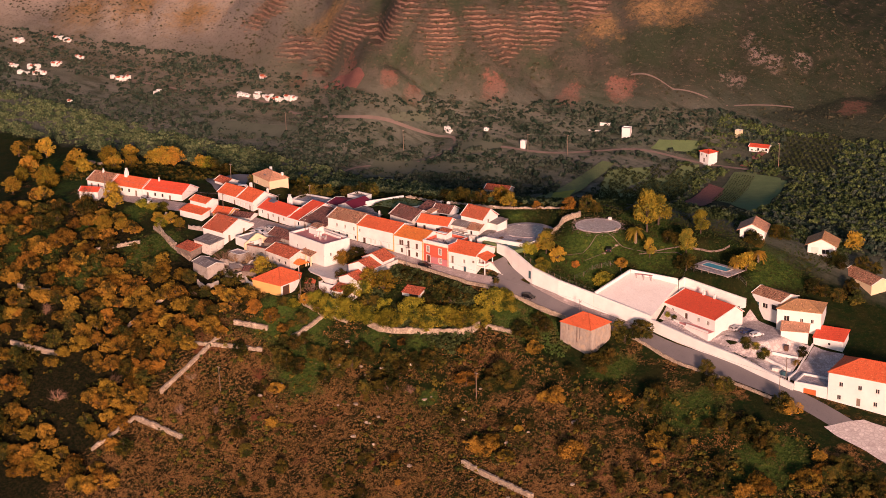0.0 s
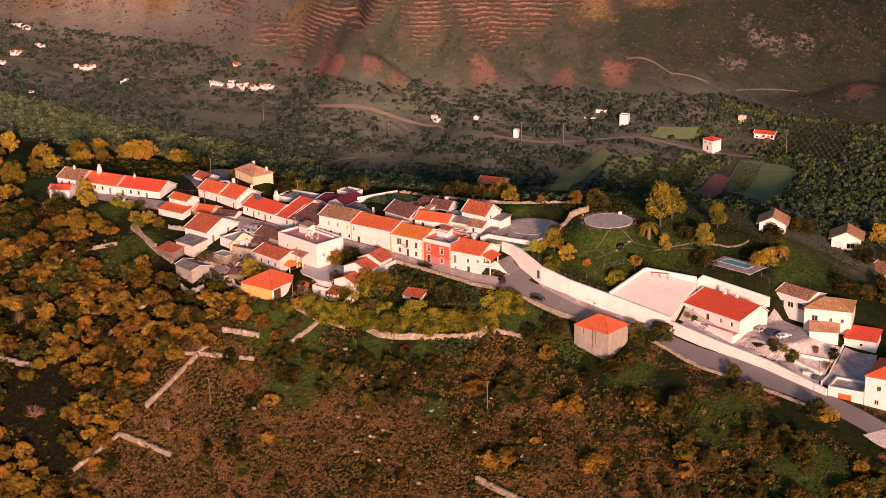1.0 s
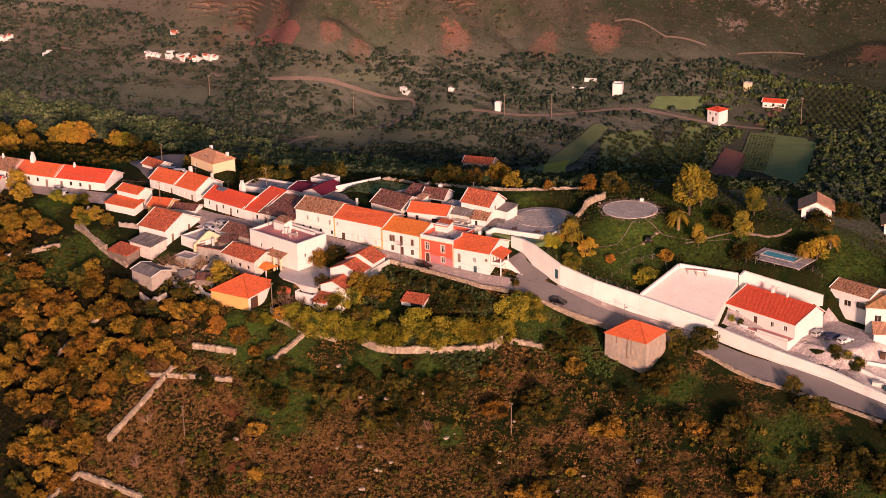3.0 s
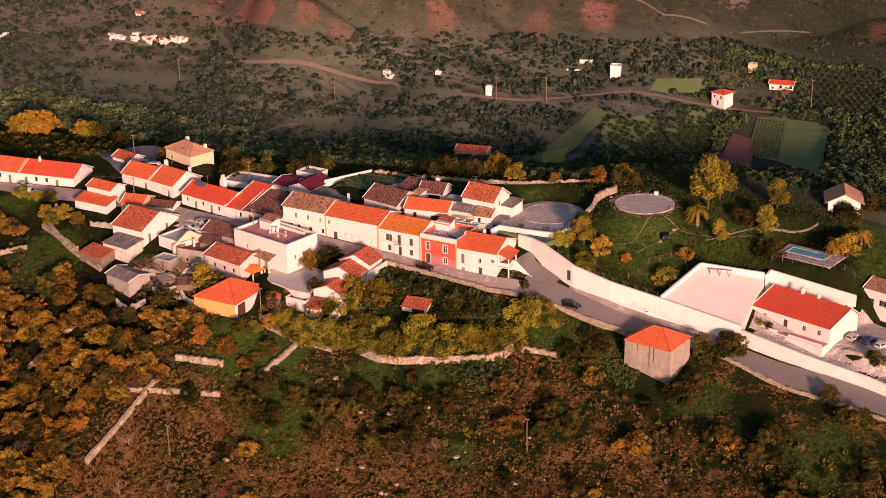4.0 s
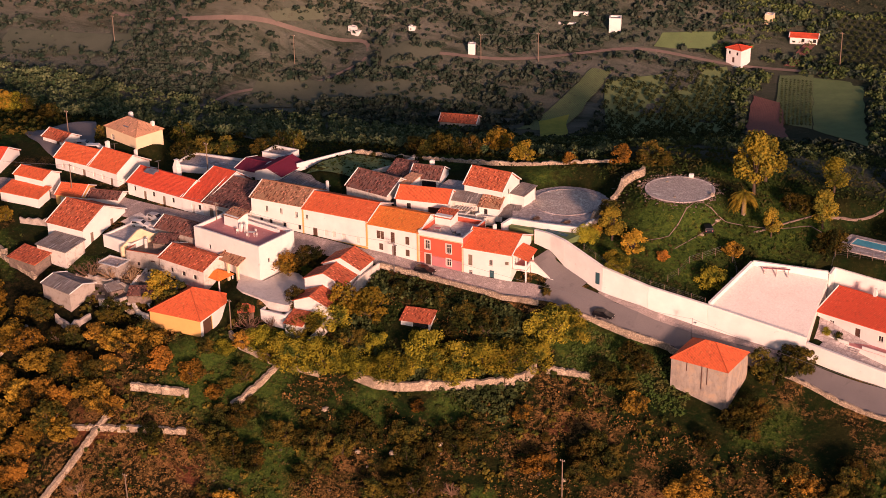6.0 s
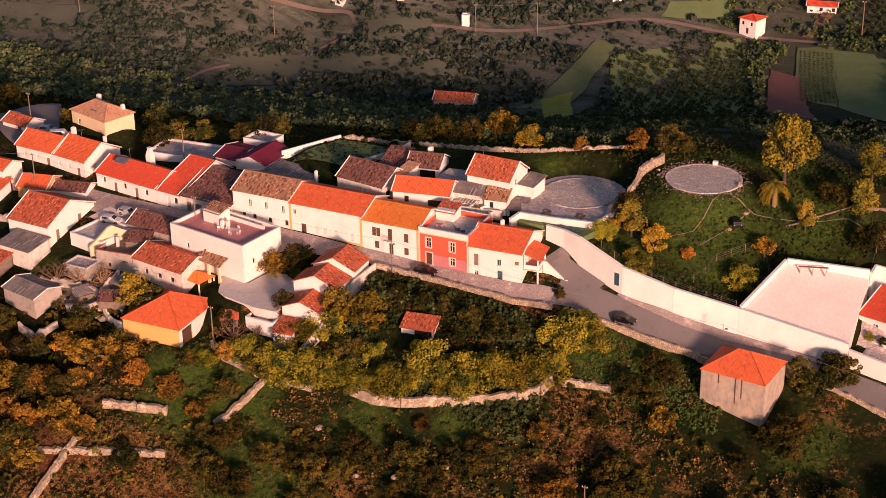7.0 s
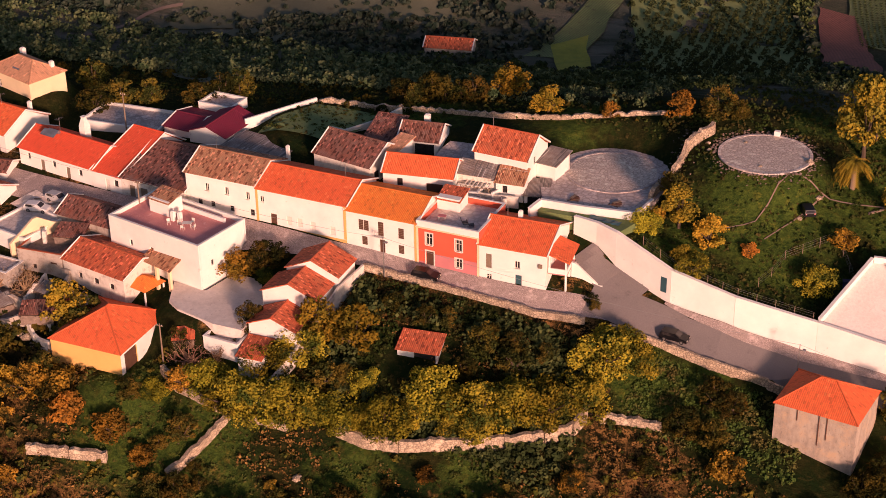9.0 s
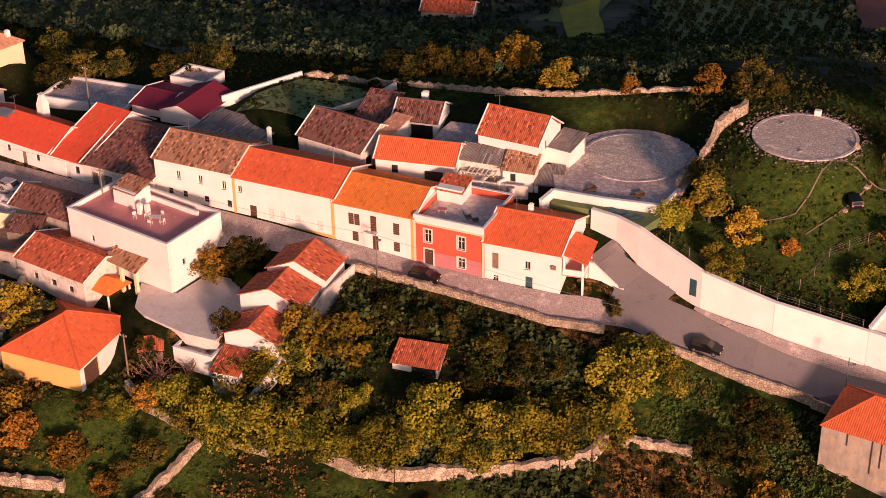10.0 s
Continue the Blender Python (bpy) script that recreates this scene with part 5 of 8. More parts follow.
# open front: dark slabs in the holes stand in for shade within
h = house("shed", "open-fronted white shed with a dark tile roof", (-13.2, 21.0), (-6.8, 22.0), 8.9, 6.4, 6.2, "gable", 1.7, WHITE, T_DARK, {"f": [(0.6, 0.0, 1.3, 2.2, "dark"), (2.6, 0.0, 3.2, 2.2, "dark")]})
chimney(h, 3.2, 5.4, 10.0, 0.9, 1.0)
h = house("shed", "low shed with a weathered brown tile roof", (-18.6, 19.6), (-13.8, 19.9), 8.6, 6.4, 6.2, "mono", 1.6, WHITE, T_DARK)
h = house("house", "white gabled house with a terracotta tile roof", (1.4, 17.6), (10.2, 17.2), 11.0, 7.5, 7.0, "gable", 2.6, WHITE, T_TERRA, {"r": [(2.4, 2.4, 0.8, 1.2, "dark"), (4.6, 0.1, 1.0, 2.2, "door")]})
h = house("shed", "lean-to with a rusty grey sheet roof", (-0.4, 14.4), (6.2, 14.8), 8.4, 2.7, 5.5, "mono", 0.9, OLDWHITE, T_GREY)
h = house("shed", "lean-to with pale patched tiles", (6.4, 14.2), (10.6, 14.6), 8.2, 2.7, 5.5, "mono", 1.2, WHITE, T_OLD, {"f": [(1.0, 1.0, 0.8, 1.2, "dark")]})
h = house("shed", "low shed with a stained slab roof", (10.8, 14.6), (14.2, 15.6), 6.6, 4.5, 5.0, "mono", 0.5, WHITE, T_GREY, {"f": [(0.5, 0.2, 2.4, 1.2, "dark")]})
h = house("outhouse", "small whitewashed outhouse with a slab roof", (0.6, 11.6), (4.4, 12.0), 6.6, 2.4, 4.6, "flat", 0, WHITE, None, parapet=0.25, floor=CONCRETE)
h = house("shed", "white lean-to wing with a grey roof", (10.4, 20.6), (13.6, 20.2), 9.4, 4.6, 7.0, "mono", 0.6, WHITE, T_GREY)

# ---- the right side, across the road ----
h = house("hut", "square plastered store with a red pyramid roof and streaked walls", (55.7, -6.2), (66.9, -7.3), -5.8, 9.2, -12.0, "hip", 2.9, STREAKS, T_ORANGE, category="store", over=0.2)
for u, zb_ in ((6.2, -10.6), (7.3, -9.4), (3.2, -7.6)):
    bm = bmesh.new()
    rod(bm, (u, -0.06, zb_), (u, -0.06, -5.9), 0.07, n=6)
    part("downpipe", bm, RUST, h, "rusty rainwater pipe")
h = house("house", "long white house with a red roof and two chimneys", (75.9, 18.5), (95.2, 13.8), -2.9, 11.5, -6.3, "gable", 2.2, WHITE, T_RED, {
    "f": [(2.6, 1.2, 1.0, 1.2, "window"), (8.0, 0.0, 1.1, 2.4, "door"), (12.8, 1.1, 1.0, 1.2, "window"), (16.6, 1.1, 1.0, 1.2, "window")]}, ridge=0.72)
chimney(h, 7.4, 8.4, -0.7, 0.7, 1.5, "cone")
chimney(h, 11.6, 8.4, -0.7, 0.6, 1.3, "cone")
block("terrace", 0.0, -2.6, -11.5, 19.7, -0.02, -6.5, WHITE, h, "raised white terrace")
block("terrace_floor", 0.1, -2.5, -6.496, 19.6, -0.03, -6.4, PINKFLOOR, h)
for i in range(6):
    block("step", 8.6, -2.62 - (i + 1) * 0.35, -11.5, 10.6, -2.62 - i * 0.35 - 0.002, -6.7 - i * 0.30, CONCRETE, h)
block("terrace_rail", 11.0, -2.6, -6.396, 19.6, -2.4, -5.8, WHITE, h)
block("terrace_rail", 0.0, -2.6, -6.396, 8.2, -2.4, -5.8, WHITE, h)
h = house("house", "white house with an old brown roof and arched window", (96.6, 33.0), (107.0, 30.6), 0.2, 7.5, -4.2, "gable", 1.3, WHITE, T_OLD, {"f": [(1.4, 0.0, 1.2, 2.2, "blue"), (3.8, 0.9, 2.0, 1.5, "window"), (7.2, 1.2, 2.6, 1.6, "dark")]})
h = house("house", "white house with an ochre hip roof", (107.4, 27.6), (119.4, 31.2), -0.8, 9.0, -5.4, "hip", 2.0, WHITE, T_OCHRE, {"f": [(2.0, 1.1, 1.6, 1.6, "window"), (6.6, 1.2, 0.9, 1.1, "window"), (9.6, 1.2, 0.9, 1.1, "window")]})
h = house("shed", "white annexe with a lean-to pinkish tile roof", (111.0, 23.4), (118.0, 26.3), -5.4, 4.4, -8.0, "mono", 1.1, WHITE, T_PALE)
h = house("house", "white block with a red lean-to roof", (119.2, 27.4), (127.6, 28.8), -6.8, 5.6, -11.0, "mono", 1.5, WHITE, T_RED, {"f": [(4.2, 2.4, 0.7, 0.7, "dark")]})
h = house("house", "tall white house with an orange hip roof and garden steps", (133.8, 7.0), (156.0, 9.4), -7.2, 13, -15.8, "hip", 3.0, WHITE, T_ORANGE, {
    "f": [(3.0, 5.0, 1.1, 1.3, "window"), (8.2, 5.0, 1.1, 1.3, "window"), (13.0, 5.0, 1.1, 1.3, "window"), (2.6, 1.2, 1.1, 1.3, "window"), (8.0, 0.4, 1.1, 2.2, "grey"), (12.6, 1.2, 1.1, 1.3, "window")]})
h = house("house", "white garden wall block with an orange garage door", (124.4, 6.0), (133.6, 7.0), -12.4, 7, -16.0, "flat", 0, WHITE, None, {"f": [(2.6, 0.1, 3.6, 2.6, "orange")]}, parapet=0.5, floor=CONCRETE)
h = house("chalet", "wooden-fronted chalet with a pale shingle gable roof", (80.6, 53.8), (87.6, 56.4), 11.6, 7.0, 8.4, "cross", 1.9, WHITE, T_PALE, {"f": [(1.2, 0.3, 4.6, 1.9, "dark")]}, over=0.9, group="park chalets", category="chalet")
h = house("chalet", "white chalet with a brown gable roof and veranda", (100.2, 60.2), (107.8, 63.0), 8.8, 7.0, 5.4, "cross", 1.9, WHITE, T_OCHRE, {"f": [(1.0, 0.2, 2.2, 2.2, "white"), (4.2, 0.4, 2.2, 1.5, "window")]}, over=0.9, group="park chalets", category="chalet")
h = house("house", "long tiled farm building with a white end wall", (112.0, 60.0), (124.0, 54.0), 2.0, 7.0, -1.5, "gable", 1.6, CREAM, T_OLD)

# ---- farms in the valley ----
far = "valley farms"
house("farmhouse", "white two-storey farmhouse with a red roof", (15.6, 143.0), (20.0, 141.7), 7.0, 4.4, 3.2, "hip", 0.8, WHITE, T_RED, {"f": [(0.6, 2.2, 0.7, 0.9, "dark"), (3.0, 2.2, 0.7, 0.9, "dark"), (1.8, 0.1, 0.8, 1.5, "door")]}, group=far)
house("farmhouse", "low white farmhouse with a pinkish roof", (28.6, 156.4), (35.6, 157.8), 7.8, 4, 5.9, "gable", 0.6, WHITE, T_RED, {"f": [(3.0, 0.6, 0.8, 1.0, "dark"), (6.0, 0.6, 0.8, 1.0, "dark")]}, group=far)
house("barn", "ruined tiled barn in the scrub", (-38.6, 83.4), (-29.6, 85.4), -2.4, 5.0, -5.0, "gable", 1.2, GREYWALL, T_TERRA, {"f": [(3.0, 0.1, 1.0, 1.6, "door")]}, group=far, category="barn")
house("tower", "slender white tower in the valley", (-48.6, 119.6), (-46.8, 120.2), 6.0, 1.8, 2.2, "flat", 0, WHITE, None, parapet=0.3, group=far, category="tower")
house("farmhouse", "white stepped farmhouse with terraces", (-31.0, 139.6), (-26.6, 141.2), 8.6, 4, 5.8, "flat", 0, WHITE, None, {"f": [(1.6, 0.6, 0.8, 1.0, "dark")]}, parapet=0.4, group=far)
house("farmhouse", "white upper block of a stepped farmhouse", (-28.4, 143.4), (-24.4, 144.6), 11.0, 4, 7.6, "flat", 0, WHITE, None, parapet=0.4, group=far)
house("farmhouse", "small white cube house in the valley", (-16.6, 140.4), (-13.6, 141.4), 11.4, 3, 8.4, "flat", 0, WHITE, None, parapet=0.3, group=far)
house("shed", "small cream store in the valley", (20.0, 161.0), (22.2, 161.0), 11.6, 2, 9.8, "flat", 0, CREAM, None, parapet=0.2, group=far)

# ---- walls, terraces and ground works ----
w = long_wall("road_wall", [(20.2, 11.3), (24.0, 10.6), (27.5, 9.4), (36.6, 6.9), (46.0, 6.9), (57.4, 8.7)], 0.5, WHITE, "tall whitewashed retaining wall along the road", tops=[6.6, 6.6, 6.3, 3.4, 1.2, -1.2], coping=WHITE)
block("gate", 0, -0.45, -3.6, 1.0, 0.05, -1.2, BLUEDOOR, w, "green gate in the white wall", m=pose(14.9, -3.83, 3.2, 0, 0, -14))
long_wall("road_wall", [(57.45, 8.75), (76.4, 9.9)], 0.5, WHITE, "whitewashed front wall of the sloping white yard", tops=[-1.2, -4.5], coping=WHITE)
long_wall("road_wall", [(76.5, 10.0), (92.0, 8.6), (106.0, 8.2), (124.2, 5.8)], 0.5, WHITE, "whitewashed wall between road and gardens", tops=[-5.6, -7.8, -9.6, -12.8], coping=WHITE)
long_wall("yard_wall", [(57.45, 9.2), (61.6, 21.6)], 0.4, WHITE, "whitewashed side wall of the sloping yard", tops=[-0.9, 3.4], coping=WHITE)
long_wall("yard_wall", [(61.8, 21.8), (75.4, 26.4)], 0.4, WHITE, "whitewashed back wall of the sloping yard", tops=[3.5, 2.0], coping=WHITE)
long_wall("yard_wall", [(75.6, 26.8), (75.8, 29.4), (95.4, 31.5)], 0.35, WHITE, "whitewashed wall behind the long house", tops=[1.3, 1.7, -1.6], coping=WHITE)
c = [(57.6, 9.0, -1.75), (76.2, 10.2, -5.0), (75.4, 26.2, 0.4), (61.7, 21.6, 2.7)]
V, F = [], []
for j in range(9):
    for i in range(9):
        a, b_ = i / 8, j / 8
        q = [(c[0][k] * (1 - a) + c[1][k] * a) * (1 - b_) + (c[3][k] * (1 - a) + c[2][k] * a) * b_ for k in range(3)]
        V.append(q)
for j in range(8):
    for i in range(8):
        k = j * 9 + i
        F.append((k, k + 1, k + 10, k + 9))
n0 = len(V)
V += [(x, y, z - 7) for x, y, z in (V[0], V[8], V[80], V[72])]
F += [(0, n0, n0 + 1, 8), (8, n0 + 1, n0 + 2, 80), (80, n0 + 2, n0 + 3, 72), (72, n0 + 3, n0, 0)]
solid("yard", V, F, YARDWHITE)
tagged(bpy.data.objects["yard"], "white sloping concrete rain-catchment yard", "yard", kind="structure")
b1 = thing("bench", pose(64.0, 21.0, 2.4, 0, 0, 16), "long wine-red bench by the yard wall", "bench")
block("seat", 0, -0.3, 0.4, 5.2, 0.3, 0.48, DADO, b1)
for x in (0.3, 2.5, 4.8):
    block("leg", x, -0.2, -1.2, x + 0.15, 0.2, 0.398, CONCRETE, b1)
patch("drive", [(76.6, 11.2), (111.0, 9.0), (112.0, 15.0), (76.4, 19.0)], CONCRETE, 0.22, "pale gravel drive in front of the long house", "drive")
patch("parking", [(93.0, 15.5), (112.0, 14.0), (111.0, 28.0), (97.0, 31.0)], CONCRETE, 0.25, "grey gravel parking yard", "yard")
patch("upper_yard", [(-120, 22), (-100, 10), (-91, 14), (-108, 36)], ASPHALT, 0.2, "grey asphalt yard above the houses", "yard")
patch("white_yard", [(-68.5, -7.0), (-58.6, -9.0), (-58.0, -5.4), (-66.0, -3.0)], PALEFLOOR, 0.25, "pale rubble-strewn yard below the street", "yard")
patch("forecourt", [(138, -4.5), (162, -9.5), (162, 4.5), (146, 4.2)], PALEFLOOR, 0.2, "pale cobbled forecourt beside the road", "forecourt")


def disc(name, x, y, z, r, h, top, side, label):
    D = thing(name, pose(x, y, z), label, "threshing floor")
    n = 56
    rnd = random.Random(5)
    V = [(0, 0, 0)] + [(math.cos(6.28319 * k / n) * (r - 0.45), math.sin(6.28319 * k / n) * (r - 0.45), 0) for k in range(n)]
    solid("paving", V, [(0, k + 1, (k + 1) % n + 1) for k in range(n)], top, D)
    for k in range(n):
        a0, a1 = 6.28319 * (k + 0.04) / n, 6.28319 * (k + 0.96) / n
        zt = 0.06 + rnd.uniform(-0.03, 0.03)
        V = [(math.cos(a) * q, math.sin(a) * q, zz) for zz in (-h, zt) for a in (a0, a1) for q in (r - 0.45, r)]
        solid("kerb_stone", V, [(0, 1, 3, 2), (4, 6, 7, 5), (0, 4, 5, 1), (2, 3, 7, 6), (1, 5, 7, 3), (0, 2, 6, 4)], side, D)
    return D


d_ = disc("threshing_floor", 41.9, 34.5, 10.58, 7.1, 1.2, THRESH, PALEFLOOR, "round stone-paved threshing floor with a raised kerb")
bm = bmesh.new()
box(bm, -0.45, 6.4, 0.17, 0.45, 7.1, 0.95, 0.04)
part("marker_stone", bm, WHITE, d_, "white marker stone")
V = [(14.4, 13.0), (21.0, 13.4), (28.2, 14.4), (29.6, 20.0), (31.0, 33.0), (29.0, 36.4), (20.0, 36.0), (12.8, 33.6), (10.6, 27.0), (11.0, 20.4)]
solid("courtyard", [(x, y, 7.0) for x, y in V] + [(x, y, 2.5) for x, y in V], [tuple(range(10))] + [(i, i + 10, (i + 1) % 10 + 10, (i + 1) % 10) for i in range(10)], CONCRETE)
tagged(bpy.data.objects["courtyard"], "stained grey concrete drying yard", "yard", kind="structure")
disc("threshing_floor", 20.6, 26.4, 7.09, 7.2, 0.3, THRESH, CONCRETE, "old round concrete threshing floor in the yard")
long_wall("courtyard_wall", [(13.6, 9.8), (14.2, 12.8), (21.0, 13.15), (28.4, 14.2)], 0.4, WHITE, "low whitewashed courtyard wall", tops=[7.2, 7.4, 7.4, 7.4], coping=WHITE)
long_wall("courtyard_wall", [(28.6, 14.6), (29.2, 19.8)], 0.4, WHITE, "low whitewashed courtyard wall", tops=[7.4, 7.3])
for x, y, a, lab in ((24.6, 16.2, 12, "dark folded tarpaulin heap on the yard"), (18.4, 15.4, 40, "pile of broken boards on the yard")):
    hp = thing("rubbish_heap", pose(x, y, 7.0, 0, 0, a), lab, "heap")
    for i in range(5):
        block("board", -0.9 + 0.2 * i, -0.5 + 0.15 * i, 0.05 * i, 0.8 + 0.1 * i, -0.2 + 0.2 * i, 0.05 * i + 0.045, (WOOD, GREYWOOD, RUST)[i % 3], hp, m=Matrix.Rotation(0.3 * i - 0.5, 4, "Z"))
V = [(14.4, 11.4), (20.2, 11.6), (24.0, 10.9), (27.8, 9.8), (29.0, 13.8), (21.0, 12.9), (14.4, 12.5)]
solid("garden_bed", [(x, y, 6.3) for x, y in V] + [(x, y, 1.0) for x, y in V], [tuple(range(7))] + [(i, i + 7, (i + 1) % 7 + 7, (i + 1) % 7) for i in range(7)], MEADOW)
tagged(bpy.data.objects["garden_bed"], "weedy green bed between white walls", "garden", kind="structure")
long_wall("rubble_wall", [(28.6, 20.0), (29.4, 27.0), (30.6, 33.0), (32.6, 38.5)], 0.7, STONE, "crumbling rubble wall beside the drying yard", height=1.5, rough=0.25)
long_wall("garden_wall", [(-41.0, 20.5), (-34.4, 30.0), (-33.6, 31.5)], 0.35, WHITE, "whitewashed garden wall behind the village", tops=[7.6, 8.3, 8.3])
long_wall("garden_wall", [(-33.4, 31.8), (-12.0, 35.0), (8.0, 37.0), (24.0, 42.0)], 0.5, STONE, "dry stone wall at the village edge", height=0.8, rough=0.2, step=1.0)
long_wall("garden_wall", [(-24.4, 20.0), (-19.6, 27.0), (-18.4, 32.6)], 0.35, OLDWHITE, "weathered white wall across the back gardens", tops=[8.2, 8.7, 8.7])
patch("garden_lawn", [(-38.0, 19.0), (-22.5, 18.0), (-20.0, 31.0), (-33.0, 30.0)], MEADOW, 0.3, "green back garden grass", "garden")
patch("garden_yard", [(-7.0, 17.6), (1.2, 18.0), (1.0, 25.0), (-6.0, 24.0)], CONCRETE, 0.9, "grey slab yard behind the houses", "yard")

long_wall("street_wall", [(-7.0, -3.9), (0.0, -3.7), (10.0, -3.7), (20.0, -3.6), (27.0, -2.2)], 0.5, STONE, "low rubble wall along the lower side of the street", height=0.9, rough=0.08, sink=3.0)
long_wall("street_wall", [(30.5, -1.4), (38.0, -0.4), (45.0, -0.4), (53.0, 0.2), (55.4, 1.4)], 0.45, STONE, "low reddish rubble wall beside the road", height=0.8, rough=0.08, sink=2.5)
long_wall("street_wall", [(70.0, 2.6), (80.0, 2.6), (92.0, 1.6), (106.0, 1.2), (122.0, -0.4)], 0.45, STONE, "low stone wall on the downhill side of the road", height=0.7, rough=0.1, sink=2.0)
long_wall("boundary_wall", [(-6.6, -4.6), (-7.3, -11.0), (-8.0, -16.0), (-8.7, -21.5), (-11.6, -30.0)], 0.3, OLDWHITE, "stepped whitewashed wall beside the gable houses", tops=[0.7, 0.2, -2.0, -4.6, -9.4])
long_wall("curved_wall", [(0.4, -27.6), (5.0, -28.0), (10.0, -27.2), (16.5, -24.6), (23.0, -21.4), (27.6, -18.6), (30.6, -16.0), (31.8, -13.6)], 0.7, STONE, "curved dry stone retaining wall below the garden", height=1.9, rough=0.16, sink=1.6)
stone_walls = (([(-216.0, 39.8), (-204.0, 38.4), (-192.3, 35.5), (-186.0, 40.0)], 0.8), ([(-104.5, -10.5), (-101.0, -17.5), (-95.0, -21.0), (-86.0, -24.0)], 1.3), ([(-47.0, -97.5), (-43.6, -83.4)], 1.0), ([(-43.2, -83.2), (-34.0, -82.6), (-24.8, -82.0)], 1.3), ([(-42.6, -73.4), (-40.8, -62.0), (-39.6, -50.8)], 1.2), ([(-39.0, -45.0), (-33.0, -43.2), (-28.0, -41.6)], 1.4),
               ([(-49.0, -57.6), (-37.0, -53.0), (-24.6, -47.8)], 0.9), ([(-104.0, -80.0), (-94.0, -78.6), (-84.4, -77.0)], 1.3), ([(-124.0, -60.0), (-110.0, -58.4), (-99.0, -58.0)], 1.3), ([(-71.6, -61.8), (-69.6, -50.0), (-67.6, -40.0)], 0.9),
               ([(-19.2, -40.2), (-16.6, -35.0), (-14.6, -30.4), (-23.6, -29.6), (-27.0, -28.0)], 1.2), ([(33.6, -12.9), (37.6, -11.6), (41.6, -10.7)], 1.0), ([(-102.0, -18.6), (-95.0, -21.0), (-87.6, -24.4), (-75.0, -28.0)], 0.8),
               ([(57.0, -55.2), (69.0, -56.4), (82.0, -57.4)], 1.2), ([(-118.0, -40.0), (-108.0, -33.0), (-100.0, -27.0)], 0.9), ([(-6.0, -29.4), (-12.0, -30.0)], 1.0))
for pts, hh in stone_walls:
    long_wall("field_wall", pts, 0.75, STONE, "pale dry stone field wall", height=hh, rough=0.18, sink=1.2, step=1.2)
st = thing("garden_steps", pose(-26.8, -29.4, -11.4, 0, 0, 20), "short flight of stone steps between low walls", "steps")
for i in range(7):
    block("step", -0.8, -i * 0.4 - 0.4, -2.5 - i * 0.02, 0.8, -i * 0.4 - 0.002, 0.4 - i * 0.3, STONE, st, bev=0.02)

# cobbled verge below the white wall, and the bare earth at its foot
ribbon("verge", [(36, 6.3), (42, 5.7), (48, 5.8), (57, 7.4), (66, 8.3), (76, 9.0)], lambda u: 0.5 + 1.5 * math.sin(u * 3.14159), COBBLE, 0.17, "pale cobbled verge below the white wall", "verge")
# pool and its patio
pl = thing("swimming_pool", pose(73.6, 30.8, -0.85, 0, 0, -8), "blue swimming pool in a stone-edged patio", "pool")
block("patio", 0, 4.2, -2.0, 14.4, 12.4, 4.3, CONCRETE, pl, "rough stone patio", 0.03)
bm = bmesh.new()
for x0, y0, x1, y1 in ((1.6, 7.2, 11.4, 7.6), (1.6, 10.6, 11.4, 11.0), (1.6, 7.602, 2.0, 10.598), (11.0, 7.602, 11.4, 10.598)):
    box(bm, x0, y0, 4.304, x1, y1, 4.45, 0.02)
part("pool_edge", bm, PALEFLOOR, pl, "pale pool edging")
block("water", 2.0, 7.6, 4.304, 11.0, 10.6, 4.38, WATER, pl, "clear blue water")
long_wall("park_wall", [(58.6, 31.6), (64.0, 36.6), (73.0, 44.8), (80.0, 49.0)], 0.25, RUBBLE, "low stone edging of the park path", height=0.2, rough=0.05)
ribbon("path", [(44, 28), (50, 30.5), (56, 32), (64, 35), (72, 40)], 0.2, TRACK, 0.14, "thin pale garden path", "path")
ribbon("path", [(46, 21), (50, 27), (52, 31)], 0.15, TRACK, 0.14, "thin pale garden path", "path")
ribbon("path", [(47.5, 30), (46, 27), (44, 23), (40, 20)], 0.15, TRACK, 0.14, "thin pale garden path", "path")


def mesh_fence(pts, label):
    W = thing("fence", pose(pts[0][0], pts[0][1], 0), label, "fence")
    ox, oy = pts[0]
    for i in range(len(pts) - 1):
        a, b_ = Vector(pts[i]), Vector(pts[i + 1])
        n = max(1, int((b_ - a).length / 2.2))
        prev = None
        for k in range(n + 1):
            p = a.lerp(b_, k / n)
            z = float(land(p.x, p.y))
            if k < n or i == len(pts) - 2:
                bm = bmesh.new()
                rod(bm, (p.x - ox, p.y - oy, z - 0.3), (p.x - ox, p.y - oy, z + 1.5), 0.05, n=5)
                part("post", bm, GREYWOOD, W)
            if prev:
                bm = bmesh.new()
                for hgt in (0.35, 0.75, 1.15, 1.45):
                    rod(bm, (prev[0], prev[1], prev[2] + hgt), (p.x - ox, p.y - oy, z + hgt), 0.012, n=3)
                part("wire_panel", bm, METAL, W)
            prev = (p.x - ox, p.y - oy, z)
    return W


mesh_fence([(31, 10.6), (37, 8.2), (46, 8.0), (56.5, 9.6)], "wire fence along the top of the road wall")
mesh_fence([(47.5, 13.4), (49.6, 19.6), (55.6, 25.6), (60.0, 20.0)], "wire and post fence of a garden pen")
mesh_fence([(62.0, 22.8), (74.6, 28.2), (75.2, 31.6), (94.0, 33.8)], "green wire fence behind the white yard")

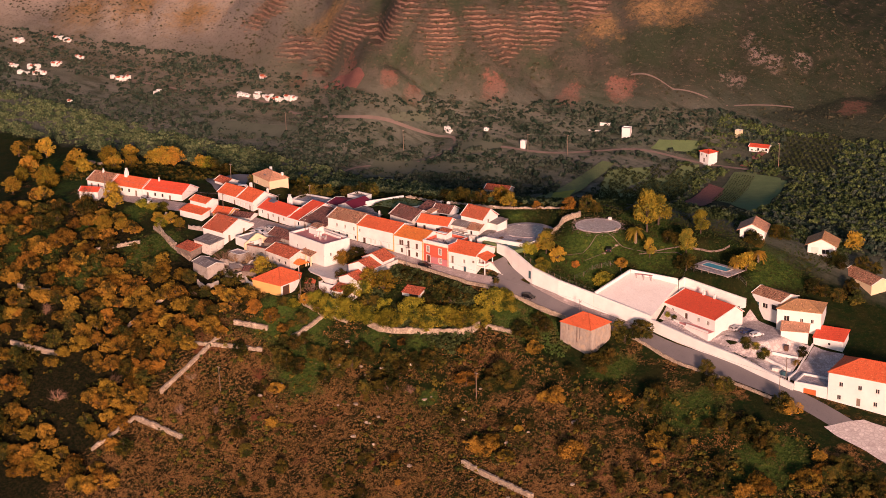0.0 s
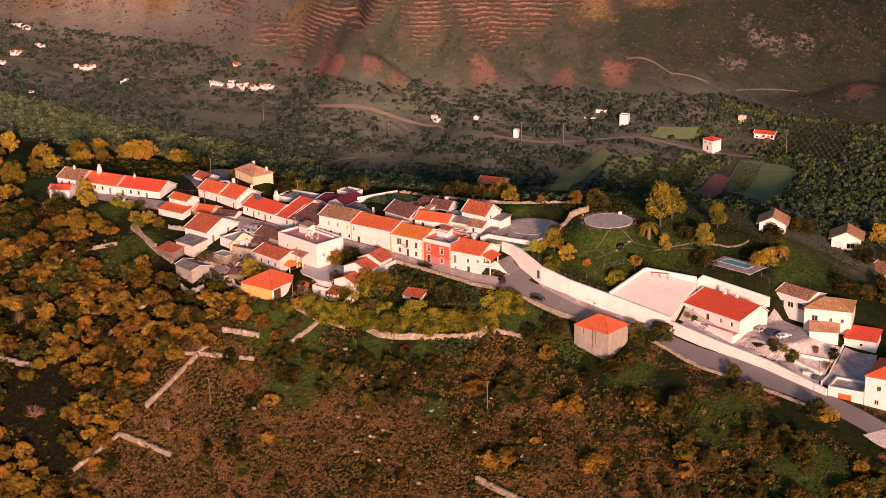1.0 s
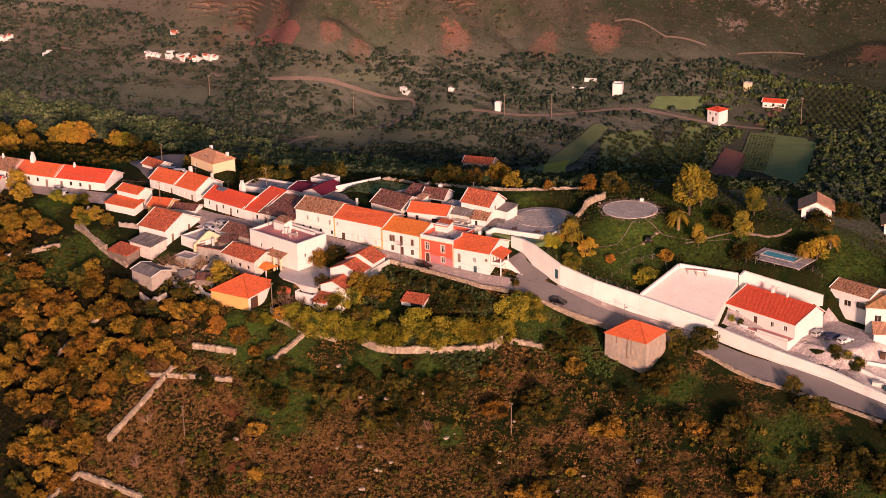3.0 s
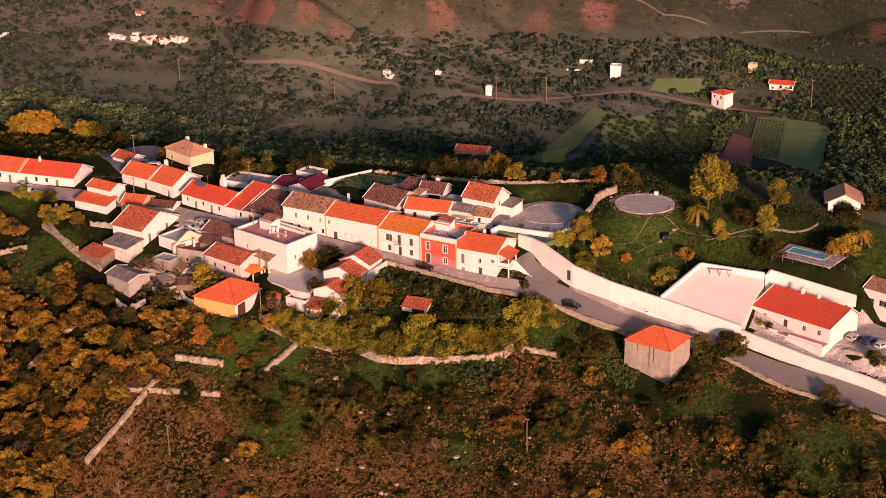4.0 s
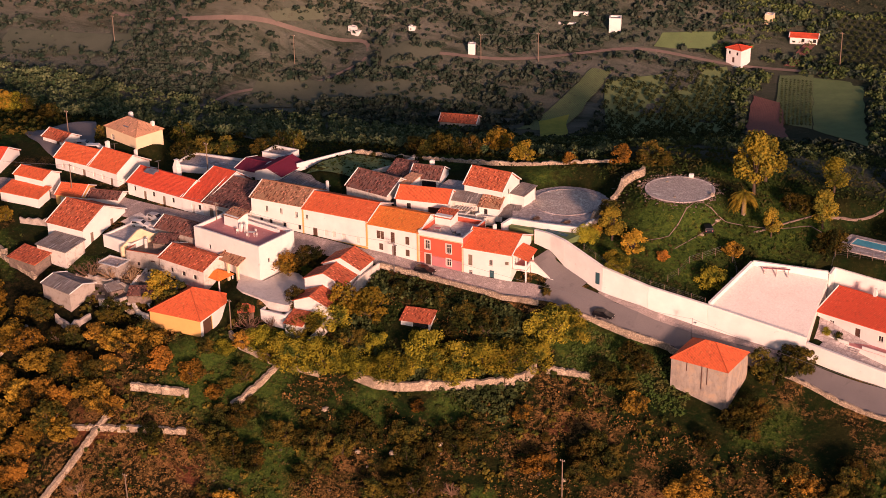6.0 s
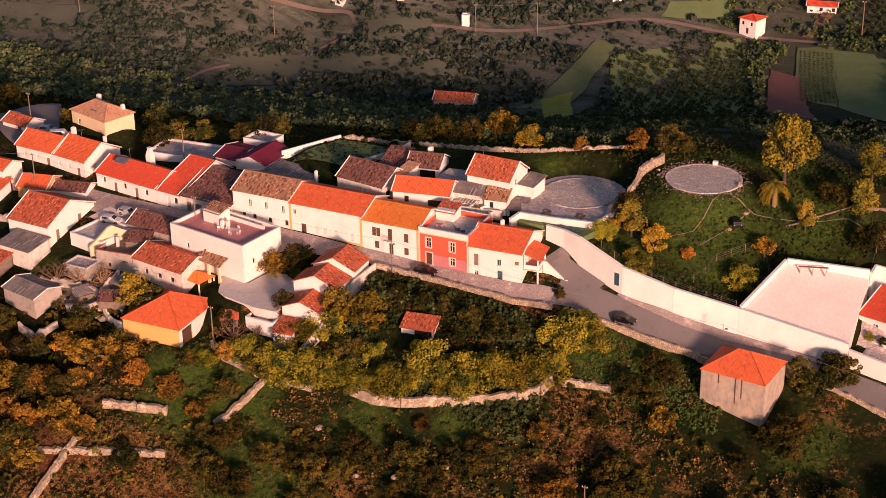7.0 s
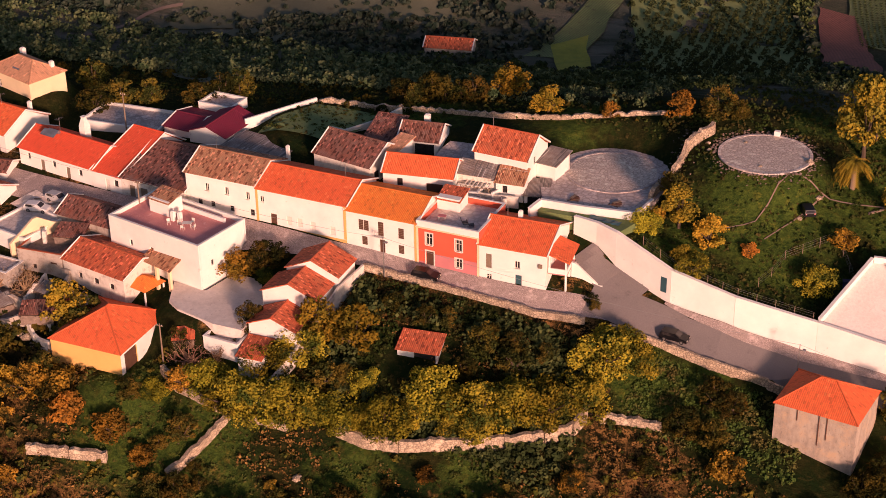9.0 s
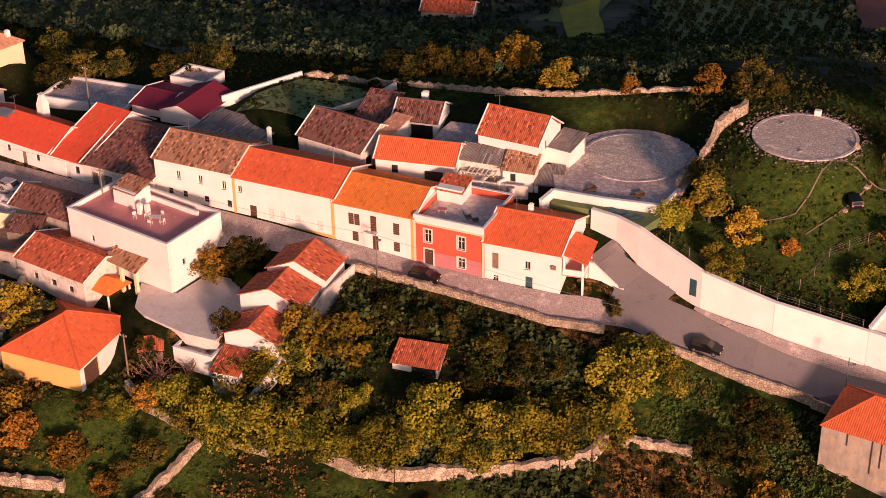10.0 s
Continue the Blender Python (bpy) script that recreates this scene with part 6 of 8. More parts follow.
# ---- valley fields ----
patch("field", [(28.0, 128.0), (36.3, 125.4), (50.4, 82.4), (37.8, 90.3)], SOIL, 0.24, "dark red ploughed plot")
patch("field", [(30.5, 141.6), (39.0, 143.4), (50.2, 103.0), (39.3, 110.0)], CROP, 0.2, "green vegetable rows")
patch("field", [(39.4, 142.0), (52.5, 142.2), (68.0, 83.8), (50.6, 102.6)], MEADOW, 0.2, "smooth green meadow")
patch("field", [(-9.0, 119.0), (17.0, 141.0), (42.0, 76.0), (16.0, 60.0)], ORCHARDFLOOR, 0.18, "green floor of the citrus orchard")
patch("field", [(-3.0, 139.0), (12.0, 147.0), (10.0, 153.0), (-3.2, 145.0)], MEADOW, 0.2, "bright green hay meadow")
patch("field", [(-20.0, 89.0), (-9.0, 90.0), (-9.4, 124.5), (-14.6, 124.6)], CROP, 0.2, "long strip of green crop")
patch("field", [(-17.0, 96.0), (-11.5, 101.5), (-2.5, 79.0), (-8.0, 77.0)], YELLOWGRASS, 0.26, "bright yellow-green grass strip")
patch("field", [(-187.0, 96.5), (-144.5, 103.0), (-144.4, 93.7), (-182.0, 83.7)], PALEFIELD, 0.2, "pale grey-green pasture in the valley")
patch("field", [(-101.7, 99.3), (-39.8, 106.7), (-33.2, 101.2), (-97.7, 81.3)], PALEFIELD, 0.16, "open brownish pasture among bushes")
patch("field", [(-69.0, 107.0), (-55.0, 113.4), (-57.2, 122.0), (-73.4, 116.0)], PALEFIELD, 0.2, "greyish fallow field")
patch("field", [(-105.0, 113.0), (-94.0, 120.6), (-96.7, 122.8), (-107.9, 113.6)], PALEFIELD, 0.2, "pale meadow by the track")
patch("field", [(-152.0, 123.0), (-128.0, 117.0), (-126.0, 120.0), (-148.0, 129.0)], SOIL, 0.6, "bare red earth scar on the hillside")
patch("field", [(-80.0, 48.0), (-60.0, 40.0), (-64.0, 84.0), (-84.0, 90.0)], PALEFIELD, 0.2, "dry grey-green pasture")
patch("field", [(30, 146.6), (33, 146.6), (36, 160), (33, 160)], SOIL, 0.25, "red earth track beside the farm", "track")

# tiny far hamlet
hm = "far hamlet"
rnd = random.Random(3)
CLUSTERS = ((-189, 112, 5), (-183, 113, 5), (-177, 113.4, 4), (-171, 114, 4), (-164, 116, 6), (-330, 102.5, 6), (-318, 104, 6), (-306, 109, 7), (-318, 98.5, 5), (-309, 100.5, 5), (-348, 120, 5), (-325, 126, 6), (-319, 126, 4), (-261, 109, 4), (-266, 107.8, 2), (-236, 105.5, 2), (-187.6, 122.5, 2), (-271, 85, 1), (-84, 121, 2), (-70, 123, 1), (-300, 116, 3))
for cx, cy, n in CLUSTERS:
    for k in range(n):
        x, y = cx + rnd.uniform(-3.2, 3.2), cy + rnd.uniform(-0.9, 0.9)
        z, wd = float(land(x, y)), rnd.uniform(1.3, 2.6)
        hh = rnd.uniform(0.8, 1.5)
        tiled = rnd.random() < 0.4
        house("cottage", "tiny white cottage with a tiled roof in a distant hamlet" if tiled else "tiny white flat-roofed cottage of a distant hamlet", (x, y), (x + wd, y + wd * rnd.uniform(-0.25, 0.35)), z + hh, 1.6, z, "gable" if tiled else "flat", 0.4, WHITE, T_TERRA, {"f": [(0.4, 0.3, 0.35, 0.45, "dark")]}, parapet=0.12, group=hm, category="cottage", over=0.08)


# ---- cars, poles and clutter ----
def car(x, y, z, angle, colour, label, van=False):
    C = thing("car", pose(x, y, z, 0, 0, angle), label, "car", "parked cars")
    L, W, H = (4.6, 1.85, 1.75) if van else (4.1, 1.7, 1.45)
    prof = [(-L / 2, 0.35), (-L / 2, 0.85), (-L / 2 + 0.25, H * 0.93), (L * 0.06, H), (L * 0.24, 0.92), (L / 2 - 0.12, 0.78), (L / 2, 0.6), (L / 2, 0.35)]
    if van:
        prof = [(-L / 2, 0.4), (-L / 2, 1.1), (-L / 2 + 0.12, H * 0.96), (L * 0.15, H), (L * 0.30, 1.05), (L / 2 - 0.1, 0.9), (L / 2, 0.7), (L / 2, 0.4)]
    n = len(prof)
    V = []
    for s in (-1, 1):
        for px, pz in prof:
            k = 1.0 if pz < 0.95 else 0.86
            V.append((px, s * W / 2 * k, pz))
    F = [tuple(range(n)), tuple(range(2 * n - 1, n - 1, -1))] + [(i, i + n, (i + 1) % n + n, (i + 1) % n) for i in range(n)]
    solid("body", V, [f[::-1] for f in F], PAINT[colour], C)
    zt, zb = H * 0.93, 0.98
    for s in (-1, 1):
        solid("side_window", [(-L / 2 + 0.35, s * (W / 2 * 0.93 + 0.02), zb), (L * 0.17, s * (W / 2 * 0.95 + 0.02), zb), (L * 0.05, s * (W / 2 * 0.86 + 0.02), zt), (-L / 2 + 0.45, s * (W / 2 * 0.86 + 0.02), zt)], [(0, 1, 2, 3)], PANE, C, "tinted side glass")
    solid("windscreen", [(L * 0.235, -W * 0.40, 1.0), (L * 0.235, W * 0.40, 1.0), (L * 0.085, W * 0.36, H - 0.05), (L * 0.085, -W * 0.36, H - 0.05)], [(0, 1, 2, 3)], PANE, C, "dark windscreen")
    solid("rear_window", [(-L / 2 - 0.01, -W * 0.38, 0.98), (-L / 2 - 0.01, W * 0.38, 0.98), (-L / 2 + 0.2, W * 0.34, H * 0.88), (-L / 2 + 0.2, -W * 0.34, H * 0.88)], [(0, 1, 2, 3)], PANE, C)
    for px in (-L * 0.31, L * 0.31):
        for s in (-1, 1):
            bm = bmesh.new()
            rod(bm, (px, s * (W / 2 - 0.2), 0.32), (px, s * (W / 2 + 0.01), 0.32), 0.32, n=12)
            wh = part("wheel", bm, TYRE, C)
            bm = bmesh.new()
            rod(bm, (px, s * (W / 2 + 0.0), 0.32), (px, s * (W / 2 + 0.025), 0.32), 0.19, n=10)
            part("rim", bm, METAL, wh)
    for s in (-1, 1):
        bm = bmesh.new()
        box(bm, L / 2 - 0.03, s * W * 0.34 - 0.17, 0.55, L / 2 + 0.02, s * W * 0.34 + 0.17, 0.68, 0.01)
        part("headlight", bm, FRAME, C)
        bm = bmesh.new()
        box(bm, -L / 2 - 0.02, s * W * 0.38 - 0.1, 0.7, -L / 2 + 0.02, s * W * 0.38 + 0.1, 0.9, 0.01)
        part("tail_light", bm, DADO, C)
    return C


def on_land(x, y, lift=0.0):
    return float(land(x, y)) + lift


for x, y, a, col, lab in ((39.2, 1.2, -2, "black", "dark hatchback parked at the edge of the road"), (98.8, 20.2, 70, "silver", "silver car parked in the yard"), (102.0, 20.0, 72, "blue", "dark blue car parked in the yard"), (105.6, 19.2, 65, "white", "white car parked in the yard"),
                          (2.6, -2.6, 2, "black", "dark car parked against the street wall"), (-121.0, -4.6, 8, "silver", "silver car parked in the street"), (-117.0, -6.6, 8, "white", "white car parked in the street"), (-61.0, -4.4, -8, "silver", "silver car parked by the low wall"),
                          (-93.0, 13.4, 30, "white", "white car parked on the upper yard"), (-97.0, 17.8, 20, "silver", "white hatchback on the upper yard"), (-63.0, -7.2, 10, "white", "white car parked beside the ruins"), (50.4, 27.4, 120, "black", "old black car body in the park grass")):
    lift = 0.3 if 93 < x < 112 else 0.13
    car(x, y, on_land(x, y, lift), a, col, lab)
car(-89.5, 12.6, on_land(-89.5, 12.6, 0.1), 28, "white", "white van parked on the upper yard", van=True)


def pole(x, y, h, label, lamp=False, lean=0.0, wood=True):
    z = on_land(x, y)
    P = thing("street_lamp" if lamp else "utility_pole", pose(x, y, z, lean, lean * 0.6, 0), label, "lamp" if lamp else "pole", "poles")
    bm = bmesh.new()
    rod(bm, (0, 0, -0.6), (0, 0, h), 0.14 if wood else 0.09, 0.09 if wood else 0.06, 8)
    part("shaft", bm, GREYWOOD if wood else METAL, P)
    if lamp:
        bm = bmesh.new()
        rod(bm, (0, 0, h * 0.86), (0.7, -0.5, h * 0.92), 0.04, n=5)
        part("arm", bm, METAL, P)
        bm = bmesh.new()
        box(bm, 0.5, -0.75, h * 0.92, 1.0, -0.35, h * 0.92 + 0.18, 0.03)
        part("lantern", bm, PAINT["grey"], P)
    else:
        bm = bmesh.new()
        box(bm, -0.5, -0.05, h - 0.4, 0.5, 0.05, h - 0.28)
        part("crossbar", bm, GREYWOOD, P)
        for q in (-0.4, 0.0, 0.4):
            bm = bmesh.new()
            rod(bm, (q, 0, h - 0.28), (q, 0, h - 0.12), 0.05, n=6)
            part("insulator", bm, FRAME, P)
    return (x, y, z + h - 0.1)


tops = {}
for key, x, y, h_, lab, lamp, lean in (("a", 56.5, 2.4, 7.0, "lamp post beside the road wall", True, 0), ("b", -3.4, -4.2, 6.5, "street lamp on the lower side of the street", True, 0), ("c", -44.6, -5.4, 7.5, "leaning wooden pole in the street", False, 2), ("d", -84.0, -3.4, 8.5, "wooden pole beside the ochre house", False, -2),
                                       ("e", -138.0, -8.4, 8.5, "wooden pole at the village entrance", False, 1), ("f", -26.3, -64.4, 8.0, "leaning bare wooden pole in the field", False, 4), ("g", 46.4, -34.6, 8.0, "wooden pole in the dry field", False, 0), ("h", 124.0, -2.0, 8.5, "wooden pole beside the road", False, 0), ("i", 121.5, 6.6, 8.5, "thin pole against the white wall", False, 0),
                                       ("j", -27.5, -27.0, 7.0, "thin pole beside the barn", False, 0), ("k", -60.0, 14.0, 8.0, "wooden pole behind the long house", False, 0), ("l", -103.0, 19.6, 7.5, "pole at the upper yard", False, 0), ("m", -44.0, 118.0, 8.0, "pole in the valley", False, 0), ("n", -30.0, 124.0, 8.0, "pole in the valley", False, 0),
                                       ("o", -95.0, 106.0, 8.0, "pole beside the valley track", False, 0), ("p", 44.0, 150.0, 9.0, "tall pole in the valley", False, 0), ("q", -150.0, 98.0, 8.0, "pole in the scrub", False, 0)):
    tops[key] = pole(x, y, h_, lab, lamp, lean, not lamp)


def cable(a, b_, sag):
    cu = bpy.data.curves.new("cable", "CURVE")
    cu.dimensions, cu.bevel_depth = "3D", 0.02
    sp = cu.splines.new("POLY")
    sp.points.add(14)
    for k in range(15):
        t = k / 14
        q = Vector(a).lerp(Vector(b_), t)
        sp.points[k].co = (q.x, q.y, q.z - sag * 4 * t * (1 - t), 1)
    cu.materials.append(PAINT["grey"])
    tagged(new("cable", cu), "thin overhead cable slung between two poles", "cable", "overhead cables")


for a, b_, sg in (("a", "b", 1.2), ("b", "c", 0.9), ("c", "d", 0.9), ("d", "e", 1.2), ("a", "h", 1.4), ("h", "i", 0.2), ("m", "n", 0.4)):
    cable(tops[a], tops[b_], sg)

for x, y, z, lab in ((7.4, 3.0, 6.2, "dark folded sun chair on the roof terrace"), (6.2, 3.4, 6.2, "dark folded sun chair on the roof terrace")):
    s_ = thing("sun_chair", pose(x, y, z, 0, 0, 30), lab, "chair", "roof terrace chairs")
    block("seat", -0.4, -0.35, 0.3, 0.4, 0.35, 0.36, PAINT["black"], s_, m=Matrix.Rotation(-0.1, 4, "Y"))
    block("backrest", -0.05, -0.35, 0.0, 0.0, 0.35, 0.8, PAINT["black"], s_, m=Matrix.Translation((-0.4, 0, 0.36)) @ Matrix.Rotation(-0.4, 4, "Y"))
    for q in (-0.3, 0.3):
        block("leg", -0.35, q - 0.03, 0, 0.35, q + 0.03, 0.29, METAL, s_)
tb = thing("garden_table", pose(2.6, 3.2, 6.2, 0, 0, 10), "small pinkish table on the roof terrace", "table")
block("tabletop", -0.6, -0.4, 0.68, 0.6, 0.4, 0.74, DADO, tb)
for x, y in ((-0.5, -0.3), (0.5, -0.3), (0.5, 0.3), (-0.5, 0.3)):
    block("leg", x - 0.03, y - 0.03, 0, x + 0.03, y + 0.03, 0.678, FRAME, tb)
tarp = thing("tarpaulin", pose(24.6, 12.0, 6.3, 0, 0, -6), "crumpled blue tarpaulin on the garden bed", "tarpaulin")
V = [(i * 0.45 - 2.5, j * 0.45 - 0.7, 0.15 + 0.2 * noise.noise((i * 0.7, j * 0.9, 2))) for j in range(4) for i in range(12)]
solid("sheet", V, [(j * 12 + i, j * 12 + i + 1, j * 12 + i + 13, j * 12 + i + 12) for j in range(3) for i in range(11)], BLUEDOOR, tarp)

# rubble and ruined walls below the flat house
patch("rubble_yard", [(-66.0, -30.0), (-44.0, -27.0), (-43.0, -21.0), (-62.0, -23.5)], RUBBLE, 0.15, "stony yard littered with rubble and old walls", "yard")
for pts, hh in (([(-66.0, -26.0), (-58.0, -24.6), (-52.0, -25.4), (-46.0, -24.0)], 1.6), ([(-57.0, -30.0), (-50.0, -27.0)], 1.4), ([(-63.0, -36.6), (-58.6, -38.0), (-56.6, -33.6)], 1.5), ([(-48.0, -22.4), (-44.0, -21.0), (-42.6, -24.6)], 1.9), ([(-90.0, -14.0), (-82.0, -12.6)], 1.4)):
    long_wall("ruined_wall", pts, 0.5, GREYWALL, "broken grey wall of a ruined outbuilding", height=hh, rough=0.45, step=1.0)
rnd = random.Random(11)
for i in range(70):
    x, y = (rnd.uniform(-66, -44), rnd.uniform(-30, -20)) if i < 26 else (rnd.uniform(28, 52), rnd.uniform(26, 40)) if i < 34 else (rnd.uniform(-20, 90), rnd.uniform(-62, -30))
    s = rnd.uniform(0.3, 0.9)
    bm = bmesh.new()
    bmesh.ops.create_icosphere(bm, subdivisions=1, radius=s)
    for v in bm.verts:
        v.co = Vector((v.co.x * rnd.uniform(0.7, 1.3), v.co.y * rnd.uniform(0.7, 1.2), v.co.z * rnd.uniform(0.4, 0.8)))
    ob = part("stone", bm, STONE)
    ob.matrix_world = pose(x, y, on_land(x, y, s * 0.1), 0, 0, rnd.uniform(0, 360))
    tagged(ob, "loose pale limestone lump on the ground", "stone", "loose stones")


def rubble_stuff(name, label, spots, low, high, seed):
    """One object of very many small stones."""
    g = np.random.RandomState(seed)
    base = np.array([(0, 0, 0.6), (0.9, 0.1, 0.05), (0.1, 0.9, 0), (-0.85, 0.2, 0.05), (-0.1, -0.9, 0), (0, 0, -0.5)])
    faces = np.array([(0, 1, 2), (0, 2, 3), (0, 3, 4), (0, 4, 1), (5, 2, 1), (5, 3, 2), (5, 4, 3), (5, 1, 4)])
    z = land(spots[:, 0], spots[:, 1])
    V, F = [], []
    for i, (x, y) in enumerate(spots):
        a, s_ = g.uniform(0, 6.28), g.uniform(low, high)
        q = base * s_ * g.uniform(0.6, 1.3, (6, 3))
        V.append(np.stack([x + q[:, 0] * math.cos(a) - q[:, 1] * math.sin(a), y + q[:, 0] * math.sin(a) + q[:, 1] * math.cos(a), z[i] + q[:, 2] + s_ * 0.15], 1))
        F.append(faces + 6 * i)
    me = bpy.data.meshes.new(name)
    me.from_pydata(np.concatenate(V).tolist(), [], np.concatenate(F).tolist())
    return tagged(part(name, me, RUBBLE), label, "rubble", kind="stuff")


g = np.random.RandomState(31)
a = g.uniform(0, 6.283, 420)
q = 7.35 + np.abs(g.normal(size=420)) * 0.7
ring = np.stack([41.9 + np.cos(a) * q, 34.5 + np.sin(a) * q], 1)
pile = np.stack([g.normal(29.6, 1.3, 160), g.uniform(19, 38, 160)], 1)
heap = np.stack([g.uniform(-68, -42, 500), g.uniform(-31, -19, 500)], 1)
slope = np.stack([g.uniform(-20, 110, 160), g.uniform(-75, -28, 160)], 1)
rubble_stuff("rubble", "loose stones and broken rubble lying about", np.concatenate([ring, pile, heap, slope]), 0.08, 0.30, 5)


# the ruined yard between the barn and the street
gr = thing("ruined_gable", pose(-60.4, -17.6, 0, 0, 0, 66), "lone weathered gable wall of a roofless house", "ruin", "ruined walls")
V = [(0, 0, -6.0), (9.6, 0, -6.0), (9.6, 0, -0.6), (7.4, 0, 0.3), (5.0, 0, 1.9), (4.2, 0, 1.8), (2.2, 0, 0.4), (0, 0, -1.0)]
V += [(x, 0.45, z) for x, y, z in V]
solid("wall", V, [tuple(range(8)), tuple(range(15, 7, -1))] + [(i, i + 8, (i + 1) % 8 + 8, (i + 1) % 8) for i in range(8)], CREAM, gr)
for pts, hh, mat, lab in (([(-53.0, -25.0), (-52.6, -19.6)], 1.7, OLDWHITE, "leaning whitewashed remnant of a ruined wall"), ([(-50.2, -28.2), (-47.7, -29.8), (-44.8, -30.3), (-43.2, -29.4)], 1.2, OLDWHITE, "curved whitewashed wall of an old pen"),
                          ([(-59.4, -17.2), (-49.3, -18.2), (-48.6, -21.4)], 1.5, GREYWALL, "roofless house wall with a ragged top"), ([(-47.4, -20.6), (-44.0, -22.6)], 1.3, GREYWALL, "broken grey wall of a ruined outbuilding")):
    long_wall("ruined_wall", pts, 0.45, mat, lab, height=hh, rough=0.35, step=0.9)
rnd = random.Random(77)
for x, y, z, lx, ly, rz, mat, lab in ((-49.0, -26.8, -4.6, 5.2, 3.0, 24, T_DARK, "collapsed brown tile roof lying on rubble"), (-45.6, -24.6, -4.4, 3.2, 2.4, 40, T_TERRA, "fallen patch of red roof tiles"), (-50.6, -22.4, -4.0, 3.6, 2.2, -10, T_GREY, "rusty grey roof sheets lying on rubble"), (-25.6, -24.2, -4.8, 3.4, 2.4, 30, T_TERRA, "low shed roof of red tiles beside the barn"), (-53.0, -12.0, 0.2, 5.0, 3.4, 12, T_DARK, "broken brown roof slope over a ruin"), (-56.0, -26.6, -5.2, 3.6, 2.4, 60, T_GREY, "sheet of grey corrugated roofing on the ground")):
    fr = thing("fallen_roof", pose(x, y, z, 0, 0, rz), lab, "roof remnant", "fallen roofs")
    roof_slab("roof_slope", [(-lx / 2, -ly / 2, -0.3), (lx / 2, -ly / 2, -0.2), (lx / 2, ly / 2, 0.7), (-lx / 2, ly / 2, 0.5)], mat, fr)
    for k in range(3):
        block("rafter", -lx / 2 + 0.3 + k * (lx / 2 - 0.4), -ly / 2 - 0.3, -0.6, -lx / 2 + 0.42 + k * (lx / 2 - 0.4), ly / 2 + 0.3, -0.48, GREYWOOD, fr)
    block("rubble_base", -lx / 2 + 0.2, -ly / 2 + 0.2, -2.2, lx / 2 - 0.2, ly / 2 - 0.1, -0.62, RUBBLE, fr)
for x, y, h_, w_ in ((-44.2, -26.6, 1.9, 0.7), (-56.6, -14.2, 3.4, 0.6), (-51.4, -20.4, 1.6, 0.5), (-47.0, -27.2, 1.2, 0.6)):
    pz = on_land(x, y)
    cp_ = thing("standing_pillar", pose(x, y, pz, 2, 3, 20), "lone whitewashed masonry pillar in the ruins", "pillar", "ruin pillars")
    block("shaft", -w_ / 2, -w_ / 2, -0.6, w_ / 2, w_ / 2, h_, OLDWHITE, cp_, bev=0.04)
for i in range(46):
    x, y = (rnd.uniform(-60, -43), rnd.uniform(-30, -19)) if i < 30 else (rnd.uniform(-67, -58), rnd.uniform(-8, -3))
    bd = thing("board", pose(x, y, on_land(x, y, 0.22), rnd.uniform(-12, 12), rnd.uniform(-14, 14), rnd.uniform(0, 180)), "loose weathered board lying in the ruined yard", "board", "loose boards")
    block("plank", -rnd.uniform(0.6, 1.5), -0.14, 0, rnd.uniform(0.6, 1.5), 0.14, 0.06, (GREYWOOD, OLDWHITE, METAL, WOOD)[i % 4], bd)
# back yard of the red house: rafters, drums and low walls
rf = thing("bare_roof_frame", pose(1.6, 13.2, 7.4, 0, 0, 6), "bare wooden rafters over a small back yard", "roof frame")
for k in range(7):
    block("rafter", 0.1 + k * 0.62, -0.6, -0.05, 0.24 + k * 0.62, 2.0, 0.1, OLDWHITE, rf)
for yy in (-0.5, 1.8):
    block("beam", -0.1, yy, -0.2, 4.2, yy + 0.16, -0.054, GREYWOOD, rf)
for x in (0.0, 4.0):
    for yy in (-0.5, 1.8):
        block("post", x, yy, -3.2, x + 0.16, yy + 0.16, -0.204, GREYWOOD, rf)
for x, y, r_, h_, lab in ((3.1, 10.6, 0.5, 1.1, "white plastic drum in the back yard"), (4.9, 11.0, 0.45, 1.3, "white plastic drum in the back yard"), (1.6, 10.9, 0.4, 0.9, "white plastic drum in the back yard"), (8.4, 12.6, 0.5, 1.0, "white plastic drum in the back yard")):
    dr = thing("drum", pose(x, y, 5.6), lab, "drum", "water drums")
    bm = bmesh.new()
    rod(bm, (0, 0, -0.6), (0, 0, h_), r_, r_ * 0.94, 12)
    part("body", bm, FRAME, dr)
    bm = bmesh.new()
    rod(bm, (0, 0, h_ + 0.004), (0, 0, h_ + 0.09), r_ * 0.6, n=10)
    part("lid", bm, METAL, dr)
long_wall("yard_wall", [(0.4, 12.4), (5.0, 12.7), (10.4, 13.4)], 0.25, OLDWHITE, "low whitewashed wall across the back yard", tops=[6.9, 6.7, 6.8])
long_wall("yard_wall", [(6.4, 12.6), (6.8, 14.2)], 0.25, WHITE, "short whitewashed yard wall", tops=[7.1, 7.0])
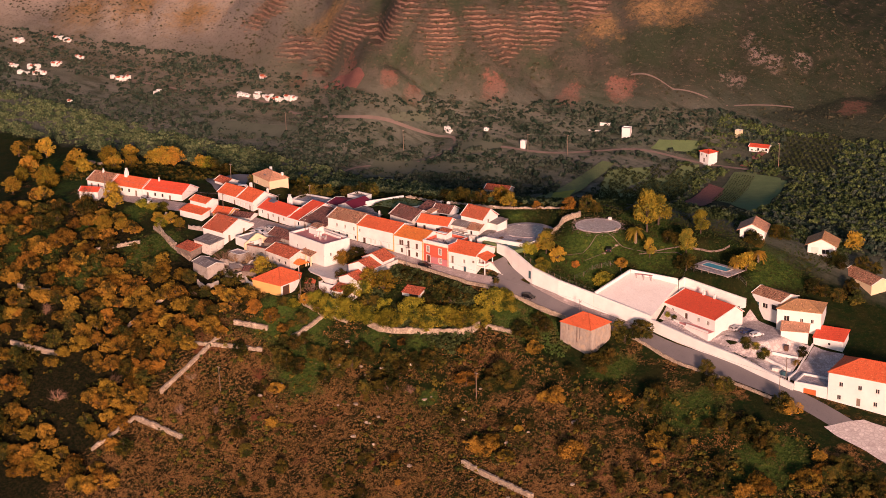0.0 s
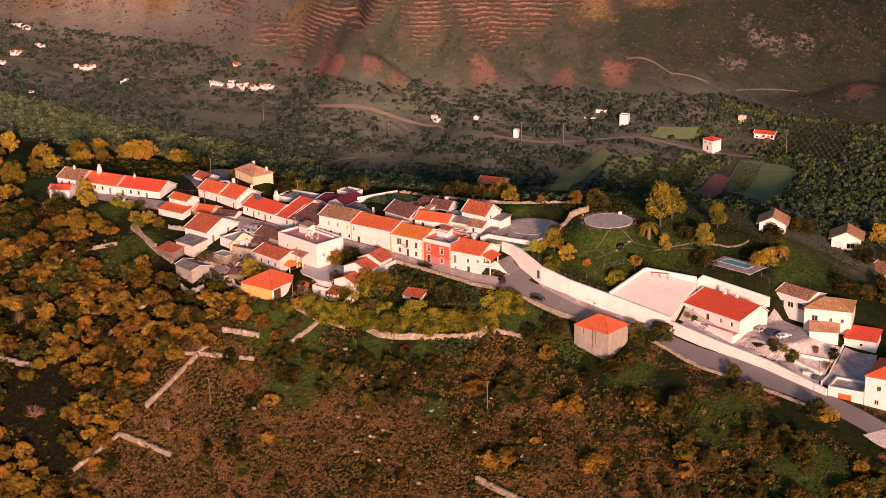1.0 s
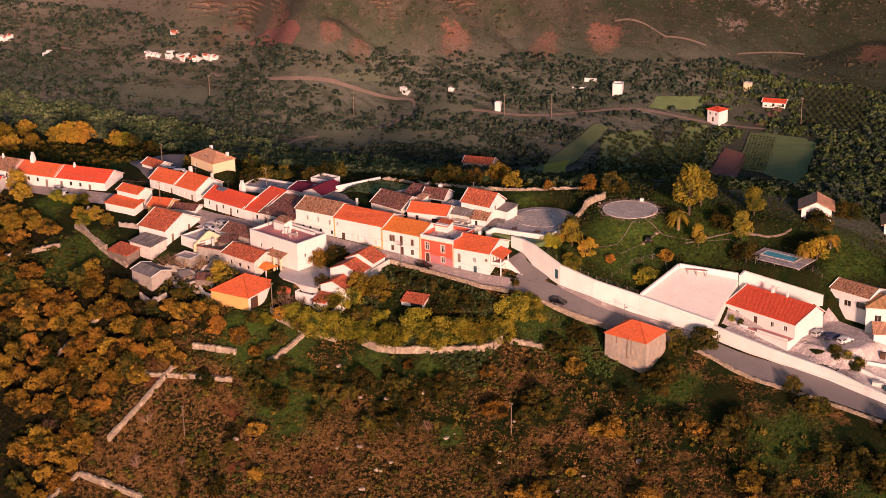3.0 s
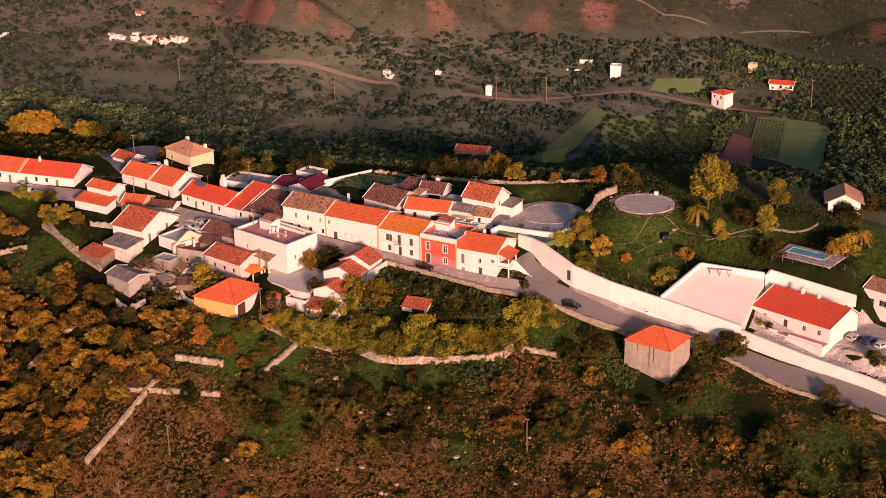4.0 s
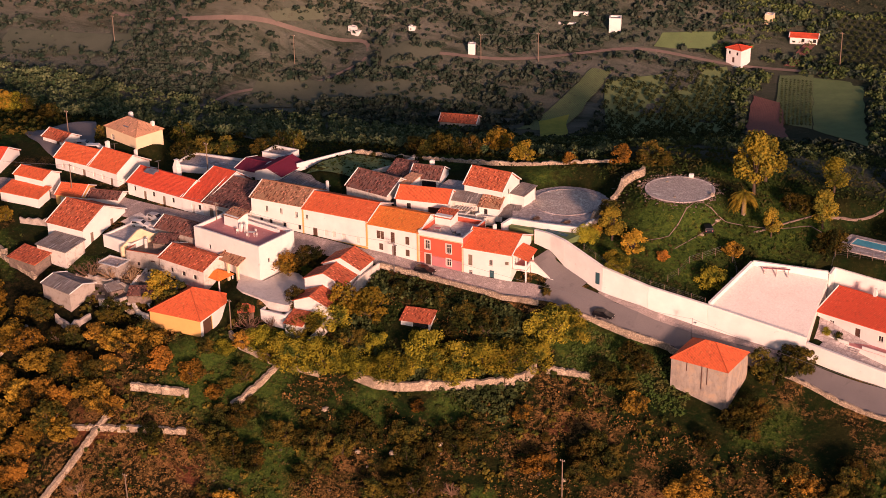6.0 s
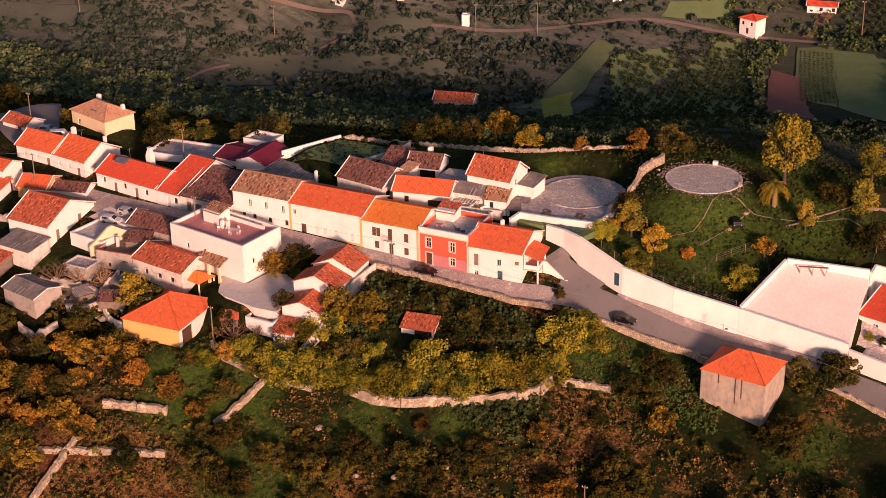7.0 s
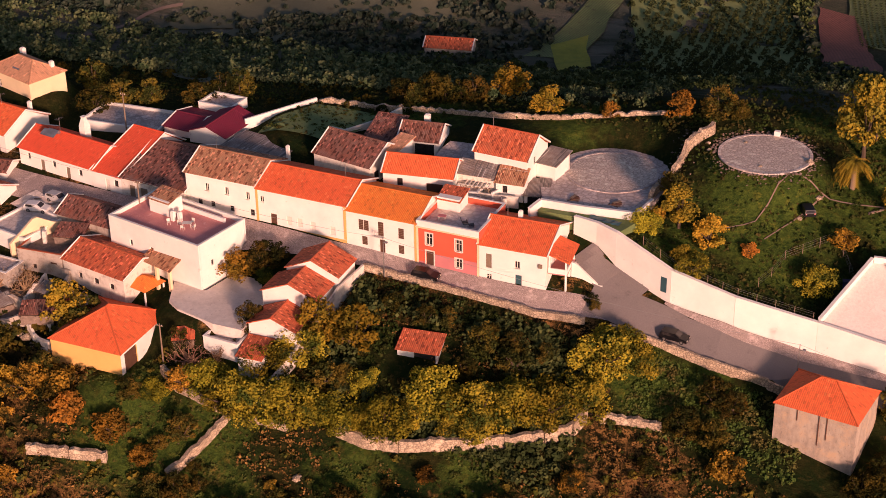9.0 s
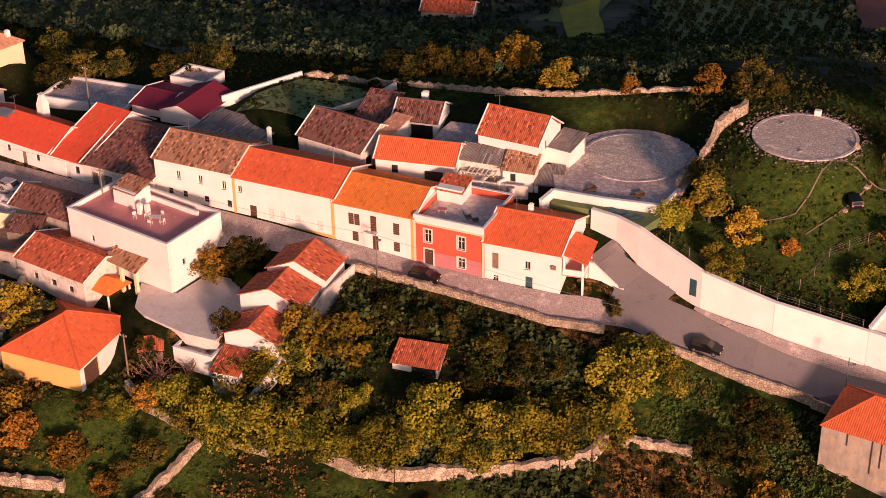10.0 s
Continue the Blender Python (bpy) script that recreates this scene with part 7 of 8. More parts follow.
# gardens and court of the long white house
long_wall("garden_wall", [(111.6, 13.6), (116.0, 13.0), (119.8, 12.7)], 0.25, WHITE, "low whitewashed garden wall by the parking yard", height=1.1)
long_wall("garden_wall", [(112.0, 16.6), (119.0, 18.6)], 0.25, WHITE, "low whitewashed garden wall by the parking yard", height=1.0)
long_wall("court_wall", [(121.6, 8.2), (121.0, 14.6), (119.4, 26.8)], 0.3, WHITE, "whitewashed side wall of a stepped court", tops=[-12.0, -12.2, -8.6], coping=WHITE)
patch("court", [(122.0, 8.6), (133.4, 9.8), (129.0, 27.4), (120.0, 26.4)], CONCRETE, 0.25, "grey paved court between white walls", "yard", step=1.0)
patch("garden_terrace", [(108.0, 9.6), (120.8, 8.2), (119.4, 25.6), (109.6, 22.6)], PALEFLOOR, 0.22, "pale paved garden terrace with low white walls", "yard", step=1.0)
dry_ = thing("clothes_dryer", pose(124.6, 19.8, on_land(124.6, 19.8, 0.2), 0, 0, 20), "folded rotary clothes dryer standing in the court", "clothes dryer")
bm = bmesh.new()
rod(bm, (0, 0, -0.8), (0, 0, 2.0), 0.06, n=6)
part("pole", bm, METAL, dry_)
for k in range(4):
    bm = bmesh.new()
    rod(bm, (0, 0, 0.7), (math.cos(k * 1.57) * 1.5, math.sin(k * 1.57) * 1.5, 1.9), 0.03, n=4)
    part("arm", bm, METAL, dry_)
for x, y, sx, sy, sz, mat, lab in ((116.8, 10.4, 2.6, 1.2, 1.0, FRAME, "white boxed water tank beside the wall"), (119.2, 9.8, 1.6, 1.0, 1.1, BLUEDOOR, "green waste bin beside the wall"), (114.4, 20.4, 1.2, 1.0, 1.4, WOOD, "dark wooden crate by the annexe"), (58.8, 19.6, 1.2, 0.8, 0.9, PAINT["blue"], "blue plastic crate by the garden pen"), (60.6, 21.4, 1.4, 1.0, 1.0, FRAME, "white garden box by the yard wall")):
    bx = thing("storage_box", pose(x, y, on_land(x, y, 0.1), 0, 0, 15), lab, "box", "garden boxes")
    block("body", -sx / 2, -sy / 2, -0.3, sx / 2, sy / 2, sz, mat, bx, bev=0.05)
    block("lid", -sx / 2 - 0.05, -sy / 2 - 0.05, sz + 0.004, sx / 2 + 0.05, sy / 2 + 0.05, sz + 0.1, mat, bx, bev=0.02)


def antenna(x, y, z, h, angle):
    """A thin roof mast with a comb of rods."""
    A = thing("antenna", pose(x, y, z, 0, 0, angle), "thin metal television aerial on a roof ridge", "antenna", "roof aerials")
    bm = bmesh.new()
    rod(bm, (0, 0, -0.3), (0, 0, h), 0.035, n=5)
    part("mast", bm, METAL, A)
    bm = bmesh.new()
    rod(bm, (-0.7, 0, h - 0.1), (0.7, 0, h - 0.1), 0.02, n=4)
    part("boom", bm, METAL, A)
    for i in range(5):
        bm = bmesh.new()
        rod(bm, (-0.6 + 0.3 * i, -0.4, h - 0.1), (-0.6 + 0.3 * i, 0.4, h - 0.1), 0.014, n=4)
        part("element", bm, METAL, A)


for x, y, z, h_, a in ((-14.0, 4.8, 9.2, 2.6, 30), (-36.5, 4.8, 9.7, 2.0, 60), (12.0, 5.6, 7.5, 1.8, 10), (-68.0, 7.0, 6.4, 2.2, 80), (-82.0, 10.0, 7.4, 2.0, 40), (3.0, 21.2, 13.6, 1.8, 20), (86.0, 24.6, -0.8, 1.8, 50)):
    antenna(x, y, z, h_, a)

# ---- vegetation ----
OLIVE = [(-161.4, -31.2, 6.2), (-168.2, -14, 5.3), (-138.5, -17.9, 4.1), (-128, -37.3, 5.9), (-133.3, -45.4, 6.9), (-111.4, -35.4, 7.7), (-107.6, -23.4, 3.9), (-129.6, -52.3, 5.9), (-112.2, -51.1, 6.7), (-93.8, -48.9, 6.5), (-128.4, -59.4, 4.8), (-109.8, -61.8, 4.7), (-97.8, -85, 5.5), (-97.9, -75.6, 4.6), (-91.4, -52.3, 6.5), (-79.4, -68.2, 7.2), (-67, -72.5, 8), (-68.5, -61.4, 8.1), (-62.2, -63.7, 8.9), (-65.7, -49.2, 9.9), (-54.1, -58.2, 7.9), (-53.2, -68.8, 7.9), (-52.1, -74.7, 6.9), (-49.9, -79.1, 6), (-55.7, -80.7, 5.2), (-57.7, -85.9, 5.2), (-85.5, -94.3, 5.4), (-77.6, -99.9, 4.4), (-50.6, -49.2, 8), (-48.9, -46, 5.3), (-41.2, -50.1, 4.4), (-44.5, -37.9, 5.3)]
OLIVE2 = [(-47.2, -57.6, 4.4), (-62.7, -106.1, 9.5), (-50, -106.3, 7.6), (-40.6, -106, 6.7), (-61, -112, 6.8), (-39.3, -93.8, 5.1), (-34.3, -105.2, 5.8), (-41.4, -34.8, 3.9), (-39, -36, 3.5), (-50.3, -38.2, 4.5), (-22.6, -29.1, 2.6), (-10.4, -56.8, 2.5), (40.6, -31.8, 3.2), (51.8, -13.9, 2.5), (66.5, -26.6, 3.6), (83.4, -41.6, 3.5), (83.7, -18.4, 3.6), (102.2, -29.2, 3.4), (134.8, -33.3, 5.9), (144.9, -25.5, 3.7), (147.8, -21.9, 3.7), (59.3, -50, 3.9), (60.9, -47, 3.1), (-95, -63.8, 5.6), (-81.5, -36.4, 5.6), (-67.8, -37, 4.6), (-74.5, -50.8, 5.5), (-111.5, -69.9, 5.6), (-113.6, -44.9, 5.8)]
CAROB = [(-11.2, -48.4, 4.2), (-16, -48.2, 3.4), (-7.5, -42.4, 3.4), (-1.2, -41.9, 4.2), (7, -38.5, 5), (20, -43.9, 4.1), (15.2, -35.3, 3.3), (19.3, -37.8, 4.1), (24.2, -33.3, 3.3), (26.1, -30.3, 3.3), (48.9, -28, 5.7), (50.6, -24.8, 4.1), (46.5, -10.8, 4.1), (48.5, -5, 3.3), (71.7, -7.3, 4.9), (70.9, -10.3, 4), (93.3, -17.7, 4.7), (92.4, -11.9, 3.2), (75.2, 5.2, 4.9), (71.5, 1.9, 3.3), (116.9, -16.2, 4.6), (122.1, -16.5, 4.6), (127.2, -16.6, 5.3), (106.2, -3.4, 4), (99.8, 1.4, 2.4), (151.8, -17.3, 4.5), (159.2, -19.8, 5.2), (122.9, -38.2, 4.4)]
CAROB2 = [(-20.0, 39.0, 3.6), (-15.6, 41.0, 3.2), (-11.0, 43.0, 3.0), (-64.0, 27.0, 2.6), (-50.0, 34.0, 2.6), (-78.0, 30.0, 2.8), (-140.0, 46.0, 3.4), (-126.0, 40.0, 3.0), (-26.0, -25.0, 2.0), (19.5, -9.8, 2.0), (0.6, -9.0, 1.6), (-21.8, -7.6, 2.5), (-19.4, -6.8, 1.6), (26.6, 1.6, 1.0), (27.4, 0.8, 0.9), (33.4, 43.6, 3.8), (31.3, 22.3, 2.4), (16, -8.9, 1.3), (9, -9.0, 1.4), (-1, -22, 1.8), (14.6, -15.4, 2.0), (6, -10, 1.5), (24, -9, 1.6), (15.6, -11.3, 2.4), (20.3, -11.8, 2.4), (65, 40.4, 3.5), (73.5, 32.9, 3.4), (86.1, 53, 3.5), (90, 61.9, 3.5), (110, 59.7, 3.5), (111.9, 45.1, 4.2), (119.4, 48.2, 5.1), (118.7, 64.4, 4.3), (-70.5, 19.9, 2.9), (-68.8, 25.2, 2.9), (-53.8, 27.4, 2.9), (-94.9, 22.8, 2.5), (-51.5, 30.6, 2.9), (105.8, 12.9, 1.8), (110.5, 14.1, 1.8), (-3.5, -23.2, 2.6), (119.2, 20.9, 1.6)]
HEDGE = [(-141.8, 44.6, 3.4), (-118.5, -8.6, 2.2), (-113.6, -8.4, 2.0), (-109.0, -8.0, 2.0), (-131.0, -10.4, 2.6), (-101.0, -16.6, 2.2), (-2.6, -26.6, 2.3), (4.0, -25.9, 2.4), (9.8, -23.6, 2.4), (15.4, -22.4, 2.5), (20.6, -18.6, 2.4), (24.8, -15.6, 2.3), (108.0, 14.2, 1.3), (110.6, 15.2, 1.2), (104.6, 13.6, 1.2), (81.0, 15.2, 1.0), (78.6, 15.6, 0.9), (-26.4, -31.6, 2.0), (29.8, 14.8, 2.7), (38.7, 9.6, 2.6), (54.9, 17.4, 3.2), (36.6, -4.6, 2.6), (-20.2, -9.6, 1.5), (-12, -29.3, 4.5), (-6.2, -28.1, 4.1), (0.4, -26.6, 3.9), (7.3, -25.6, 3.9), (12.2, -20.8, 4.4), (18.6, -20.7, 4.4), (22.4, -17.4, 4.4), (26.6, -15.9, 3.9), (29.9, -12, 3.5), (31.6, -7.2, 4.4), (33, -4.0, 3.2), (31.7, -13, 3.3), (2.0, -21.6, 2.2), (-8.3, -20.2, 3.9), (-11.8, -23.6, 3.5), (-15.3, -29.5, 3.5), (-19.5, -28.6, 3.1)]
GOLD = [(-228.0, 38.0, 4.2), (-214.0, 18.0, 4.0), (-204.0, 6.0, 3.8), (-194.0, -6.0, 4.0), (-224.0, 28.0, 3.6), (-185.0, 20.8, 3.6), (-187.0, 15.6, 3.2), (-172.6, 26.1, 3.8), (-168.0, 31.0, 3.2), (-187.4, 47.0, 3.8), (-161.0, 41.0, 4.4), (-157.5, 43.0, 4.0), (-185.0, 2.3, 4.2), (-178.0, -1.0, 3.6), (-163.0, 11.0, 2.4), (-134.8, -8.2, 3.4), (-128.0, -13.0, 3.0), (-112.0, -24.0, 3.0), (-118.0, -27.0, 3.4), (-104.0, -15.0, 2.4), (-99.0, -13.6, 2.4), (-94.0, -14.6, 2.2), (39, 16.7, 2.6), (-25.4, -9.4, 2.9), (5, 38.6, 3.0), (30.6, 17.2, 1.6), (36.9, 10.8, 1.7), (-167.4, 42.1, 5.1), (-143.7, 43.6, 3.3), (-43.8, -25.6, 5.4), (-1.8, -17.1, 4.5), (-5.7, 48, 3.6), (109.2, 72.8, 3.2), (89.7, 41.4, 3.4), (-239.7, 36.3, 6), (-180.4, 30.5, 4.5), (-197.9, 28.2, 4.6), (-180.3, -0.2, 4.3), (-7.4, -17.2, 3.5)]
RUST = [(44.7, 17.8, 1.3), (26.2, 41.4, 2.8), (15.6, 39, 1.6), (127.2, -4.3, 3.9), (56.8, 24.7, 2.1), (-37, -39.4, 3.5), (-29.1, -38.9, 2.6)]
PINE = [(34, 17.7, 2.8), (55.3, 41.4, 4.4), (55.9, 47, 3.9), (62, 32.2, 2.2), (70.2, 39.9, 2.9), (69.7, 49.2, 2.6)]
TWIG = [(-144.0, -12.0, 4.0), (-139.0, -16.0, 3.2), (-63.0, -25.0, 3.6), (-31.5, -76.0, 2.6), (-36.5, -66.0, 2.2), (-58.0, -78.0, 3.0), (-70.0, -90.0, 3.2), (-103.0, -66.0, 3.0), (-22.0, -71.0, 1.8), (28.0, -41.5, 2.0), (-23.4, -26.4, 3.3), (-19.8, -25.2, 2.3), (-56.2, -22.8, 5.5)]
PALM = [(119.6, 16.2, 1.1), (55.3, 34.9, 2.6), (90.3, 45.3, 3.1), (87.1, 40.8, 2.7)]


def leaf_cloud(rnd, blobs, per, leaf, squash=0.85, core=0.2):
    """Vertices and faces of many small leaf cards spread over lumps."""
    g = np.random.RandomState(rnd.randrange(1 << 30))
    V, F = [], []
    k = 0
    for cx, cy, cz, br in blobs:
        d = g.normal(size=(per, 3))
        d /= np.linalg.norm(d, axis=1)[:, None]
        r = br * (1 - core * g.rand(per) ** 2)
        c = np.stack([cx + d[:, 0] * r, cy + d[:, 1] * r, cz + d[:, 2] * r * squash], 1)
        n = d + g.normal(size=(per, 3)) * 0.55
        n /= np.linalg.norm(n, axis=1)[:, None]
        a = np.cross(n, g.normal(size=(per, 3)))
        a /= np.linalg.norm(a, axis=1)[:, None] + 1e-9
        b_ = np.cross(n, a)
        s = leaf * (0.6 + 0.8 * g.rand(per))[:, None]
        q = np.stack([c - a * s, c - b_ * s * 0.7, c + a * s, c + b_ * s * 0.7], 1).reshape(-1, 3)
        V.append(q)
        F.append(np.arange(k, k + 4 * per).reshape(-1, 4))
        k += 4 * per
    return np.concatenate(V), np.concatenate(F)


def tree(name, label, category, seed, leafmat, height=1.25, wide=1.0, trunk_h=0.45, blobs=22, per=44, leaf=0.085, lump=(0.22, 0.38), bare=False, low=0.25, group="trees"):
    """A tree of crown radius 1: a tapered forked trunk and a lumpy, gappy crown of leaf cards."""
    rnd = random.Random(seed)
    T = thing(name, pose(0, 0, -500), label, category, group)
    B = []
    for i in range(blobs):
        a, q = rnd.uniform(0, 6.283), math.sqrt(rnd.random())
        zz = rnd.uniform(low, height)
        spread = wide * (1 - 0.55 * max(0, (zz - height * 0.6) / (height * 0.4)) ** 1.5) * (0.75 + 0.25 * min(1, (zz - low) / 0.3))
        br = rnd.uniform(*lump)
        B.append((math.cos(a) * q * (spread - br * 0.6), math.sin(a) * q * (spread - br * 0.6), zz, br))
    bm = bmesh.new()
    rod(bm, (0, 0, -0.25), (0.03, 0.02, trunk_h * 0.6), 0.085, 0.06, 7)
    for cx, cy, cz, br in B[:9 if not bare else 16]:
        mid = Vector((cx * 0.45, cy * 0.45, trunk_h * 0.6 + (cz - trunk_h * 0.6) * 0.45))
        rod(bm, (0.03, 0.02, trunk_h * 0.55), mid, 0.045, 0.028, 5)
        rod(bm, mid, (cx, cy, cz), 0.028, 0.010, 5)
        if bare:
            for _ in range(7):
                e = Vector((cx, cy, cz)) + Vector((rnd.uniform(-0.3, 0.3), rnd.uniform(-0.3, 0.3), rnd.uniform(-0.1, 0.3)))
                rod(bm, (cx * 0.8, cy * 0.8, cz * 0.9), e, 0.010, 0.004, 3)
    part("trunk", bm, L_TWIG if bare else BARK, T, "forked grey-brown trunk and limbs")
    V, F = leaf_cloud(rnd, B, per if not bare else 10, leaf * (0.5 if bare else 1))
    me = bpy.data.meshes.new("crown")
    me.from_pydata(V.tolist(), [], F.tolist())
    part("crown", me, leafmat, T, "uneven leafy crown with gaps" if not bare else "sparse bare twigs")
    return T


def palm(seed):
    rnd = random.Random(seed)
    T = thing("palm_tree", pose(0, 0, -500), "palm with a shaggy trunk and arching fronds", "palm", "park palms")
    bm = bmesh.new()
    rod(bm, (0, 0, -0.3), (0.02, 0, 1.5), 0.16, 0.13, 9)
    part("trunk", bm, GREYWOOD, T)
    V, F = [], []
    for i in range(38):
        a, up = rnd.uniform(0, 6.283), rnd.uniform(-0.9, 1.0)
        ln = rnd.uniform(0.8, 1.1)
        pts = [Vector((math.cos(a) * ln * t, math.sin(a) * ln * t, 1.5 + up * ln * t * 0.7 - 0.75 * ln * t * t)) for t in (0, 0.35, 0.7, 1.0)]
        s = Vector((-math.sin(a), math.cos(a), 0))
        for j in range(3):
            for k in range(5):
                t0 = k / 5
                p = pts[j].lerp(pts[j + 1], t0)
                for sg in (-1, 1):
                    k0 = len(V)
                    V.extend([p, p + s * sg * 0.17 + Vector((0, 0, -0.10)) + (pts[j + 1] - pts[j]) * 0.3, p + (pts[j + 1] - pts[j]) * 0.16])
                    F.append((k0, k0 + 1, k0 + 2))
    solid("frond", V, F, L_GOLD, T, "arching feathery fronds")
    return T


KINDS = {
    "OLIVE": [tree("olive_tree", "olive tree with warm evening light in its leaf colour", "tree", 10 + i, L_OLIVE, 1.15, 1.0, 0.5, 62, 52, 0.052, (0.11, 0.27), group="grove trees") for i in range(4)],
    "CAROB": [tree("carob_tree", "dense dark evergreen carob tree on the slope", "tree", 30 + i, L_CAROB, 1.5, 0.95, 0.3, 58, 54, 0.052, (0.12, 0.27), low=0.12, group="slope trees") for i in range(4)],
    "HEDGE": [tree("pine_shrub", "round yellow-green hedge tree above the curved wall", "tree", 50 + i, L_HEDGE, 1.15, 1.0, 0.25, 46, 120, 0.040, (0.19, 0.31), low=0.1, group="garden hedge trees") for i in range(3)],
    "GOLD": [tree("golden_tree", "tree with golden autumn leaves", "tree", 60 + i, L_GOLD, 1.5, 0.95, 0.5, 52, 48, 0.056, (0.12, 0.27), low=0.3, group="autumn trees") for i in range(3)],
    "RUST": [tree("rusty_tree", "small tree with rust-orange leaves", "tree", 70 + i, L_RUST, 1.5, 0.95, 0.5, 28, 66, 0.062, (0.2, 0.32), low=0.3, group="autumn trees") for i in range(2)],
    "PINE": [tree("pine_tree", "tall yellow-lit pine with layered crown", "tree", 80 + i, L_PINE, 2.4, 0.9, 0.9, 40, 80, 0.058, (0.22, 0.36), low=0.7, group="park trees") for i in range(2)],
    "TWIG": [tree("bare_tree", "leafless fig tree with pale tangled twigs", "tree", 90 + i, L_TWIG, 1.0, 1.0, 0.35, 22, 20, 0.05, (0.2, 0.3), bare=True, group="bare trees") for i in range(2)],
    "PALM": [palm(5)],
}
first = {k: [True] * len(v) for k, v in KINDS.items()}
planted = []


def plant(kind, x, y, r, rnd):
    i = rnd.randrange(len(KINDS[kind]))
    m = pose(x, y, on_land(x, y, -0.1), 0, 0, rnd.uniform(0, 360)) @ Matrix.Diagonal((r * rnd.uniform(1.05, 1.25), r * rnd.uniform(1.05, 1.25), r * rnd.uniform(0.95, 1.25), 1))
    if first[kind][i]:
        KINDS[kind][i].matrix_world = m
        first[kind][i] = False
    else:
        k = KINDS[kind][i].scale
        copy_thing(KINDS[kind][i], m @ Matrix.Diagonal((1 / k.x, 1 / k.y, 1 / k.z, 1)))
    planted.append((x, y, r))


rnd = random.Random(21)
for kind, spots, most in (("OLIVE", OLIVE, 3.4), ("OLIVE", OLIVE2, 3.2), ("CAROB", CAROB, 2.6), ("CAROB", CAROB2, 2.6), ("HEDGE", HEDGE, 4.0), ("GOLD", GOLD, 4.2), ("RUST", RUST, 2.8), ("PINE", PINE, 4.6), ("TWIG", TWIG, 3.6), ("PALM", PALM, 2.6)):
    for x, y, r in spots:
        if y > 205 or x < -245:
            continue
        if r <= most * 1.12:
            plant(kind, x, y, r, rnd)
        else:
            n = max(2, round((r / most) ** 2 * 0.85))
            for k in range(n):
                a = 6.283 * k / n + rnd.uniform(-0.4, 0.4)
                q = (r - most * 0.7) * rnd.uniform(0.6, 1.0)
                plant(kind if rnd.random() < 0.85 else "CAROB", x + math.cos(a) * q, y + math.sin(a) * q, most * rnd.uniform(0.75, 1.05), rnd)
# the rest of the grove: olives and carobs standing close over dark undergrowth
tries = 0
while tries < 1500:
    tries += 1
    x, y = rnd.uniform(-172, -44), rnd.uniform(-112, -20)
    if noise.noise((x * 0.035, y * 0.035, 2)) < -0.05 or math.hypot(x + 93, y + 28) < 14 or math.hypot(x + 107, y + 46) < 9 or math.hypot(x + 137, y + 42) < 11 or y > -30 and x > -104 or (x > -52 and y > -38) or (-84 < x < -56 and y > -40):
        continue
    r = rnd.uniform(2.0, 3.6)
    if any((x - a) ** 2 + (y - b_) ** 2 < (0.72 * (r + q)) ** 2 for a, b_, q in planted):
        continue
    plant("OLIVE" if rnd.random() < 0.62 else "CAROB", x, y, r, rnd)
# bushes and young carobs on the open slope, in loose groups
tries = 0
while tries < 900:
    tries += 1
    x, y = rnd.uniform(-30, 165), rnd.uniform(-95, -14)
    thick = 0.5 + 1.3 * noise.noise((x * 0.045, y * 0.045, 6)) + (0.25 if -48 < y < -26 and x < 45 else 0) + (0.25 if x > 70 and y > -45 else 0) - (0.35 if y < -60 else 0)
    if rnd.random() > thick * 0.5 or y > -16 - 0.0 * x and x < 36 or (56 < x < 68 and -12 < y):
        continue
    r = rnd.uniform(0.9, 2.3)
    if any((x - a) ** 2 + (y - b_) ** 2 < (0.8 * (r + q)) ** 2 for a, b_, q in planted):
        continue
    plant("CAROB" if rnd.random() < 0.8 else "OLIVE", x, y, r, rnd)
for k, v in KINDS.items():
    for j, T in enumerate(v):
        if first[k][j]:
            T.matrix_world = pose(-118 - 7 * j, -70 - 3 * len(k), on_land(-118 - 7 * j, -70 - 3 * len(k)), 0, 0, 0) @ Matrix.Diagonal((2.4, 2.4, 2.4, 1))


def inside(x, y, poly):
    c = np.zeros(np.shape(x), bool)
    for (x0, y0), (x1, y1) in zip(poly, poly[1:] + poly[:1]):
        c ^= ((y0 > y) != (y1 > y)) & (x < (x1 - x0) * (y - y0) / (y1 - y0 + 1e-12) + x0)
    return c


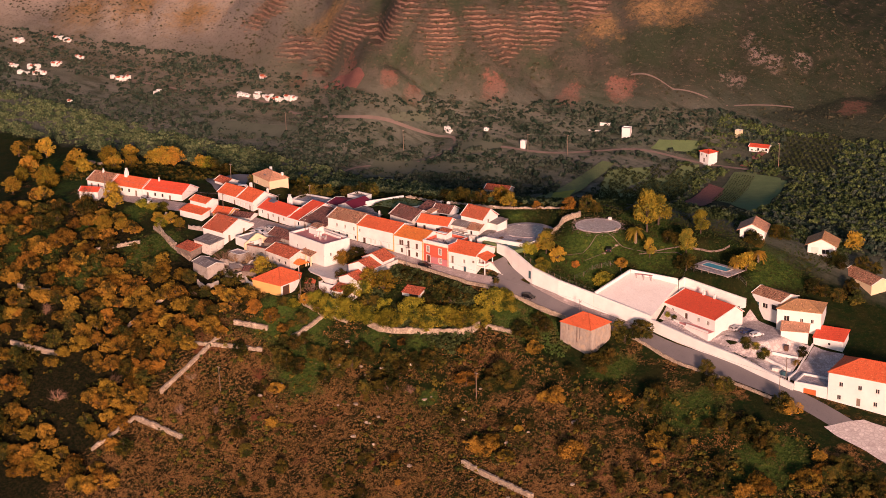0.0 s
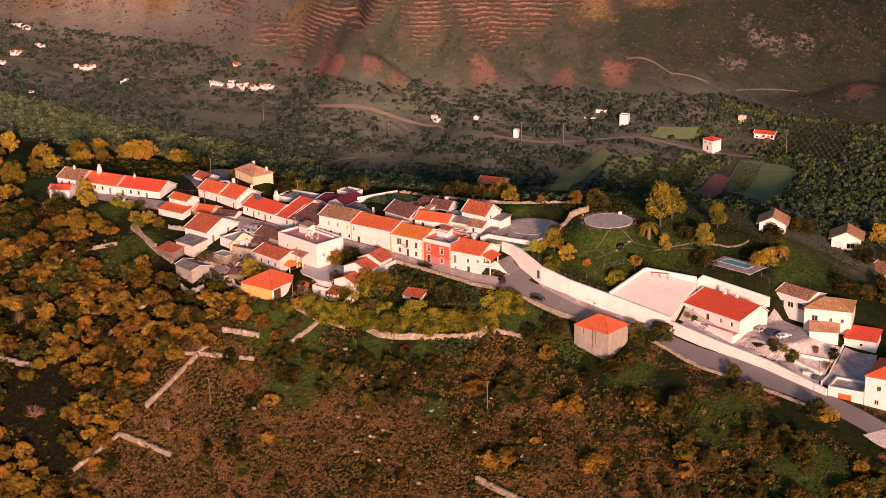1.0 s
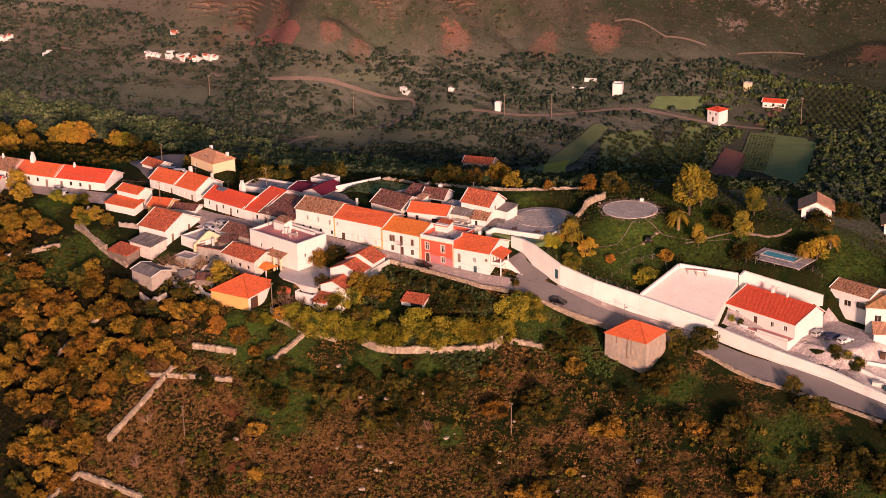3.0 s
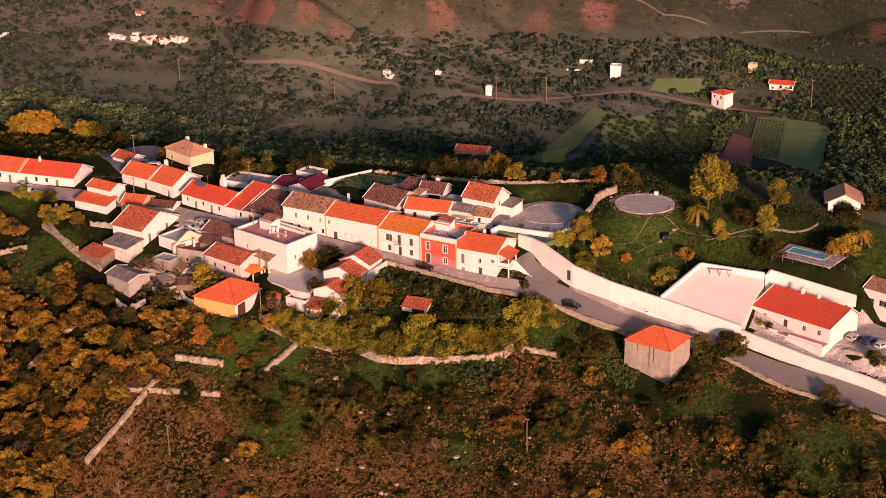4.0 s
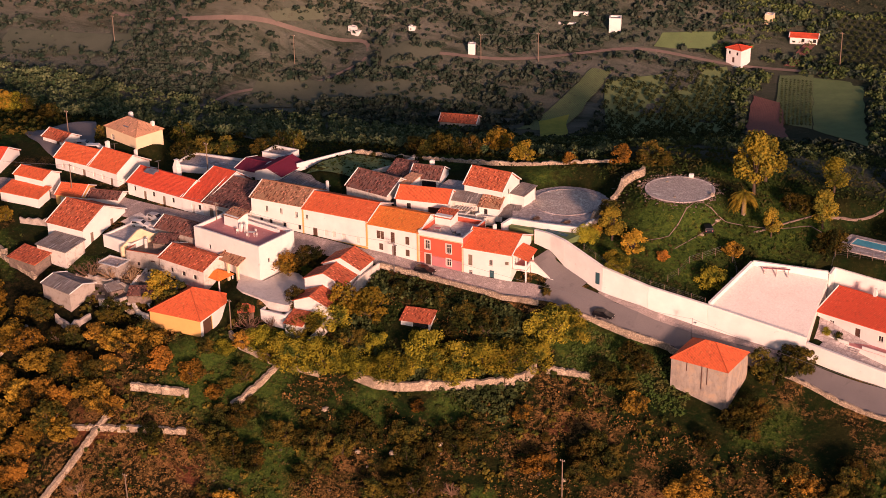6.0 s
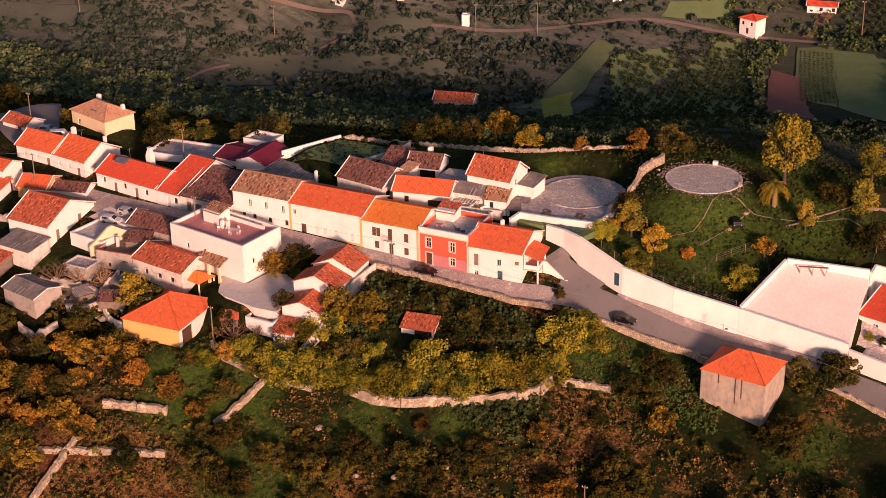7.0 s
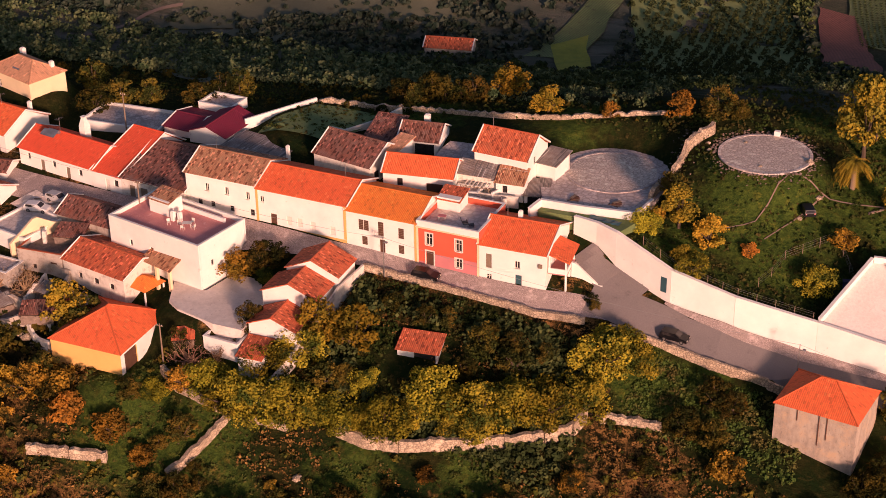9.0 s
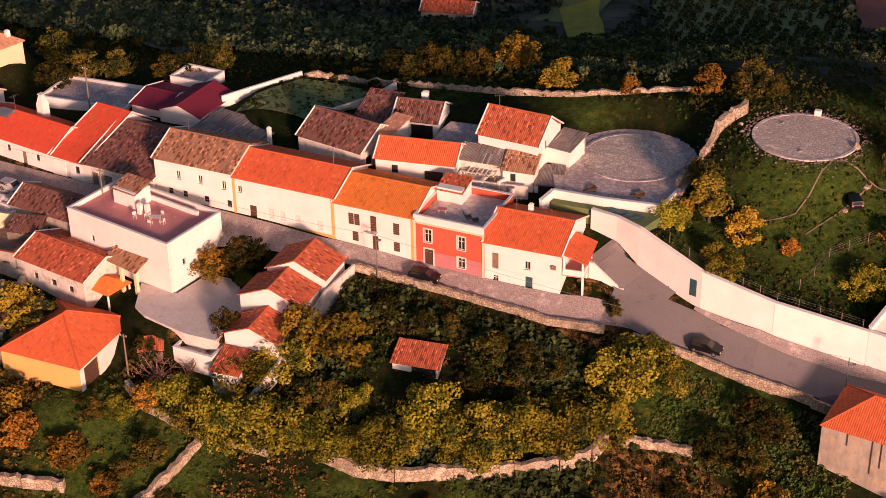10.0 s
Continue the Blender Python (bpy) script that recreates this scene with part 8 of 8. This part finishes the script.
def scatter(name, label, category, pts, radii, per, leaf, mat, squash=0.75, seed=1, up=0.45):
    """One object of very many bushes."""
    g = np.random.RandomState(seed)
    z = land(pts[:, 0], pts[:, 1])
    n = len(pts)
    d = g.normal(size=(n, per, 3))
    d /= np.linalg.norm(d, axis=2)[..., None]
    d[..., 2] = np.abs(d[..., 2]) * 1.1 - 0.25
    c = np.stack([pts[:, 0], pts[:, 1], z + radii * up], 1)[:, None, :] + d * radii[:, None, None] * np.array([1, 1, squash]) * (0.65 + 0.35 * g.rand(n, per, 1))
    nn = d + g.normal(size=d.shape) * 0.5
    nn /= np.linalg.norm(nn, axis=2)[..., None]
    a = np.cross(nn, g.normal(size=d.shape))
    a /= np.linalg.norm(a, axis=2)[..., None] + 1e-9
    b_ = np.cross(nn, a)
    s = (leaf * radii)[:, None, None] * (0.6 + 0.8 * g.rand(n, per, 1))
    V = np.stack([c - a * s, c - b_ * s, c + a * s, c + b_ * s], 2).reshape(-1, 3)
    me = bpy.data.meshes.new(name)
    me.vertices.add(len(V))
    me.vertices.foreach_set("co", V.ravel())
    me.loops.add(len(V))
    me.loops.foreach_set("vertex_index", np.arange(len(V)))
    me.polygons.add(len(V) // 4)
    me.polygons.foreach_set("loop_start", np.arange(0, len(V), 4))
    me.update(calc_edges=True)
    me.validate()
    return tagged(part(name, me, mat), label, category, kind="stuff")


def spots_in(n, x0, x1, y0, y1, seed, keep):
    g = np.random.RandomState(seed)
    p = np.stack([g.uniform(x0, x1, n), g.uniform(y0, y1, n)], 1)
    return p[keep(p[:, 0], p[:, 1], g)]


FIELDS = [[(27.0, 128.0), (29.5, 142.5), (53.5, 143.0), (69.0, 83.0), (50.4, 81.4), (36.8, 89.3)], [(-3.0, 139.0), (12.0, 147.0), (10.0, 153.0), (-3.2, 145.0)], [(-18.0, 92), (-16, 122), (-8, 124), (-1.5, 79), (-9, 76)], [(-9.0, 119.0), (17.0, 141.0), (42.0, 76.0), (16.0, 60.0)],
          [(-187.0, 96.5), (-144.5, 103.0), (-144.4, 95.7), (-182.0, 85.7)], [(-98.0, 97.0), (-42.0, 105.0), (-38.0, 101.2), (-92.0, 85.3)], [(36.8, 169.0), (57.0, 174.0), (64.4, 149.4), (43.5, 149.7)]]
TRACKS = [(-109, 66), (-106, 78), (-103, 90), (-86, 100), (-80, 106), (-76, 112), (-82, 119), (-104, 113), (-128, 107), (-70, 113), (-55, 117), (-38, 122), (-20, 131), (-7, 137), (8, 140.5), (20, 143), (34, 145), (18, 144), (30, 162), (-34, 86), (-29, 142)]


def wild(x, y, g, thick=0.5, clump=0.05):
    d = np.array([noise.noise((a * clump * 0.55, b_ * clump * (2.4 if b_ > 60 else 1.0), 9)) for a, b_ in zip(x, y)])
    ok = g.rand(len(x)) < np.clip(thick + d * 1.1, 0.04, 1)
    for i, f in enumerate(FIELDS):
        ok &= ~inside(x, y, f) | ((g.rand(len(x)) < 0.3) if i in (4, 5) else False)
    for i in range(len(TRACKS) - 1):
        (ax, ay), (bx, by) = TRACKS[i], TRACKS[i + 1]
        if math.hypot(bx - ax, by - ay) > 30:
            continue
        t = np.clip(((x - ax) * (bx - ax) + (y - ay) * (by - ay)) / ((bx - ax) ** 2 + (by - ay) ** 2), 0, 1)
        ok &= np.hypot(x - ax - t * (bx - ax), y - ay - t * (by - ay)) > 2.2
    return ok


edge = lambda x, y: np.where(x < -135, y > 52, True) & np.where(x < 20, y > 44 - 0.02 * x, y > 62 + 0.1 * (x - 20))
p = spots_in(56000, -390, 165, 60, 172, 4, lambda x, y, g: edge(x, y) & (y > 74 - 0.02 * x) & wild(x, y, g, 0.55) & (land(x, y) < 16) & ((x > -150) | (g.rand(len(x)) < 0.6)))
g = np.random.RandomState(8)
scatter("maquis", "dark evergreen scrub covering the shaded valley", "scrub", p, 0.45 + 1.0 * g.rand(len(p)) ** 2.2, 15, 0.44, L_DARK, 0.62, 2)
p = spots_in(9000, 10, 165, 84, 186, 46, lambda x, y, g: wild(x, y, g, 0.9) & (land(x, y) < 17) & (y < 168 + 0.1 * x))
scatter("valley_wood", "dense dark green trees round the valley farms", "wood", p, 0.55 + 1.0 * g.rand(len(p)) ** 2, 26, 0.25, L_ORCHARD, 0.9, 47)
p = spots_in(15000, -390, 165, 24, 82, 44, lambda x, y, g: edge(x, y) & (y < 76 - 0.02 * x) & wild(x, y, g, 0.8) & (land(x, y) < 16))
scatter("woodland", "rounded grey-green crowns of the wood below the village", "wood", p, (0.7 + 1.5 * g.rand(len(p)) ** 2) * np.interp(p[:, 0], (-40, 0), (1.0, 0.62)), 46, 0.17, L_BELT, 0.9, 45)
p = spots_in(5200, -40, 112, 52, 84, 48, lambda x, y, g: (y > np.interp(x, (20, 34), (53, 62)) + 2 * g.rand(len(x))) & (y < 84 - 0.1 * x) & wild(x, y, g, 0.8, 0.1))
scatter("valley_wood", "small dark green trees below the park wall", "wood", p, 0.45 + 0.75 * g.rand(len(p)) ** 2, 34, 0.22, L_ORCHARD, 1.0, 49)
p = spots_in(30000, -390, 165, 108, 245, 5, lambda x, y, g: wild(x, y, g, 0.30, 0.03) & (land(x, y) > 8))
scatter("hill_scrub", "low scrub dotted over the far hillside", "scrub", p, 0.22 + 0.6 * g.rand(len(p)) ** 3, 9, 0.5, L_HILL, 0.7, 3)
p = np.array([(-10 + i * 2.15 - j * 0.3 + 8, 58 + j * 2.35) for i in range(-4, 28) for j in range(37)])
p = p[inside(p[:, 0], p[:, 1], FIELDS[3])]
p = p[g.rand(len(p)) < 0.9]
p = p + g.normal(size=p.shape) * 0.18
scatter("orchard", "rows of small dark citrus trees", "orchard", p, 0.72 + 0.38 * g.rand(len(p)), 46, 0.21, L_ORCHARD, 1.1, 6)
p = np.array([(32 + i * 2.3 + j * 0.4, 149 + j * 2.2) for i in range(15) for j in range(12)])
p = p[inside(p[:, 0], p[:, 1], FIELDS[6])]
scatter("orchard", "rows of young trees beyond the valley farm", "orchard", p, 0.6 + 0.3 * g.rand(len(p)), 40, 0.24, L_ORCHARD, 1.1, 66)
p = np.array([(32.0 + 1.05 * i + 0.34 * j, 140.0 - j * 1.2) for i in range(8) for j in range(28)])
scatter("vegetable_rows", "low green crop rows on the plot", "crop", p, np.full(len(p), 0.36), 8, 0.6, L_ORCHARD, 0.6, 7)
BUILT = [(-60, -27), (-60, -6), (-6.5, -5), (-8.2, -24), (-16, -27), (-30, -24.5), (-31, -32.2), (-44, -32.4), (-46, -26)]
OPEN = [[(-52, -8), (28, -7), (34, -13), (70, -14), (130, -8), (170, -20), (170, -100), (-48, -100), (-42, -50), (-50, -30)]]
p = spots_in(64000, -48, 170, -100, -9, 12, lambda x, y, g: inside(x, y, OPEN[0]) & ~inside(x, y, BUILT) & ~np.any([np.hypot(x - a, y - b_) < r_ * 0.85 for a, b_, r_ in GREENS], 0) & (g.rand(len(x)) < np.clip(0.45 + np.array([noise.noise((a * 0.09, b_ * 0.09, 4)) for a, b_ in zip(x, y)]), 0.05, 1)))
scatter("dry_grass", "tufts of dry brown grass and thistles on the slope", "grass", p, 0.20 + 0.42 * g.rand(len(p)) ** 2, 8, 0.30, L_GRASS, 1.4, 9, 0.3)
p = spots_in(30000, -110, 140, -60, -2, 61, lambda x, y, g: np.any([np.hypot(x - a, y - b_) < r_ * (0.6 + 0.5 * g.rand(len(x))) for a, b_, r_ in GREENS], 0) & ~inside(x, y, BUILT) & (land(x, y) < -3.0))
scatter("slope_grass", "rank green grass in hollows of the slope", "grass", p, 0.18 + 0.34 * g.rand(len(p)) ** 2, 9, 0.34, L_TURF, 1.0, 62, 0.25)
p = spots_in(8600, -48, 170, -100, -9, 13, lambda x, y, g: inside(x, y, OPEN[0]) & ~inside(x, y, BUILT) & wild(x, y, g, 0.35, 0.08))
scatter("low_bushes", "low dark bushes scattered on the slope", "bush", p, 0.3 + 0.8 * g.rand(len(p)) ** 2.5, 26, 0.32, L_CAROB, 0.8, 14)
p = spots_in(6500, -200, -46, -112, 44, 15, lambda x, y, g: ((y < -26) | ((x < -110) & ((y > 8) | (y < -16)))) & wild(x, y, g, 0.45, 0.06))
scatter("undergrowth", "dry and green undergrowth of the olive grove", "bush", p, 0.5 + 0.9 * g.rand(len(p)) ** 2, 24, 0.30, L_CAROB, 0.75, 16)
p = spots_in(1100, -6, 31, -25, -4.6, 17, lambda x, y, g: (y < -5.2) & ~((x > -1) & (x < 12) & (y < -10) & (y > -21)) & wild(x, y, g, 0.6, 0.1))
scatter("garden_weeds", "tall dark weeds and brambles in the walled garden", "weeds", p, 0.5 + 0.8 * g.rand(len(p)), 30, 0.26, L_ORCHARD, 0.9, 18)
p = spots_in(14000, 28, 110, 9, 62, 19, lambda x, y, g: (g.rand(len(x)) < 0.5) & (np.hypot(x - 41.9, y - 34.5) > 8) & ~inside(x, y, [(56.5, 8), (77, 8.5), (98, 10), (125, 18), (125, 36), (96, 34), (76, 28), (60, 23)]) & ~inside(x, y, [(74, 30), (90, 28), (92, 43), (75, 45)]))
scatter("park_grass", "short uneven green grass of the park", "grass", p, 0.16 + 0.2 * g.rand(len(p)), 6, 0.6, L_TURF, 0.8, 20, 0.2)
p = spots_in(16000, -165, 30, 9, 46, 23, lambda x, y, g: (y > np.where(x > -100, 27, 9)) & (y > np.where(x > -10, 36, 0)) & ~((x > -122) & (x < -78) & (y < 34)) & (g.rand(len(x)) < 0.8))
scatter("back_grass", "rough green grass and weeds behind the village", "grass", p, 0.15 + 0.32 * g.rand(len(p)) ** 2, 7, 0.45, L_TURF, 0.9, 24, 0.25)
p = spots_in(700, -165, 30, 20, 48, 25, lambda x, y, g: (y > np.where(x > -100, 32, 20)) & (y > np.where(x > -10, 38, 0)) & ~((x > -122) & (x < -78) & (y < 36)) & wild(x, y, g, 0.35, 0.08))
scatter("back_bushes", "low bushes along the village edge", "bush", p, 0.4 + 0.9 * g.rand(len(p)) ** 2, 34, 0.28, L_CAROB, 0.8, 26)
p = spots_in(3000, -6, 31, -26, -4.4, 27, lambda x, y, g: (y < -4.6) & ~((x > 3) & (x < 12) & (y < -11) & (y > -19)))
scatter("garden_grass", "rank green grass in the walled garden", "grass", p, 0.25 + 0.4 * g.rand(len(p)) ** 2, 9, 0.36, L_TURF, 1.1, 28, 0.3)
p = spots_in(1800, 36, 60, -12, 1, 29, lambda x, y, g: (y < np.interp(x, (36, 46, 61), (-1.5, -1.2, 1.0))))
scatter("bank_grass", "green grass on the bank below the road", "grass", p, 0.2 + 0.3 * g.rand(len(p)) ** 2, 8, 0.4, L_TURF, 1.0, 30, 0.25)
p = spots_in(1500, -40, -18, 17, 32, 33, lambda x, y, g: inside(x, y, [(-38.0, 19.5), (-25.0, 18.5), (-20.5, 30.0), (-33.0, 30.0)]))
scatter("lawn_weeds", "uneven grass and weeds of the back garden", "grass", p, 0.15 + 0.25 * g.rand(len(p)) ** 2, 7, 0.5, L_TURF, 0.8, 34, 0.6)
